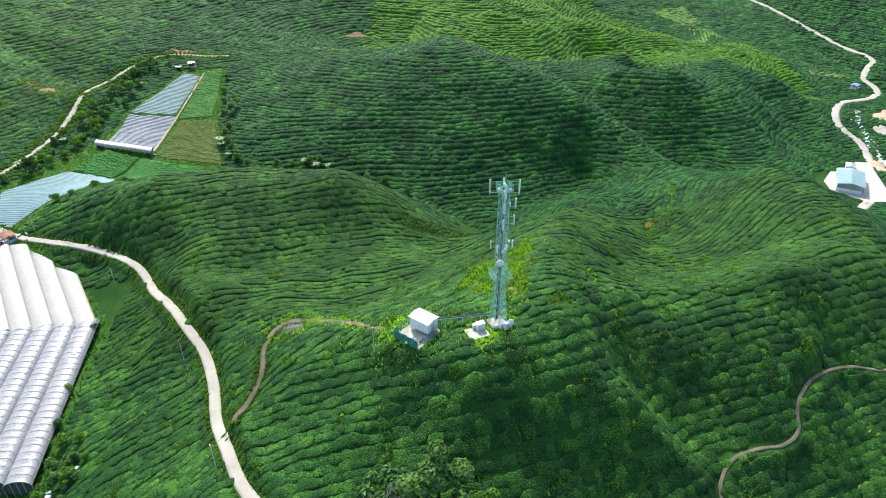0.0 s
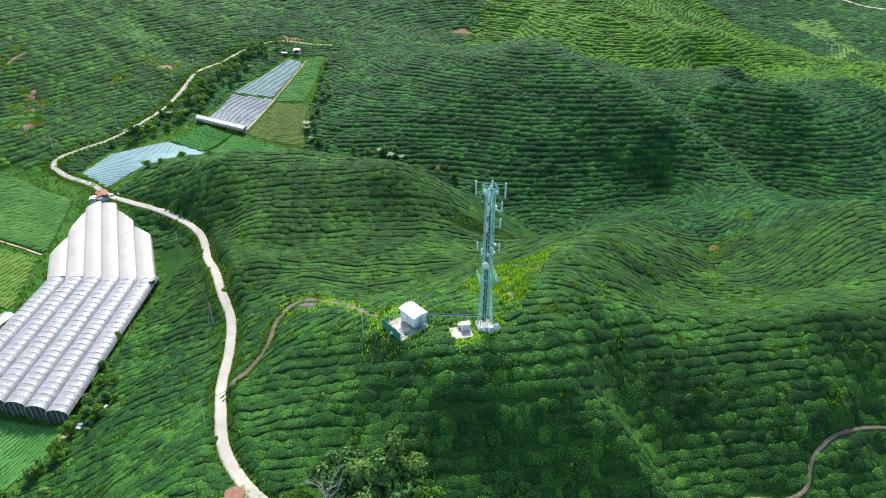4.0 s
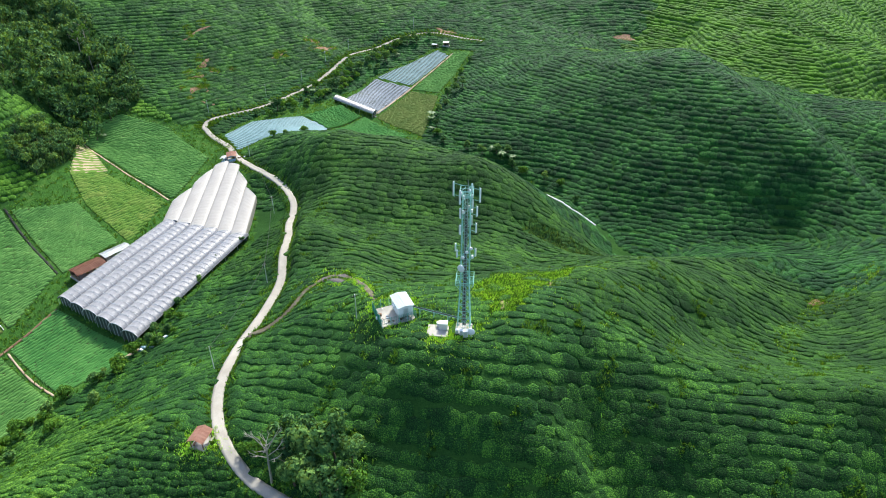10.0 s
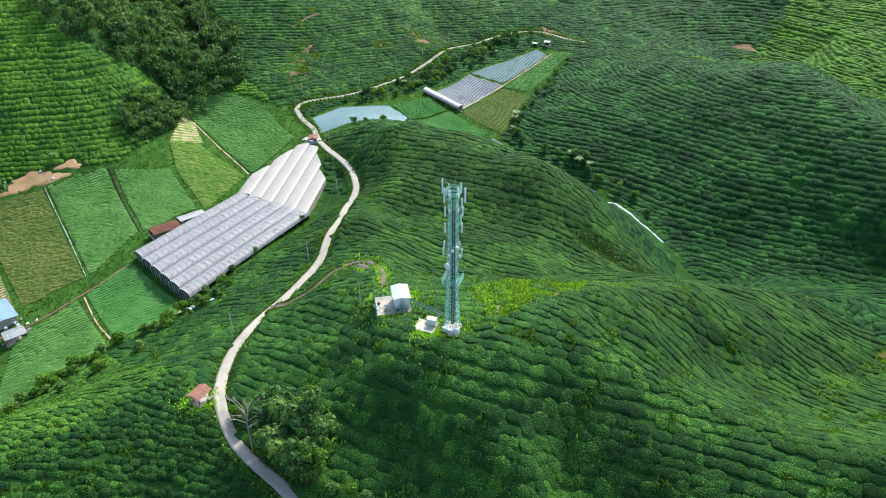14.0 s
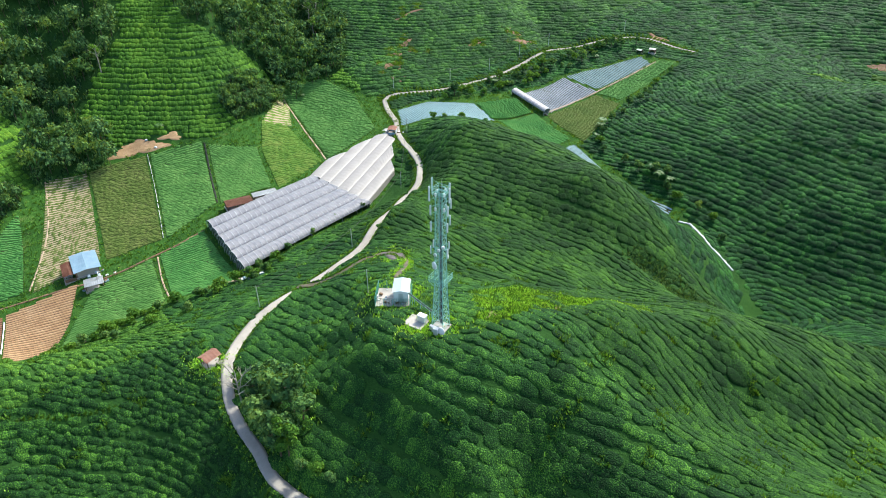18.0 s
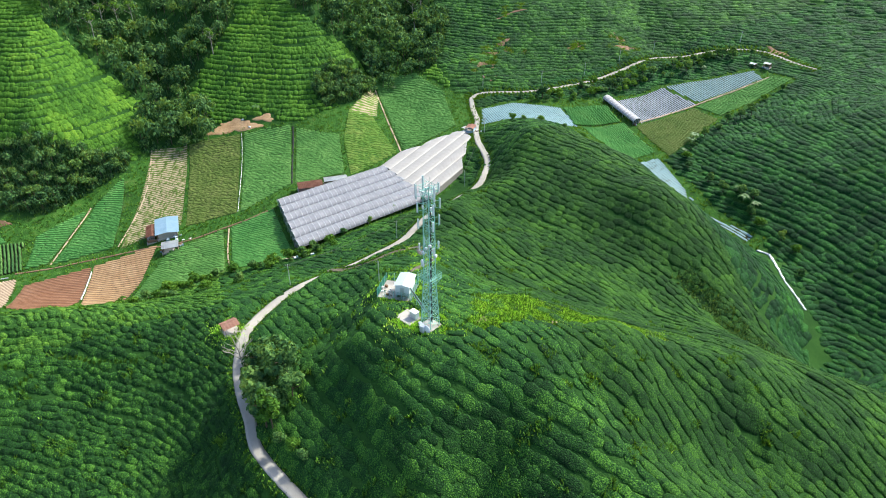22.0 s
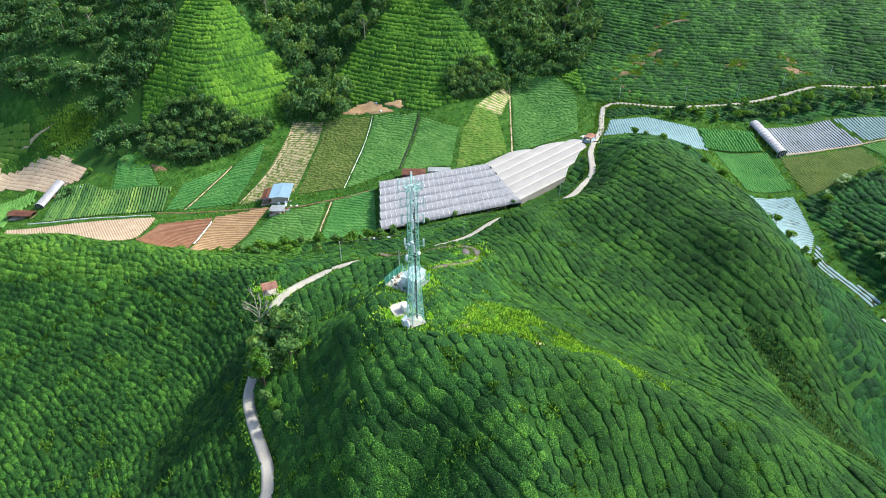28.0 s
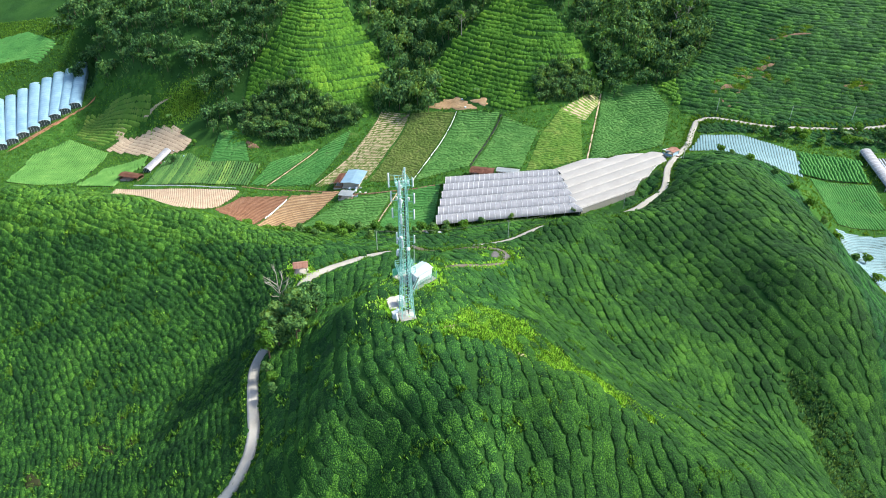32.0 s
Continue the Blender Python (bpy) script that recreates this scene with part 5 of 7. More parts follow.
# ---- the lattice tower ----
def tower(x, y, turn):
    base = at(x, y) + 0.25
    t = thing("telecom_tower", x, y, base, turn, "pale green steel lattice telecom tower on the hilltop", "telecom tower")
    H = 30.0

    def half(z):
        return 1.30 - 0.50 * z / 11.4 if z < 11.4 else 0.80 - 0.12 * (z - 11.4) / 18.6

    corners = [(-1, -1), (1, -1), (1, 1), (-1, 1)]
    for cx, cy in corners:
        bm = fresh()
        rings = []
        for z in (-0.05, 4, 8, 11.4, 18, 24, H):
            rings.append([bm.verts.new((cx * half(z) + 0.085 * math.cos(a), cy * half(z) + 0.085 * math.sin(a), z)) for a in [k * math.pi / 4 for k in range(8)]])
        for lo, hi in zip(rings, rings[1:]):
            for k in range(8):
                bm.faces.new((lo[k], lo[(k + 1) % 8], hi[(k + 1) % 8], hi[k]))
        bm.faces.new(rings[-1])
        leg = part("leg", bm, STEEL_GREEN, t)
        bm = fresh()
        box(bm, cx * 1.25 - 0.3, cy * 1.25 - 0.3, -0.5, cx * 1.25 + 0.3, cy * 1.25 + 0.3, 0.08, 0.03)
        part("footing", bm, CONCRETE_LIGHT, leg)
    bays = list(np.linspace(0, 11.4, 8)) + list(np.linspace(11.4, H, 15))[1:]
    for i, (z0, z1) in enumerate(zip(bays, bays[1:])):
        for k in range(4):
            (ax, ay), (bx, by) = corners[k], corners[(k + 1) % 4]
            a0, b1, b0 = (ax * half(z0), ay * half(z0), z0), (bx * half(z1), by * half(z1), z1), (bx * half(z0), by * half(z0), z0)
            a1 = (ax * half(z1), ay * half(z1), z1)
            ends = [(a1, b1)] + ([(a0, b1)] if i % 2 == k % 2 else [(b0, a1)])
            if z0 < 11:
                ends = [(a1, b1), (a0, b1), (b0, a1)]
            for p, q in ends:
                bm = fresh()
                rod(bm, p, q, 0.042, 4)
                part("brace", bm, STEEL_GREEN, t)
    # ladder in its cage, black feeder cables
    for s in (-0.22, 0.22):
        bm = fresh()
        rod(bm, (s, -0.30, 0), (s, -0.30, H), 0.035, 4)
        part("ladder_rail", bm, GALV, t)
    for z in np.arange(0.4, H, 0.8):
        bm = fresh()
        rod(bm, (-0.22, -0.30, z), (0.22, -0.30, z), 0.022, 4)
        part("ladder_rung", bm, GALV, t)
    for i in range(7):
        bm = fresh()
        rod(bm, (-0.36 + 0.11 * i, 0.32, 0.4), (-0.30 + 0.09 * i, 0.30, H - 0.8 - 1.6 * (i % 4)), 0.055, 5)
        part("feeder_cable", bm, WIRE, t, "black feeder cable")
    # walkways with open gratings and rails
    for z, w, inner in ((11.4, 1.65, 0.95), (H - 0.2, 1.15, 0.72)):
        bm = fresh()
        for k in range(4):
            (ax, ay), (bx, by) = corners[k], corners[(k + 1) % 4]
            for f in (w, inner):
                rod(bm, (ax * f, ay * f, z), (bx * f, by * f, z), 0.06, 4)
            n = int(2 * w / 0.35)
            for i in range(n + 1):
                u = i / n
                p = Vector((ax, ay, 0)).lerp(Vector((bx, by, 0)), u)
                rod(bm, (p.x * w, p.y * w, z), (p.x * inner, p.y * inner, z), 0.022, 3)
        deck = part("platform", bm, STEEL_GREEN, t)
        for k in range(4):
            (ax, ay), (bx, by) = corners[k], corners[(k + 1) % 4]
            bm = fresh()
            for hz in (0.55, 1.1):
                rod(bm, (ax * w, ay * w, z + hz), (bx * w, by * w, z + hz), 0.04, 4)
            for u in (0, 0.33, 0.66):
                rod(bm, (ax * w + (bx - ax) * w * u, ay * w + (by - ay) * w * u, z), (ax * w + (bx - ax) * w * u, ay * w + (by - ay) * w * u, z + 1.1), 0.035, 4)
            part("guard_rail", bm, STEEL_GREEN, deck)
            bm = fresh()
            rod(bm, (ax * w, ay * w, z), (ax * half(z - 1.6), ay * half(z - 1.6), z - 1.6), 0.045, 4)
            part("strut", bm, STEEL_GREEN, deck)
    # panel antennas on outriggers: bearing, reach, height, length
    for bear, reach, z, tall in ((-24, 2.6, 28.9, 2.8), (156, 2.6, 28.9, 2.8), (246, 2.4, 28.9, 2.8), (66, 1.9, 29.3, 1.8), (-24, 2.1, 26.0, 2.0), (64, 2.1, 26.0, 2.0), (244, 2.1, 26.0, 2.0),
                                 (-24, 2.0, 22.6, 2.0), (66, 2.0, 22.6, 2.0), (242, 2.0, 22.6, 2.0), (-22, 2.0, 17.5, 1.7), (160, 2.0, 17.5, 1.7), (70, 1.9, 17.4, 1.6), (215, 1.8, 17.3, 1.6)):
        c, s = math.cos(radians(bear)), math.sin(radians(bear))
        m = pose(0, 0, 0, 0, 0, bear)
        bm = fresh()
        box(bm, reach - 0.02, -0.17, z, reach + 0.16, 0.17, z + tall, 0.04)
        bmesh.ops.transform(bm, matrix=m, verts=bm.verts)
        ant = part("panel_antenna", bm, WHITE, t, "white panel antenna")
        bm = fresh()
        rod(bm, (reach - 0.12, 0, z - 0.2), (reach - 0.12, 0, z + tall + 0.15), 0.045, 6)
        for dz in (0.25, tall - 0.35):
            rod(bm, (0.5, 0, z + dz), (reach - 0.1, 0, z + dz), 0.04, 5)
        bmesh.ops.transform(bm, matrix=m, verts=bm.verts)
        part("mount", bm, STEEL_GREEN, ant)
        if z > 23:
            bm = fresh()
            box(bm, 0.95, -0.18, z + 0.5, 1.25, 0.18, z + 1.1, 0.03)
            bmesh.ops.transform(bm, matrix=m, verts=bm.verts)
            part("radio_unit", bm, WHITE, t)
    # dishes: bearing, height, radius
    for bear, z, rad in ((238, 14.9, 0.74), (252, 17.4, 0.34), (-40, 19.2, 0.32), (20, 16.6, 0.36), (285, 18.6, 0.3)):
        bm = fresh()
        bmesh.ops.create_cone(bm, cap_ends=True, segments=20, radius1=rad, radius2=rad * 0.96, depth=0.30, matrix=Matrix.Translation((1.35, 0, z)) @ pose(0, 0, 0, 0, 90, 0))
        bmesh.ops.create_uvsphere(bm, u_segments=16, v_segments=6, radius=rad * 0.95, matrix=Matrix.Translation((1.45, 0, z)) @ Matrix.Diagonal((0.22, 1, 1, 1)))
        bmesh.ops.transform(bm, matrix=pose(0, 0, 0, 0, 0, bear), verts=bm.verts)
        dish = part("dish_antenna", bm, WHITE, t, "white drum-shaped microwave dish", smooth=True)
        bm = fresh()
        rod(bm, (0.75, 0, z), (1.25, 0, z), 0.07, 6)
        rod(bm, (1.05, 0, z - 0.7), (1.05, 0, z + 0.7), 0.05, 6)
        bmesh.ops.transform(bm, matrix=pose(0, 0, 0, 0, 0, bear), verts=bm.verts)
        part("dish_mount", bm, STEEL_GREEN, dish)
    bm = fresh()
    rod(bm, (0.2, 0.1, H), (0.2, 0.1, H + 2.6), 0.05, 6, 0.02)
    part("lightning_rod", bm, GALV, t)
    return t


tower(11.0, 103.2, 24)


# ---- equipment at the tower's foot ----
def slab(name, x, y, turn, w, d, label, h=0.22):
    t = thing(name, x, y, at(x, y), turn, label, "concrete pad")
    bm = fresh()
    box(bm, -w / 2, -d / 2, -0.7, w / 2, d / 2, h, 0.04)
    part("slab", bm, CONCRETE_LIGHT, t)
    return t


slab("concrete_pad", 6.8, 100.1, 24, 4.2, 3.6, "sunlit bare concrete pad beside the tower")
slab("tower_base", 11.0, 103.2, 24, 3.3, 3.3, "square concrete base under the tower legs", 0.12)


def cabinet(x, y, turn, w, d, h, label, z=0.22):
    t = thing("equipment_cabinet", x, y, at(x, y) + z, turn, label, "equipment cabinet", "cabinets by the tower")
    bm = fresh()
    box(bm, -w / 2, -d / 2, 0.12, w / 2, d / 2, h, 0.05)
    part("body", bm, WHITE, t)
    bm = fresh()
    box(bm, -w / 2 - 0.06, -d / 2 - 0.06, h + 0.002, w / 2 + 0.06, d / 2 + 0.06, h + 0.08, 0.02)
    part("lid", bm, WHITE, t)
    bm = fresh()
    box(bm, -w / 2 + 0.08, -d / 2 - 0.03, 0.22, w / 2 - 0.08, -d / 2 - 0.003, h - 0.1, 0.01)
    part("door", bm, GALV, t)
    bm = fresh()
    box(bm, -w / 2 + 0.1, -d / 2 + 0.1, -0.1, w / 2 - 0.1, d / 2 - 0.1, 0.12)
    part("plinth", bm, GALV, t)
    return t


cabinet(7.4, 101.2, 24, 1.7, 1.1, 1.5, "white equipment cabinet on the concrete pad")
cabinet(6.2, 101.4, 24, 0.6, 0.6, 0.9, "small white cabinet beside the larger one")
cabinet(12.6, 100.9, 30, 0.9, 0.7, 1.5, "white cabinet at the foot of the tower")
cabinet(11.6, 101.1, 30, 0.7, 0.6, 1.2, "white cabinet with cables at the foot of the tower")
cabinet(10.6, 101.2, 20, 0.6, 0.5, 0.9, "low white cabinet by the tower leg")
stored = thing("satellite_dish", 13.4, 101.6, at(13.4, 101.6) + 0.2, 200, "white round dish standing on the tower base", "satellite dish")
bm = fresh()
bmesh.ops.create_uvsphere(bm, u_segments=18, v_segments=8, radius=0.85, matrix=Matrix.Translation((0, 0, 1.0)) @ Matrix.Diagonal((1, 0.35, 1, 1)))
part("reflector", bm, WHITE, stored, smooth=True)
bm = fresh()
rod(bm, (0, 0.15, -0.1), (0, 0.15, 1.0), 0.07, 6)
rod(bm, (-0.4, 0.15, 0), (0.4, 0.15, 0), 0.05, 6)
part("stand", bm, GALV, stored)


def cabin(x, y, turn):
    z = at(x, y)
    t = thing("equipment_cabin", x, y, z, turn, "white steel equipment cabin raised on short legs", "equipment cabin")
    w, d, f, h = 4.7, 3.1, 0.8, 2.5
    bm = fresh()
    box(bm, -w / 2 + 0.08, -d / 2 + 0.08, f, w / 2 - 0.08, d / 2 - 0.08, f + 0.12)
    part("floor_plate", bm, GALV, t)
    for x0, y0, x1, y1 in ((-w / 2, -d / 2, w / 2, -d / 2 + 0.08), (-w / 2, d / 2 - 0.08, w / 2, d / 2), (-w / 2, -d / 2 + 0.08, -w / 2 + 0.08, d / 2 - 0.08), (w / 2 - 0.08, -d / 2 + 0.08, w / 2, d / 2 - 0.08)):
        bm = fresh()
        box(bm, x0, y0, f, x1, y1, f + h, 0.01)
        part("wall", bm, WHITE, t)
    bm = fresh()
    n = 26
    grid = []
    for i in range(n + 1):
        xx = -w / 2 - 0.25 + (w + 0.5) * i / n
        rib = 0.03 * (i % 2)
        grid.append([bm.verts.new((xx, yy, f + h + 0.06 + rise + rib)) for yy, rise in ((-d / 2 - 0.3, 0.0), (0.0, 0.38), (d / 2 + 0.3, 0.0))])
    for g, k in zip(grid, grid[1:]):
        bm.faces.new((g[0], k[0], k[1], g[1]))
        bm.faces.new((g[1], k[1], k[2], g[2]))
    bmesh.ops.solidify(bm, geom=bm.faces[:], thickness=0.04)
    roof = part("roof", bm, PALE_TIN, t, "pale blue-white ribbed metal roof")
    bm = fresh()
    for s in (-1, 1):
        vs = [bm.verts.new((s * w / 2, yy, zz)) for yy, zz in ((-d / 2, f + h), (d / 2, f + h), (0, f + h + 0.4))]
        bm.faces.new(vs)
    part("gable", bm, WHITE, roof)
    for px in (-w / 2 + 0.2, 0, w / 2 - 0.2):
        for py in (-d / 2 + 0.2, d / 2 - 0.2):
            bm = fresh()
            rod(bm, (px, py, -0.4), (px, py, f), 0.09, 6)
            part("leg", bm, STEEL_GREEN, t)
    bm = fresh()
    box(bm, w / 2 + 0.002, -0.5, f + 0.1, w / 2 + 0.05, 0.45, f + 2.1, 0.01)
    part("door", bm, GALV, t)
    bm = fresh()
    box(bm, -0.9, -d / 2 - 0.35, f + 0.9, 0.0, -d / 2 - 0.003, f + 1.5, 0.03)
    part("air_conditioner", bm, WHITE, t)
    for k in range(4):
        bm = fresh()
        box(bm, -w / 2 + 0.3 + k * 1.05, -d / 2 - 0.02, f + 0.05, -w / 2 + 0.36 + k * 1.05, -d / 2 - 0.003, f + h - 0.05)
        part("wall_rib", bm, GALV, t)
    return t


cabin(-3.9, 103.4, -37)
slab("cabin_yard", -5.1, 102.1, 53, 7.4, 6.6, "fenced concrete yard strewn with parts", 0.12)


def fence(x, y, turn, w, d):
    z = at(x, y) + 0.1
    t = thing("mesh_fence", x, y, z, turn, "green wire mesh fence round the cabin yard", "fence")
    pts = [(-w / 2, -d / 2), (w / 2, -d / 2), (w / 2, d / 2), (-w / 2, d / 2)]
    for k in range(4):
        a, b = Vector((*pts[k], 0)), Vector((*pts[(k + 1) % 4], 0))
        n = max(2, round((b - a).length / 1.7))
        for i in range(n):
            p, q = a.lerp(b, i / n), a.lerp(b, (i + 1) / n)
            bm = fresh()
            rod(bm, p - Vector((0, 0, 0.4)), p + Vector((0, 0, 2.1)), 0.06, 6)
            part("post", bm, STEEL_GREEN, t)
            bm = fresh()
            for u in np.linspace(0.1, 0.9, 5):
                rod(bm, p.lerp(q, u) + Vector((0, 0, 0.1)), p.lerp(q, u) + Vector((0, 0, 2.0)), 0.022, 3)
            for hz in np.linspace(0.1, 2.0, 8):
                rod(bm, p + Vector((0, 0, hz)), q + Vector((0, 0, hz)), 0.022, 3)
            part("mesh_panel", bm, NETGREEN, t)
    return t


fence(-5.1, 102.1, 53, 7.4, 6.6)
screen = thing("green_screen", -7.4, 99.1, at(-7.4, 99.1), 53, "dark green shade netting tied along the yard fence", "netting")
bm = fresh()
for i in range(12):
    a, b = -3.1 + i * 0.5, -3.1 + (i + 1) * 0.5
    o0, o1 = 0.05 * math.sin(i * 1.7), 0.05 * math.sin((i + 1) * 1.7)
    vs = [bm.verts.new(p) for p in ((a, o0, 0.1), (b, o1, 0.1), (b, o1 * 2, 2.0), (a, o0 * 2, 2.0))]
    bm.faces.new(vs)
bmesh.ops.remove_doubles(bm, verts=bm.verts, dist=0.01)
bmesh.ops.solidify(bm, geom=bm.faces[:], thickness=0.03)
bmesh.ops.transform(bm, matrix=pose(0, 0, 0, 0, 0, 90), verts=bm.verts)
part("netting", bm, NETGREEN, screen)
rng = random.Random(5)
for i in range(16):
    u, v = rng.uniform(-3.8, -1.2) if i % 2 else rng.uniform(-3.6, 3.6), rng.uniform(-2.8, 2.8) if i % 2 else rng.uniform(-2.9, -2.1)
    p = pose(-5.1, 102.1, 0, 0, 0, 53) @ Vector((u, v, 0))
    s = rng.uniform(0.25, 0.7)
    t = thing("scrap_box", p.x, p.y, at(p.x, p.y) + 0.12, rng.uniform(0, 90), "pale discarded box lying in the fenced yard", "scrap", "scrap in the yard")
    bm = fresh()
    box(bm, -s / 2, -s * 0.35, 0, s / 2, s * 0.35, s * rng.uniform(0.3, 0.9), 0.03)
    part("body", bm, rng.choice([WHITE, GALV, DIRT]), t)
    bm = fresh()
    box(bm, -s * 0.4, -s * 0.4, s * 0.1, s * 0.4, s * 0.4, s * 0.16, 0.01)
    part("band", bm, GALV, t)


def cable_bridge(a, b):
    a, b = Vector(a), Vector(b)
    t = thing("cable_bridge", a.x, a.y, a.z, 0, "steel cable tray on posts between cabin and tower", "cable tray")
    d = b - a
    s = Vector((-d.y, d.x, 0)).normalized() * 0.25
    bm = fresh()
    for e in (-1, 1):
        rod(bm, s * e, d + s * e, 0.05, 4)
    part("rails", bm, STEEL_GREEN, t)
    n = int(d.length / 0.5)
    bm = fresh()
    for i in range(n):
        rod(bm, d * (i / n) - s, d * (i / n) + s, 0.035, 4)
    part("rungs", bm, STEEL_GREEN, t)
    bm = fresh()
    for e in (-0.5, 0, 0.4):
        rod(bm, s * e + Vector((0, 0, 0.06)), d + s * e + Vector((0, 0, 0.06)), 0.05, 5)
    part("cables", bm, WIRE, t)
    for u in (0.2, 0.5, 0.8):
        p = a + d * u
        g = at(p.x, p.y)
        for e in (-1, 1):
            bm = fresh()
            rod(bm, d * u + s * e, d * u + s * e + Vector((0, 0, g - p.z - 0.3)), 0.05, 5)
            part("post", bm, STEEL_GREEN, t)
    return t


cable_bridge((-1.8, 103.6, at(-1.8, 103.6) + 2.6), (9.8, 103.0, at(9.8, 103.0) + 2.5))


# ---- huts, sheds and houses ----
def hut(x, y, turn, w, d, h, roof_mat, wall_mat, label, open_front=True, rise=0.7, over=0.35, name="hut", category="hut", z=None, group="", walls=True):
    t = thing(name, x, y, at(x, y) + 0.05 if z is None else z, turn, label, category, group)
    bm = fresh()
    box(bm, -w / 2 - 0.4, -d / 2 - 0.4, -0.8, w / 2 + 0.4, d / 2 + 0.4, 0.12, 0.03)
    part("floor_slab", bm, CONCRETE_LIGHT, t)
    for sx in (-1, 1):
        for sy in (-1, 1):
            bm = fresh()
            box(bm, sx * w / 2 - 0.09, sy * d / 2 - 0.09, 0.1, sx * w / 2 + 0.09, sy * d / 2 + 0.09, h + 0.05, 0.01)
            part("post", bm, WOOD, t)
    th = 0.1
    if not walls:
        bm = fresh()
        box(bm, -w / 2 + 0.2, d / 2 - 0.55, 0.5, w / 2 - 0.2, d / 2 - 0.15, 0.58, 0.01)
        for s in (-1, 1):
            box(bm, s * (w / 2 - 0.4) - 0.06, d / 2 - 0.5, 0.121, s * (w / 2 - 0.4) + 0.06, d / 2 - 0.2, 0.5)
        part("bench", bm, WOOD, t)
        for s in (-1, 1):
            bm = fresh()
            box(bm, -w / 2 - 0.05, s * d / 2 - 0.05, h - 0.16, w / 2 + 0.05, s * d / 2 + 0.05, h - 0.04, 0.01)
            part("beam", bm, WOOD, t)
    else:
        bm = fresh()
        box(bm, -w / 2 + 0.1, d / 2 - th, 0.121, w / 2 - 0.1, d / 2, h)
        part("back_wall", bm, wall_mat, t)
        for s in (-1, 1):
            bm = fresh()
            box(bm, s * w / 2 - th / 2, -d / 2 + 0.1, 0.121, s * w / 2 + th / 2, d / 2 - 0.12, h * (0.45 if open_front else 1.0))
            part("side_wall", bm, wall_mat, t)
    if not open_front:
        bm = fresh()
        box(bm, -w / 2 + 0.1, -d / 2, 0.121, -0.55, -d / 2 + th, h)
        box(bm, 0.55, -d / 2, 0.121, w / 2 - 0.1, -d / 2 + th, h)
        box(bm, -0.55, -d / 2, 2.05, 0.55, -d / 2 + th, h)
        part("front_wall", bm, wall_mat, t)
        bm = fresh()
        box(bm, -0.52, -d / 2 + 0.02, 0.125, 0.52, -d / 2 + 0.07, 2.04)
        part("door", bm, WOOD, t)
        if w > 4:
            for wx in (-w / 4 - 0.35, w / 4 + 0.35):
                bm = fresh()
                box(bm, wx - 0.45, -d / 2 - 0.03, 1.0, wx + 0.45, -d / 2 - 0.003, 1.8)
                part("window", bm, DARK, t)
    n = max(8, int(w / 0.3))
    for s in (-1, 1):
        bm = fresh()
        grid = []
        for i in range(n + 1):
            xx = -w / 2 - over + (w + 2 * over) * i / n
            rib = 0.035 * (i % 2)
            grid.append([bm.verts.new((xx, s * yy, zz + rib)) for yy, zz in ((0.0, h + rise + 0.08), (d / 2 + over, h - 0.02 - rise * over / (d / 2) * 0.5))])
        for g, k in zip(grid, grid[1:]):
            bm.faces.new((g[0], k[0], k[1], g[1]) if s < 0 else (g[1], k[1], k[0], g[0]))
        bmesh.ops.solidify(bm, geom=bm.faces[:], thickness=0.04)
        part("roof_sheet", bm, roof_mat, t)
    return t


hut(-27.8, 66.2, 108, 3.2, 2.6, 2.2, TILE_RED, WOOD, "small open shelter with a faded red tin roof beside the road", True, 0.6, 0.45, name="shelter", category="shelter", walls=False)
hut(-137.5, 52.0, 358, 11.5, 7.0, 2.5, BLUE_TIN, CONCRETE_LIGHT, "farm house with a pale blue tin roof between the plots", False, 0.35, 0.9, name="farm_house", category="house")
hut(-136.5, 46.3, 358, 9.0, 3.6, 2.7, RUST, WOOD, "rusty brown lean-to next to the blue-roofed house", True, 0.4, name="shed", category="shed", group="farm sheds")
hut(-123.8, 52.2, 85, 5.4, 4.6, 2.2, GALV, WOOD, "low shed with a grey tin roof by the tilled field", True, 0.3, name="shed", category="shed", group="farm sheds")
hut(-134.0, 108.8, 84, 9.5, 5.6, 2.6, RUST, WOOD, "brown rusty-roofed shed against the greenhouse", True, 0.5, name="shed", category="shed", group="farm sheds")
hut(-134.6, 119.6, 84, 9.0, 3.6, 2.4, GALV, WOOD, "grey tin lean-to joined to the brown shed", True, 0.3, name="shed", category="shed", group="farm sheds")
hut(-147.4, 187.6, 318, 4.6, 3.4, 2.4, TILE_RED, BLUE_TIN, "roadside shack with a striped red roof and blue sheet walls", True, 0.3, name="shack", category="shack")
hut(-150.5, 186.0, 300, 2.4, 2.0, 1.9, WHITE, BLUE_TIN, "small white-roofed annex of the roadside shack", True, 0.25, name="shack", category="shack")
hut(-157.5, -69.0, 80, 11.0, 4.6, 2.3, RUST, WOOD, "dark rusty-roofed shed at the end of the long plot", True, 0.4, name="shed", category="shed", group="farm sheds")
hut(-139.0, 356.0, 20, 3.0, 2.6, 2.2, GALV, WOOD, "small grey shed at the head of the side valley", True, 0.3, name="shed", category="shed", group="farm sheds")
hut(-145.0, 352.5, 10, 2.6, 2.2, 2.0, WHITE, WOOD, "small white-roofed pump hut near the road's end", True, 0.25, name="hut")
hut(199.5, 286.0, 62, 19.0, 11.0, 4.2, TEAL_TIN, WHITE, "large open building with a pale green roof in the valley", True, 1.2, 0.8, name="packing_shed", category="building")
hut(211.0, 306.0, 62, 6.0, 4.0, 2.8, GALV, WHITE, "small grey-roofed annex behind the large building", True, 0.4, name="shed", category="shed", group="valley sheds")
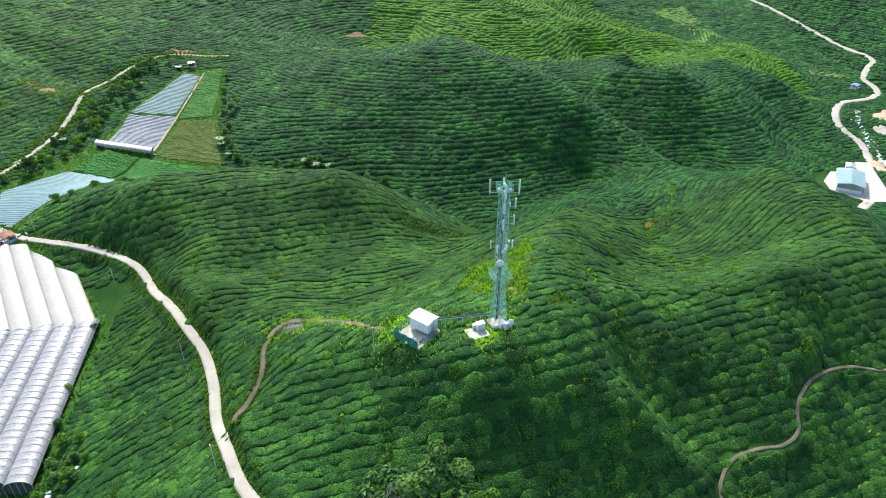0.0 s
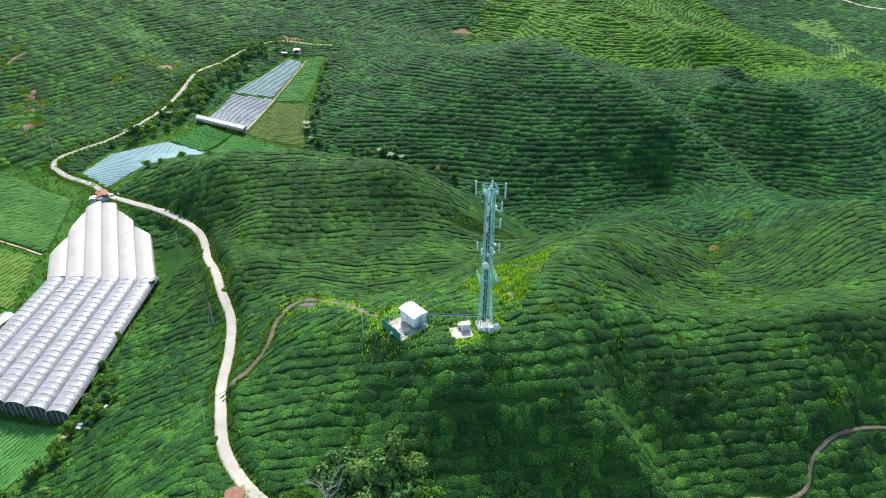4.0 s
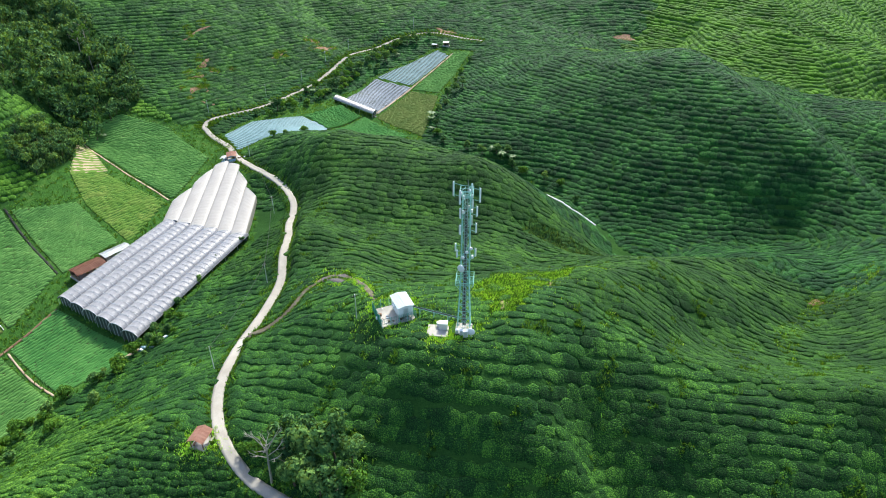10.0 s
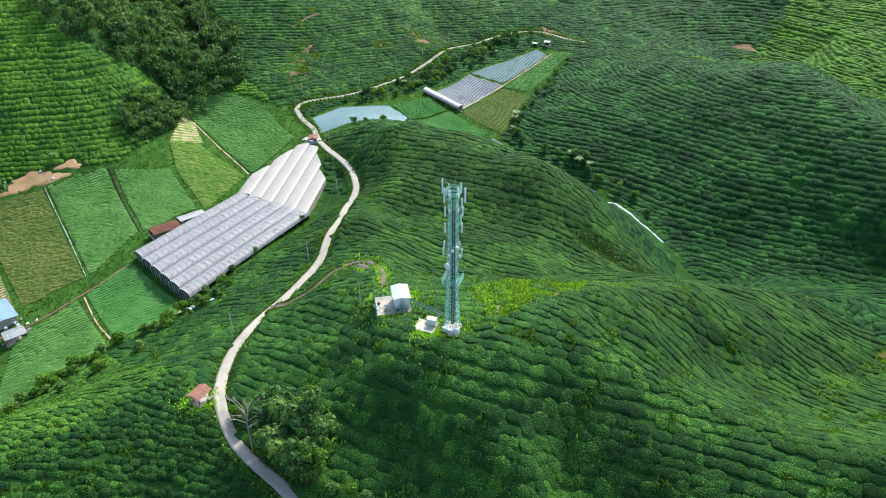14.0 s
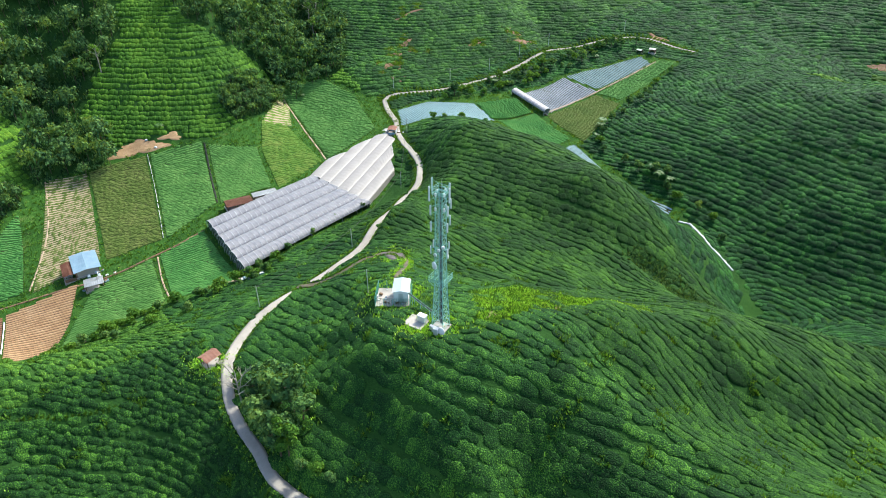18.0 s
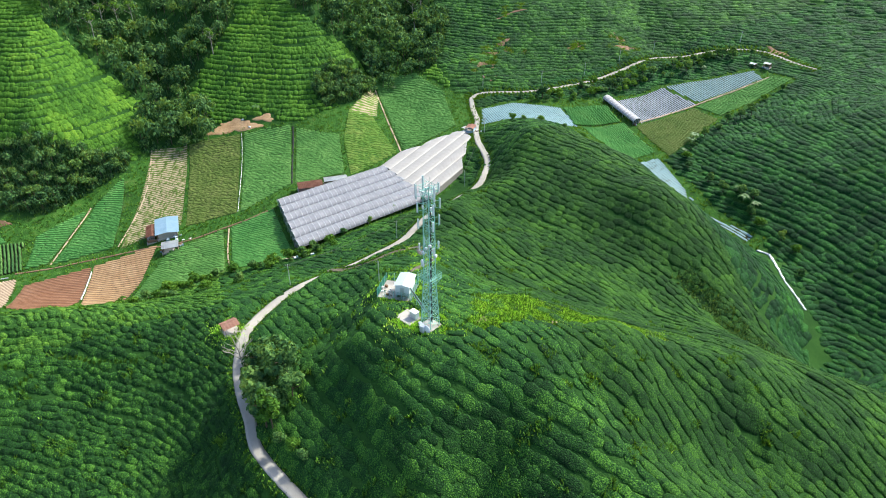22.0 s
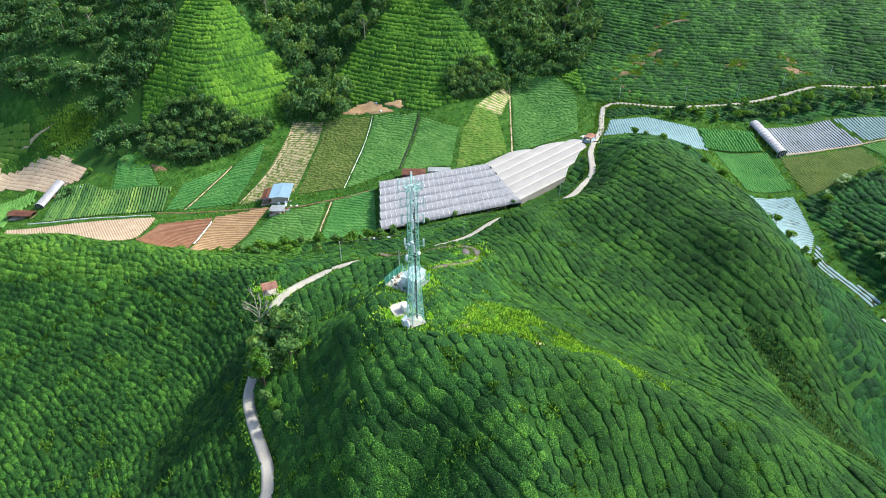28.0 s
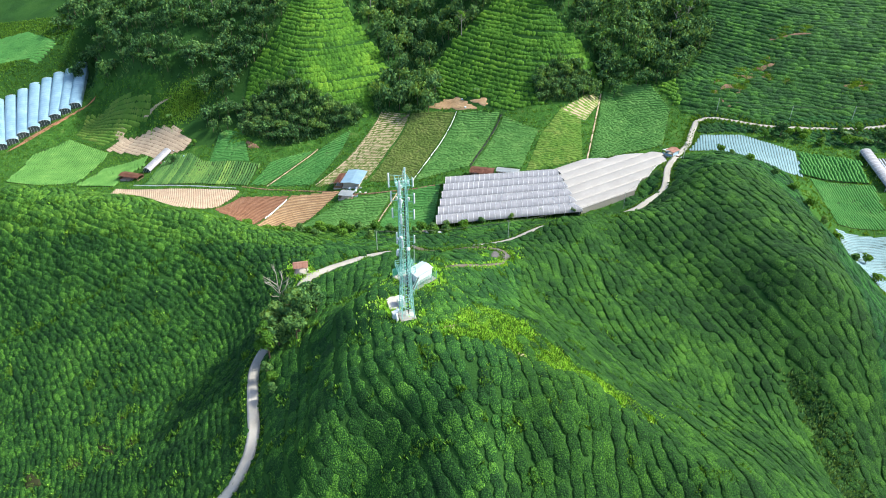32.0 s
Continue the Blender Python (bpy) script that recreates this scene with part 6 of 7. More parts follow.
hut(282.0, 433.0, 40, 5.0, 4.0, 2.6, BLUE_TIN, WHITE, "small blue-roofed hut above the valley road", True, 0.4, name="hut")
yard = thing("concrete_yard", 203, 285, at(203, 285), 0, "white concrete yard in front of the large building", "yard")
bm = fresh()
rim = [(-15, -5), (-19, -14), (-12, -24), (-2, -28), (10, -12), (15, 4), (22, 28), (15, 29), (8, 16), (-4, 17), (-13, 6)]
low, top = [bm.verts.new((x, y, -4.0)) for x, y in rim], [bm.verts.new((x, y, 0.3)) for x, y in rim]
bm.faces.new(top)
for k in range(len(rim)):
    bm.faces.new((low[k], low[(k + 1) % len(rim)], top[(k + 1) % len(rim)], top[k]))
part("slab", bm, CONCRETE_LIGHT, yard)


# ---- trees ----
def crown_arrays(seed, radius, tall, lobes, leaves, leaf):
    """Leaf blades scattered over uneven lobes; returns verts and quad faces round the origin of the crown."""
    r = np.random.RandomState(seed)
    v = []
    for _ in range(lobes):
        a, d = r.uniform(0, 6.283), radius * 0.62 * math.sqrt(r.uniform())
        c = np.array([d * math.cos(a), d * math.sin(a), tall * r.uniform(0.15, 0.75)])
        s = radius * r.uniform(0.32, 0.55)
        n = leaves // lobes
        dirs = r.normal(size=(n, 3))
        dirs /= np.linalg.norm(dirs, axis=1)[:, None]
        dirs[:, 2] = np.where(dirs[:, 2] < -0.35, -dirs[:, 2], dirs[:, 2])
        p = c + dirs * s * r.uniform(0.65, 1.05, (n, 1)) * np.array([1, 1, 0.8])
        up = dirs + r.normal(0, 0.45, (n, 3))
        up /= np.linalg.norm(up, axis=1)[:, None]
        t = np.cross(up, r.normal(size=(n, 3)))
        t /= np.linalg.norm(t, axis=1)[:, None]
        b = np.cross(up, t)
        k = leaf * r.uniform(0.6, 1.3, (n, 1))
        v.append(np.stack([p - t * k, p - b * k * 0.55 + up * k * 0.15, p + t * k, p + b * k * 0.55 + up * k * 0.15], 1))
    v = np.concatenate(v).reshape(-1, 3)
    return v, np.arange(len(v)).reshape(-1, 4)


def trunk_mesh(bm, seed, tall, width, spread_):
    r = random.Random(seed)
    p, w = Vector((0, 0, -0.6)), width
    for i in range(4):
        q = p + Vector((r.uniform(-0.12, 0.12) * tall * 0.3, r.uniform(-0.12, 0.12) * tall * 0.3, tall / 4 + 0.15))
        rod(bm, p, q, w, 6, w * 0.82)
        if i >= 1:
            for _ in range(2):
                a = r.uniform(0, 6.28)
                rod(bm, q, q + Vector((math.cos(a) * spread_ * 0.6, math.sin(a) * spread_ * 0.6, tall * r.uniform(0.12, 0.28))), w * 0.5, 5, w * 0.15)
        p, w = q, w * 0.8
    return bm


def make_tree(seed, tall, radius, mat, leaves, leaf, label, lobes=9, name="tree", category="tree"):
    """A tree at the origin: tapered trunk with limbs, and a crown of leaf clumps."""
    t = new(name)
    tagged(t, label, category, "trees")
    part("trunk", trunk_mesh(fresh(), seed, tall * 0.62, radius * 0.075, radius), BARK, t)
    v, f = crown_arrays(seed, radius, tall * 0.72, lobes, leaves, leaf)
    v[:, 2] += tall * 0.28
    arrays_object("crown", v, f, mat, parent=t, smooth=False, kind="")
    return t


KINDS = [make_tree(1, 7.5, 3.2, LEAF, 900, 0.42, "broad dark green tree at the field edge"),
         make_tree(2, 9.5, 3.4, LEAF, 900, 0.45, "tall dark leafy tree by the plantation edge"),
         make_tree(3, 5.0, 2.4, LEAF_LIGHT, 700, 0.36, "bright green bushy tree among the tea"),
         make_tree(4, 3.2, 1.9, LEAF, 500, 0.30, "rounded green shrub at the edge of the plots", 6, "shrub", "shrub"),
         make_tree(5, 3.6, 2.2, LEAF_LIGHT, 550, 0.32, "light green shrub beside the road", 7, "shrub", "shrub"),
         make_tree(6, 10.5, 2.7, LEAF_LIGHT, 900, 0.36, "slender light green round-crowned tree by the road", 8)]
placed = set()


def plant(kind, x, y, size=1.0, turn=None, sink=0.15):
    t = KINDS[kind]
    r = random.Random(int(x * 31 + y * 57) + kind)
    m = pose(x, y, at(x, y) - sink, 0, 0, r.uniform(0, 360) if turn is None else turn) @ Matrix.Diagonal((size, size, size * r.uniform(0.85, 1.15), 1))
    if kind not in placed:
        placed.add(kind)
        t.matrix_basis = m
        return t
    c = copy_thing(t, Matrix())
    c.matrix_basis = m
    return c


# trees at the bend of the road below the tower
for k, x, y, s in ((1, -9.0, 70.8, 1.2), (1, -5.0, 73.5, 1.22), (1, -1.0, 74.6, 1.2), (0, -1.8, 69.6, 1.35), (0, 3.0, 70.6, 1.3), (5, 7.2, 69.8, 1.0), (0, -13.0, 73.6, 1.2), (0, -8.5, 76.5, 1.1), (1, 3.0, 75.5, 0.9), (0, -4.5, 70.0, 1.2), (1, 0.5, 68.6, 1.1), (1, 5.0, 69.0, 1.05), (1, -6.0, 68.8, 1.15), (4, -16.5, 70.0, 1.0), (4, -7.0, 68.4, 0.9), (3, 1.0, 68.6, 1.0), (3, 11.0, 71.0, 0.9), (4, 13.5, 72.6, 0.8), (3, 17, 74, 0.8), (4, -19, 69.5, 0.8)):
    plant(k, x, y, s)
# the knoll, the plot edges and the side valley
for k, x, y, s in ((2, -137.5, 203.5, 0.75), (3, -133, 207, 0.8), (4, -127, 212, 0.9), (3, -120, 219, 1.0), (4, -112, 224, 1.0), (4, -104, 228, 1.1), (3, -97, 231, 1.0), (2, -84, 242, 0.75), (4, -90, 233, 1.0), (3, -80, 236, 1.1), (4, -72, 240, 1.1), (3, -66, 243, 0.9), (2, -60, 244, 0.7),
                   (0, -104, 306, 0.9), (0, -106, 300, 0.8), (1, -103, 311, 0.7), (0, -101, 283, 0.8), (3, -103, 292, 1.1), (0, -96, 272, 0.75), (4, -92, 266, 1.1), (0, -86, 262, 0.7), (3, -112, 320, 1.0), (4, -116, 332, 1.0), (3, -117, 345, 1.0),
                   (0, -60, 266, 0.9), (0, -55, 268, 0.8), (1, -66, 263, 0.7), (3, -50, 263, 1.2), (4, -45, 262, 1.2), (3, -74, 262, 1.2), (0, -34, 262, 0.7), (4, -26, 260, 1.0), (3, -16, 252, 1.0),
                   (0, -152, 357, 0.7), (1, -160, 345, 0.75), (0, -163, 338, 0.8), (0, -158, 350, 0.8), (0, -165, 330, 0.8), (0, -168, 322, 0.75), (4, -162, 318, 1.2), (3, -164, 309, 1.2), (0, -164, 301, 0.8), (3, -163, 293, 1.2), (4, -162, 285, 1.2), (0, -161, 277, 0.7), (3, -160, 268, 1.2), (4, -158, 259, 1.2), (3, -159, 250, 1.1),
                   (4, -161, 243, 1.1), (3, -162, 236, 1.1), (4, -164, 229, 1.0), (3, -170, 226, 1.0),
                   (4, -93, 59, 1.1), (3, -91, 66, 1.2), (4, -92, 72, 1.1), (3, -89, 78, 1.2), (4, -86, 84, 1.2), (2, -88, 90, 0.9), (3, -85, 95, 1.2), (0, -89, 99, 0.6), (4, -90, 105, 1.0), (3, -94, 112, 0.9), (3, -97, 122, 0.9), (4, -100, 134, 0.9), (0, -100, 145, 0.5), (4, -92, 50, 1.2), (3, -89, 44, 1.2), (4, -87, 36, 1.2), (3, -83, 52, 1.2), (4, -82, 62, 1.1), (3, -80, 72, 1.1), (4, -86, 24, 1.2), (0, -170, -52, 0.8), (2, -183, -46, 0.7)):
    plant(k, x, y, s)


# the overgrown strip between the upper road and the plots
rng = random.Random(77)
for i in range(34):
    y = 232 + i * 3.5
    plant(rng.choice((0, 3, 3, 4, 2)), -163 + 0.07 * max(0, y - 300) + rng.uniform(-4.5, 5), y, rng.uniform(0.6, 1.1))


# bushes along the foot of the slope beside the farm
for i in range(46):
    y = rng.uniform(14, 112)
    plant(rng.choice((3, 4)), -87.5 + 4 * math.sin(y / 13) + rng.gauss(0, 2.2), y, rng.uniform(0.4, 0.95))


def dead_tree(x, y):
    t = thing("dead_tree", x, y, at(x, y) - 0.1, 0, "bare grey dead tree with forked branches by the road", "tree")
    r = random.Random(3)
    bm = fresh()
    rod(bm, (0, 0, -0.5), (0.5, -0.2, 5.0), 0.22, 7, 0.16)
    rod(bm, (0.5, -0.2, 5.0), (0.9, -0.4, 9.4), 0.16, 7, 0.10)
    part("trunk", bm, PALE_BARK, t)
    for i in range(9):
        a = i * 2.3
        p = Vector((0.5 + 0.05 * i, -0.2 - 0.025 * i, 5.6 + 0.42 * i))
        q = p + Vector((math.cos(a) * 1.5, math.sin(a) * 1.5, r.uniform(1.2, 2.2)))
        bm = fresh()
        rod(bm, p, q, 0.10, 5, 0.06)
        for j in range(3):
            b = a + r.uniform(-0.9, 0.9)
            w = q + Vector((math.cos(b) * 0.9, math.sin(b) * 0.9, r.uniform(0.4, 1.2)))
            rod(bm, q, w, 0.06, 4, 0.035)
            for e in (-0.7, 0.6):
                rod(bm, w, w + Vector((math.cos(b + e) * 0.5, math.sin(b + e) * 0.5, 0.5)), 0.035, 4, 0.015)
        part("branch", bm, PALE_BARK, t)
    t.scale = (1.25, 1.25, 1.25)
    return t


dead_tree(-10.9, 67.4)


def banana(x, y, size, seed):
    t = thing("banana_plant", x, y, at(x, y) - 0.1, seed * 40, "banana plant with broad drooping green leaves", "banana plant", "banana plants")
    r = random.Random(seed)
    bm = fresh()
    rod(bm, (0, 0, -0.4), (0, 0, 1.9 * size), 0.16 * size, 7, 0.10 * size)
    part("stem", bm, BANANA, t)
    for i in range(9):
        a = i * 2.4
        L, w = size * r.uniform(2.0, 2.9), size * 0.36
        bm = fresh()
        last = None
        for j in range(7):
            u = j / 6
            p = Vector((math.cos(a) * L * u * 0.85, math.sin(a) * L * u * 0.85, 1.8 * size + L * (0.75 * u - 0.85 * u * u)))
            sd = Vector((-math.sin(a), math.cos(a), 0)) * w * math.sin(math.pi * min(0.97, 0.1 + 0.87 * u))
            row = [bm.verts.new(p - sd - Vector((0, 0, 0.12))), bm.verts.new(p), bm.verts.new(p + sd - Vector((0, 0, 0.12)))]
            if last:
                bm.faces.new((last[0], row[0], row[1], last[1]))
                bm.faces.new((last[1], row[1], row[2], last[2]))
            last = row
        part("leaf", bm, BANANA, t, smooth=True)
    return t


for i, (x, y, s) in enumerate(((-103, 279, 1.5), (-101.5, 276, 1.2), (-57, 265, 1.5), (-52, 266, 1.2), (-62, 267, 1.2), (-171, 238, 1.1), (-168, 244, 1.0), (-165, 262, 1.1), (-166, 283, 1.1), (-201, 62, 1.2), (-203, 70, 1.1), (-206, 74, 1.2), (-203, 38, 1.1), (-197, 22, 1.2), (-192, 10, 1.1), (-206, 100, 1.2), (-204, 140, 1.1), (-211, 172, 1.1), (-158, 330, 1.1), (-186, -30, 1.2), (-205, -70, 1.2), (-96, 268, 1.0))):
    banana(x, y, s, i + 1)


def woodland(seed, poly, count, label, low=6, high=12):
    """Many tall forest trees in one mesh: trunks and crowns of leaf blades."""
    r = np.random.RandomState(seed)
    p = np.asarray(poly, float)
    spots = []
    while len(spots) < count:
        q = r.uniform(p.min(0), p.max(0), (400, 2))
        q = q[inside(q, p)]
        for s in q:
            if all((s[0] - o[0]) ** 2 + (s[1] - o[1]) ** 2 > 9 for o in spots[-160:]):
                spots.append(s)
    spots = np.array(spots[:count])
    protos = [crown_arrays(seed * 10 + i, 1.0, 1.15, 13, 250, 0.143) for i in range(7)]
    kinds = [[[], [], 0], [[], [], 0]]
    bm = fresh()
    for x, y in spots:
        mix = kinds[int(r.uniform() < 0.3)]
        h = r.uniform(low, high)
        rad = h * r.uniform(0.34, 0.50)
        pv, pf = protos[r.randint(7)]
        a = r.uniform(0, 6.28)
        rot = np.array([[math.cos(a), -math.sin(a), 0], [math.sin(a), math.cos(a), 0], [0, 0, 1]])
        z = at(x, y)
        mix[0].append(pv @ rot.T * np.array([rad, rad, rad * r.uniform(0.9, 1.5)]) + np.array([x, y, z + h * 0.28]))
        mix[1].append(pf + mix[2])
        mix[2] += len(pv)
        top = z + h * r.uniform(0.75, 0.95)
        rod(bm, (x, y, z - 0.6), (x + r.normal(0, 0.3), y + r.normal(0, 0.3), top), 0.15, 5, 0.06)
    w = arrays_object("woodland", np.concatenate(kinds[0][0]), np.concatenate(kinds[0][1]), LEAF_DARK, smooth=False, label=label, category="woodland")
    arrays_object("lighter_crowns", np.concatenate(kinds[1][0]), np.concatenate(kinds[1][1]), LEAF, parent=w, smooth=False)
    part("trunk_stems", bm, BARK, w)
    return w


for i, (poly, count) in enumerate(zip(WOODS, (330, 380, 480, 75, 42))):
    woodland(31 + i, poly, count, ("dark dense forest filling the gully between the tea hills", "dark forest climbing the gully behind the plots", "dense forest with pale trunks on the western slope", "trees and scrub along the foot of the tea hill", "leafy trees lining the foot of the bright tea hill")[i], 5 if i > 2 else 7, 8 if i > 2 else 13)


def pale_tree(x, y, tall, seed):
    t = thing("pale_tree", x, y, at(x, y) - 0.2, seed * 70, "tall forest tree with a pale bare trunk and thin crown", "tree", "pale-trunked trees")
    r = random.Random(seed)
    bm = fresh()
    rod(bm, (0, 0, -0.5), (0.3, 0.2, tall * 0.55), 0.30, 7, 0.20)
    rod(bm, (0.3, 0.2, tall * 0.55), (0.5, 0.1, tall), 0.20, 6, 0.08)
    part("trunk", bm, PALE_BARK, t)
    for i in range(7):
        a, z = i * 2.4, tall * (0.6 + 0.055 * i)
        bm = fresh()
        p, q = Vector((0.4, 0.15, z)), Vector((math.cos(a) * 2.4, math.sin(a) * 2.4, z + r.uniform(1.0, 2.4)))
        rod(bm, p, q, 0.12, 5, 0.05)
        for e in (-0.6, 0.5):
            rod(bm, q, q + Vector((math.cos(a + e) * 1.2, math.sin(a + e) * 1.2, 0.8)), 0.05, 4, 0.02)
        part("branch", bm, PALE_BARK, t)
    v, f = crown_arrays(seed, 3.0, 4.0, 7, 260, 0.34)
    v[:, 2] += tall * 0.78
    arrays_object("crown", v, f, LEAF_LIGHT, parent=t, smooth=False, kind="")
    return t


for i, (x, y, h) in enumerate([(-262, 203, 15), (-266, 210, 14), (-270, 47, 14), (-273, 54, 13), (-257, -58, 14), (-258, 35, 13), (-268, 40, 12), (-250, 200, 12), (-262, -75, 13), (-246, 88, 12)]):
    pale_tree(x, y, h, i + 1)


# ---- rough grass, scrub and bare earth ----
def tufts(name, spots, size, mat, seed, label, category="grass"):
    """Clumps of short blades on given places, in one mesh."""
    r = np.random.RandomState(seed)
    n, blades = len(spots), 5
    a = r.uniform(0, 6.28, (n, blades))
    lean = r.uniform(0.25, 0.9, (n, blades))
    L = size * r.uniform(0.5, 1.4, (n, blades))
    base = np.repeat(np.column_stack([spots, level(spots)])[:, None], blades, 1)
    base[:, :, :2] += r.normal(0, size * 0.35, (n, blades, 2))
    d = np.stack([np.cos(a) * lean, np.sin(a) * lean, np.ones_like(a)], -1) * L[..., None]
    side = np.stack([-np.sin(a), np.cos(a), np.zeros_like(a)], -1) * (size * 0.3)
    v = np.stack([base - side - np.array([0, 0, 0.1]), base + side - np.array([0, 0, 0.1]), base + d + side * 0.35, base + d - side * 0.35], 2).reshape(-1, 3)
    return arrays_object(name, v, np.arange(len(v)).reshape(-1, 4), mat, smooth=False, label=label, category=category)


def scatter(poly, count, seed):
    r = np.random.RandomState(seed)
    p = np.asarray(poly, float)
    q = r.uniform(p.min(0), p.max(0), (count, 2))
    q = q[inside(q, p)]
    for beds in PLOTS:
        q = q[~inside(q, beds)]
    return q


def verge(line, half, wide, count, seed):
    r = np.random.RandomState(seed)
    t = np.gradient(line[:, :2], axis=0)
    t /= np.linalg.norm(t, axis=1)[:, None]
    k = r.randint(0, len(line), count)
    s = r.choice([-1, 1], count) * (half + 0.15 + wide * r.uniform(0, 1, count) ** 1.5)
    return line[k, :2] + np.stack([-t[k, 1], t[k, 0]], 1) * s[:, None] + r.normal(0, 0.12, (count, 2))


tufts("scrub", scatter(DARK_GULLY, 4500, 18), 0.7, LEAF_DARK, 18, "dark tangled scrub filling the gully below the knoll", "scrub")
tufts("grass", scatter(GULLY, 800, 13), 0.45, GRASS, 13, "dry yellow-green grass in the hollow between the spurs")
tufts("grass", scatter(GULLY, 2600, 12), 0.5, LEAF_LIGHT, 12, "pale weeds filling the hollow between the spurs")
tufts("grass", np.concatenate([scatter(TUFT, 8000, 1) + np.random.RandomState(3).normal(0, 0.7, (len(scatter(TUFT, 8000, 1)), 2)), np.random.RandomState(4).normal(0, 1, (350, 2)) * (5, 7) + (12, 121), np.random.RandomState(5).normal(0, 1, (400, 2)) * (3, 9) + (22, 142)]), 0.36, GRASS, 1, "long yellow-green grass on the saddle beside the tower")
tufts("grass", np.concatenate([verge(line, -0.4, 0.8, 1600, 70) for line in GRASS_PATHS]), 0.30, LEAF_LIGHT, 16, "grassy footpaths between blocks of tea")
hill = np.random.RandomState(90).uniform((-90, -60), (118, 172), (90000, 2))
hill = hill[((rumple(hill, 11, 9) > 0.86) | (rumple(hill, 7, 44) + 0.5 * rumple(hill, 30, 45) > 1.15)) & ~open_ground(hill)][:9000]
tufts("weeds", hill[:6500], 0.62, LEAF_LIGHT, 91, "light green weeds in the thin places among the tea", "weeds")
tufts("weeds", hill[6500:], 0.55, GRASS, 92, "yellow-green grass growing up between tea bushes", "weeds")
tufts("weeds", scatter(TUFT, 6000, 14), 0.4, LEAF_LIGHT, 14, "mixed green weeds among the long grass", "weeds")
tufts("grass", verge(ROAD, 1.4, 1.5, 5200, 2), 0.40, LEAF_LIGHT, 2, "short green grass along the road edges")
tufts("grass", np.concatenate([verge(TRACK[:26], 0.6, 1.4, 260, 3), verge(ROAD[150:], 1.4, 1.2, 500, 7)]), 0.36, GRASS, 7, "dry yellow-green grass beside the track")
tufts("weeds", verge(TRACK[20:], 0.6, 1.4, 1000, 33), 0.4, LEAF_LIGHT, 33, "low weeds along the stony track", "weeds")
tufts("grass", verge(UPPER_ROAD, 1.3, 3.0, 4200, 4), 0.6, LEAF_LIGHT, 3, "green weeds along the upper road")
tufts("scrub", scatter(FARM, 26000, 5), 0.55, LEAF_LIGHT, 4, "low green weeds filling the margins between plots", "scrub")
tufts("grass", np.random.RandomState(35).normal((-212, -63), (5, 9), (1800, 2)), 0.6, LEAF_LIGHT, 35, "rough green grass clearing at the forest edge")
tufts("grass", scatter([(-300, -240), (-235, -208), (-262, -178), (-280, -166), (-300, -180)], 9000, 36), 0.6, LEAF_LIGHT, 36, "rough green grass round the field above the greenhouse")
tufts("scrub", scatter(NORTH_FARM, 9000, 6), 0.6, LEAF_LIGHT, 5, "low green weeds between the side-valley plots", "scrub")
for i, w in enumerate(WOODS):
    tufts("undergrowth", scatter(w, 3500, 40 + i), 1.2, LEAF_DARK, 50 + i, "dark green undergrowth beneath the forest trees", "undergrowth")
yard_edge = np.concatenate([np.random.RandomState(8).normal((-6, 103), 4.6, (900, 2)), np.random.RandomState(9).normal((9.5, 101.5), 3.2, (700, 2)), np.random.RandomState(10).normal((-28, 65.5), 2.6, (400, 2)), np.random.RandomState(11).normal((-36, 121), 3.5, (600, 2))])
keep = (np.abs(((yard_edge - (-5.1, 102.1)) @ np.array([math.cos(radians(53)), math.sin(radians(53))]))) > 3.9) | (np.abs(((yard_edge - (-5.1, 102.1)) @ np.array([-math.sin(radians(53)), math.cos(radians(53))]))) > 3.5)
keep &= np.hypot(yard_edge[:, 0] - 7, yard_edge[:, 1] - 100.3) > 2.2
keep &= np.hypot(yard_edge[:, 0] - 11, yard_edge[:, 1] - 103.2) > 2.6
keep &= np.hypot(yard_edge[:, 0] + 27.8, yard_edge[:, 1] - 66.2) > 1.9
keep &= np.hypot(yard_edge[:, 0] + 36.5, yard_edge[:, 1] - 120.5) > 4.4
tufts("grass", yard_edge[keep], 0.4, GRASS, 6, "trampled yellow-green grass round the cabin and tower")


def bare(x, y, rx, ry, turn, mat, label, seed):
    """An irregular patch of bare ground, draped and sunk at its rim."""
    r = random.Random(seed)
    n, rings = 28, 5
    v, f = [(x, y, at(x, y) + 0.22)], []
    wob = [1 + 0.28 * math.sin(3 * i * 6.283 / n + seed) + r.uniform(-0.22, 0.22) for i in range(n)]
    ca, sa = math.cos(radians(turn)), math.sin(radians(turn))
    for k in range(1, rings + 1):
        for i in range(n):
            a = i * 6.283 / n
            u, w = rx * wob[i] * k / rings * math.cos(a), ry * wob[i] * k / rings * math.sin(a)
            px, py = x + u * ca - w * sa, y + u * sa + w * ca
            v.append((px, py, at(px, py) + (0.22 if k < rings else -0.25)))
    for i in range(n):
        f.append((0, 1 + i, 1 + (i + 1) % n))
    for k in range(rings - 1):
        for i in range(n):
            a, b = 1 + k * n + i, 1 + k * n + (i + 1) % n
            f.append((a, a + n, b + n, b))
    return mesh_object("bare_ground", v, f, mat, smooth=True, label=label, category="bare ground", kind="structure")


weedy = np.concatenate([np.random.RandomState(60 + i).normal(0, 1, (60, 2)) * (b[2] * 0.7) + b[:2] for i, b in enumerate(BARE) if b[5] in (DIRT, SOIL) and b[2] > 1.1])
tufts("weeds", weedy, 0.5, LEAF_LIGHT, 15, "weeds creeping over the bare earth patches", "weeds")
for i, (x, y, rx, ry, turn, mat, label) in enumerate(BARE):
    bare(x, y, rx, ry, turn, mat, label, i)

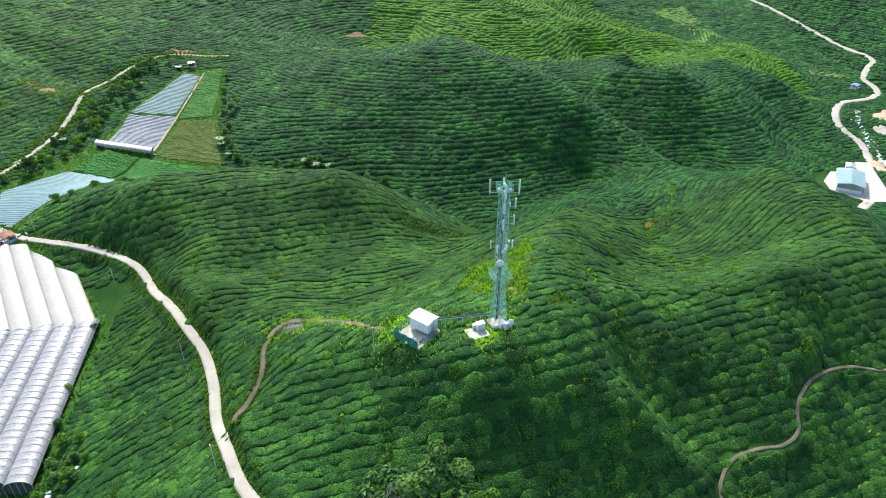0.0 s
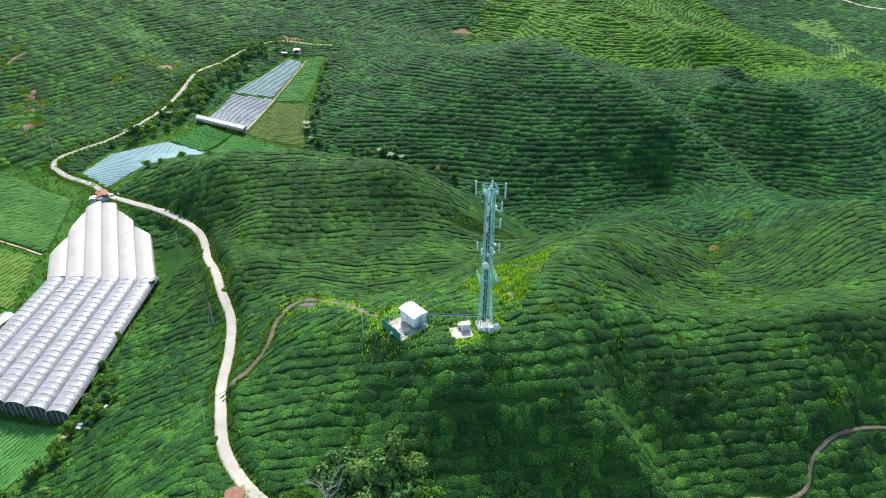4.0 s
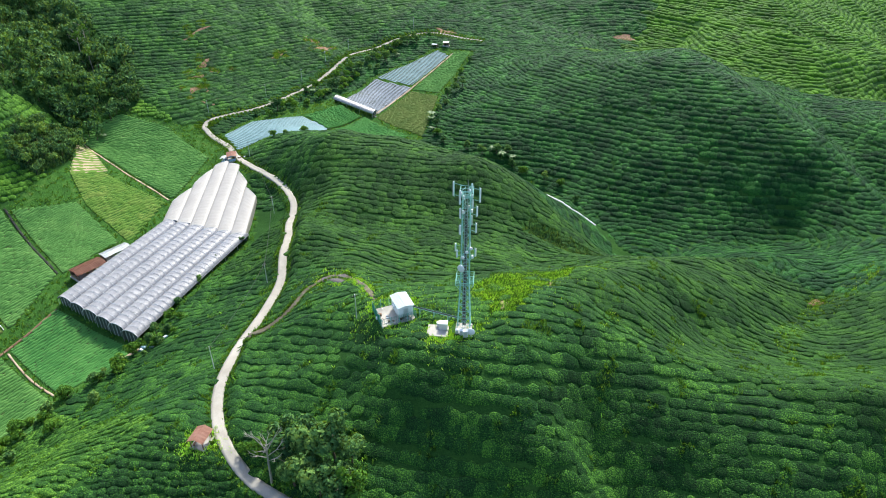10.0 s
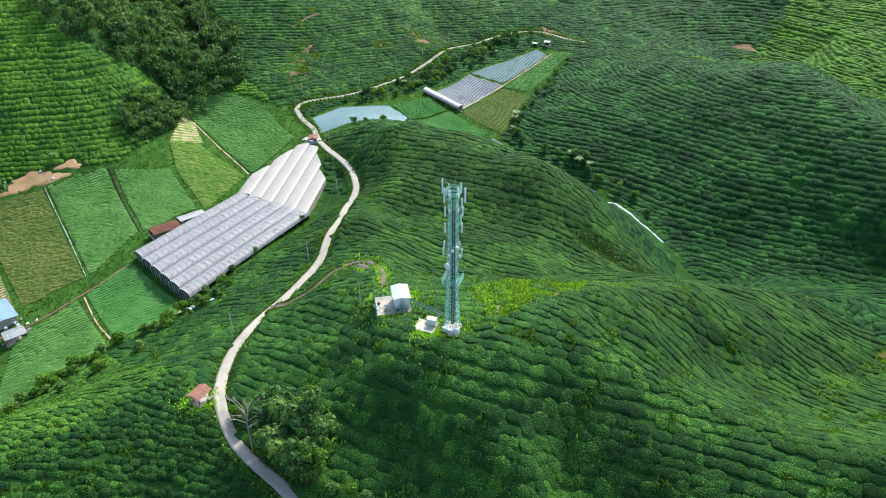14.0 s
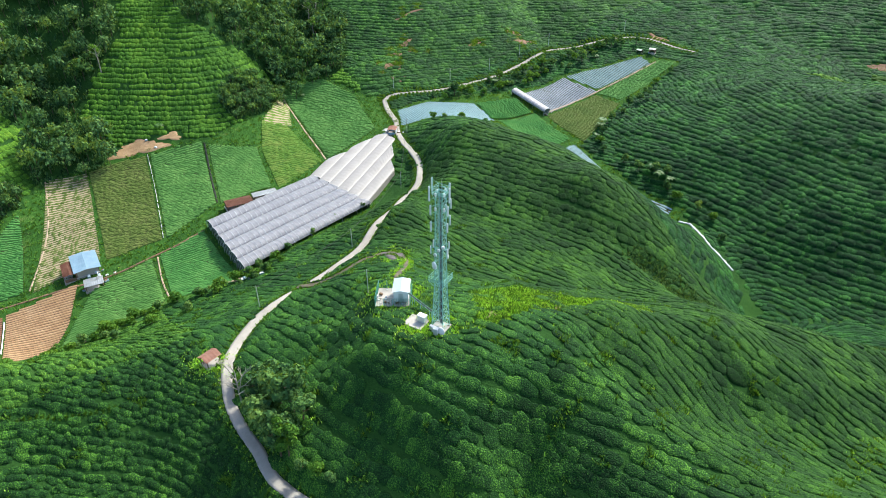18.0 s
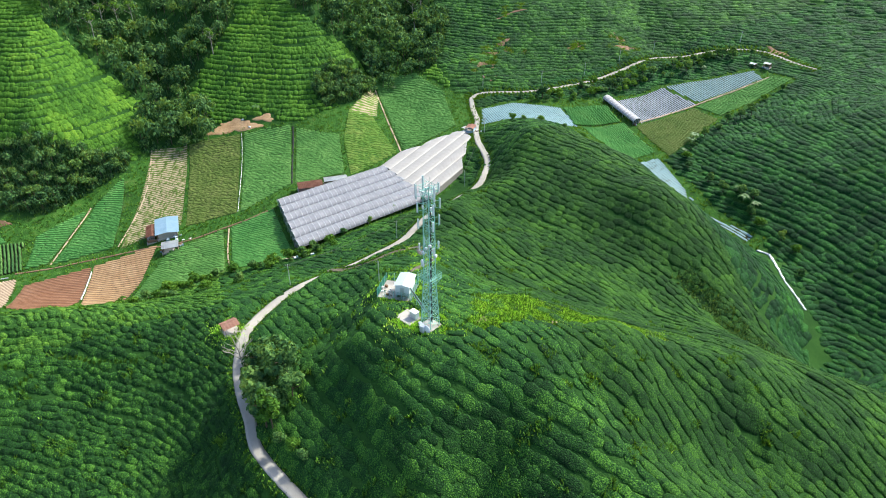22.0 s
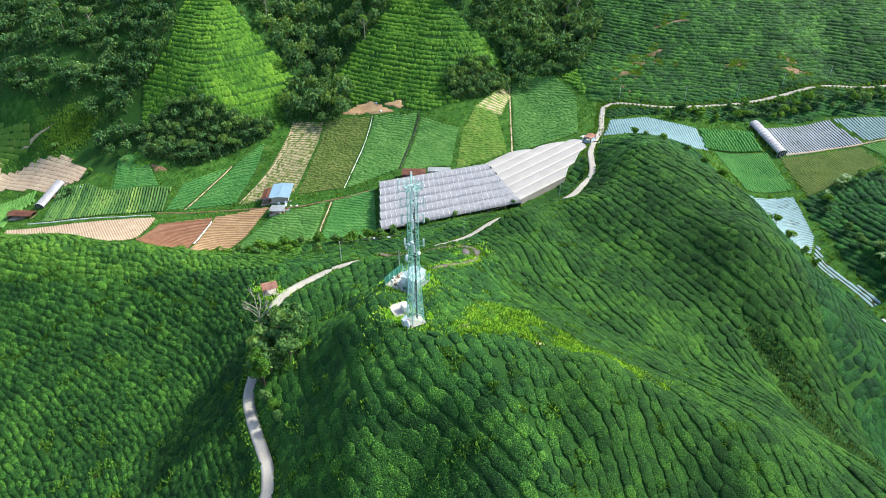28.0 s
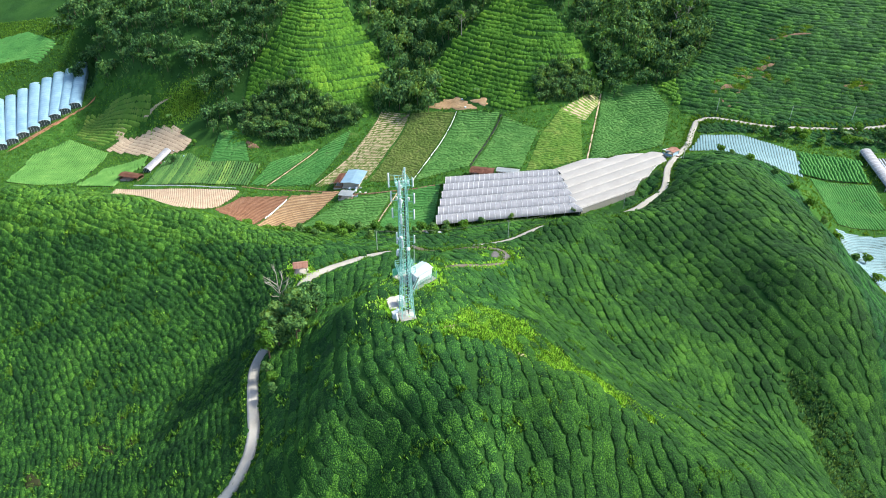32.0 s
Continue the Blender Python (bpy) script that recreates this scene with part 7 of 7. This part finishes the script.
# ---- stream in the northern valley and brook by the valley road ----
ribbon("stream", STREAM[:38], 0.38, WATER, "narrow white rushing stream in the valley bottom", "stream", 0.35, wobble=0.3)
brook = smooth_line([(262, 394), (259, 387), (251, 371), (247, 356), (242, 344), (240, 332), (239, 319), (236, 300), (228, 284)], 2.0)
ribbon("stream", brook, 1.3, WATER, "pale stony brook beside the valley road", "stream", 0.3, wobble=0.6)
rng = random.Random(12)
for i in range(26):
    k = rng.randrange(len(brook))
    x, y = brook[k][0] + rng.uniform(-4, 4), brook[k][1] + rng.uniform(-4, 4)
    s = rng.uniform(0.5, 1.5)
    bm = fresh()
    bmesh.ops.create_icosphere(bm, subdivisions=2, radius=s)
    for vtx in bm.verts:
        vtx.co *= 0.8 + 0.4 * noise.noise(vtx.co * 0.9 + Vector((i, 0, 0)))
        vtx.co.z *= 0.55
    me = bpy.data.meshes.new("boulder")
    bm.to_mesh(me)
    bm.free()
    me.materials.append(CONCRETE_LIGHT)
    ob = new("boulder", me)
    ob.location = (x, y, at(x, y) + s * 0.15)
    tagged(ob, "pale grey boulder beside the brook", "boulder", "boulders by the brook")


# ---- poles and wires ----
def pole(x, y, tall, turn, label):
    t = thing("utility_pole", x, y, at(x, y), turn, label, "utility pole", "utility poles")
    bm = fresh()
    rod(bm, (0, 0, -0.6), (0, 0, tall), 0.11, 8, 0.08)
    part("shaft", bm, GALV, t)
    bm = fresh()
    rod(bm, (-0.6, 0, tall - 0.4), (0.6, 0, tall - 0.4), 0.05, 5)
    part("crossarm", bm, WOOD, t)
    for s in (-0.5, 0.5):
        bm = fresh()
        rod(bm, (s, 0, tall - 0.36), (s, 0, tall - 0.2), 0.05, 6, 0.03)
        part("insulator", bm, WHITE, t)
    return Vector((x, y, at(x, y) + tall - 0.2))


def wires(tops, label):
    for a, b in zip(tops, tops[1:]):
        bm = fresh()
        bent_tube(bm, [a.lerp(b, k / 10) - a - Vector((0, 0, 0.03 * (b - a).length * 4 * k / 10 * (1 - k / 10))) for k in range(11)], 0.03)
        me = bpy.data.meshes.new("overhead_wire")
        bm.to_mesh(me)
        bm.free()
        me.materials.append(WIRE)
        ob = new("overhead_wire", me)
        ob.location = a
        tagged(ob, label, "wire", "overhead wires")


ROADSIDE = "slim grey utility pole beside the farm road"
wires([pole(x, y, 7.0, tn, ROADSIDE) for x, y, tn in ((-139.5, 190.5, 30), (-101, 163, 45), (-64.5, 122, 60), (-44, 84, 60), (-14, 100.5, 60))], "thin dark overhead wire along the road")
wires([pole(x, y, 6.5, tn, "slim grey utility pole above the upper road") for x, y, tn in ((-189, 214, 0), (-179, 243, 0), (-177, 268, 0), (-179, 291, 0), (-182, 316, 0), (-166, 362, 40))], "thin dark overhead wire above the upper road")


# ---- plot edging, pipes and litter ----
def hose(points, mat, label, w=0.22, lift=0.25):
    ribbon("edging", smooth_line(points, 1.5), w, mat, label, "edging", lift, "structure", 0.05)


hose([(-198, 91), (-170, 86), (-134.5, 79)], WHITE, "white plastic sheet edging between two plots", 0.06, 0.3)
hose([(-189, 114), (-165, 108), (-143, 103)], DARK, "dark ditch between two plots", 0.35, 0.2)
hose([(-213, 163), (-180, 158), (-147, 153)], SAND, "sandy footpath along the tall crop", 0.3, 0.2)
hose([(-208, 50), (-175, 44), (-140, 33)], SAND, "sandy footpath beside the harvested beds", 0.3, 0.2)
hose([(-180, 22), (-160, 14), (-143.5, 8)], SAND, "sandy footpath between dark green beds", 0.25, 0.2)
hose([(-149, -63), (-144, -30), (-141, -6)], WHITE, "white plastic pipe along the field edge", 0.12, 0.35)
hose([(-127, 23.6), (-116, 22.4), (-107, 21.4)], WHITE, "white sheet lying on the tilled beds", 0.09, 0.5)
hose([(-124.5, 74), (-110, 71.5), (-96, 70.5)], SAND, "narrow earth path between two green plots", 0.25, 0.2)
hose([(-143, -4), (-136, 26), (-128, 48), (-126, 60), (-126, 74), (-127, 92)], DIRT, "earth path in front of the farm house", 0.4, 0.2)
hose([(-131, 268), (-131.5, 290), (-131.5, 306), (-131.5, 330), (-131, 350)], SAND, "pale path beside the mulched beds", 0.4, 0.3)
rng = random.Random(21)
for i in range(34):
    cx, cy, sp = rng.choice([(-202, 98, 3.5), (-127, 52, 3), (-129, 55, 2.5), (-131, 267, 1.2), (-88, 92, 2), (-147, 190, 2.5), (-172, -58, 4), (-142, 354, 3), (-86, 96, 2)])
    x, y = rng.gauss(cx, sp), rng.gauss(cy, sp)
    s = rng.uniform(0.4, 0.9)
    t = thing("farm_clutter", x, y, at(x, y) + 0.1, rng.uniform(0, 180), "pale sack or crate standing at a plot edge", "crate", "farm clutter")
    bm = fresh()
    box(bm, -s, -s * 0.6, -0.1, s, s * 0.6, s * 0.8, 0.08)
    part("body", bm, rng.choice([WHITE, MULCH, WOOD]), t)
    bm = fresh()
    box(bm, -s * 0.7, -s * 0.4, s * 0.8 + 0.002, s * 0.7, s * 0.4, s * 0.95, 0.04)
    part("top", bm, rng.choice([WHITE, BLUE_TIN, RUST]), t)
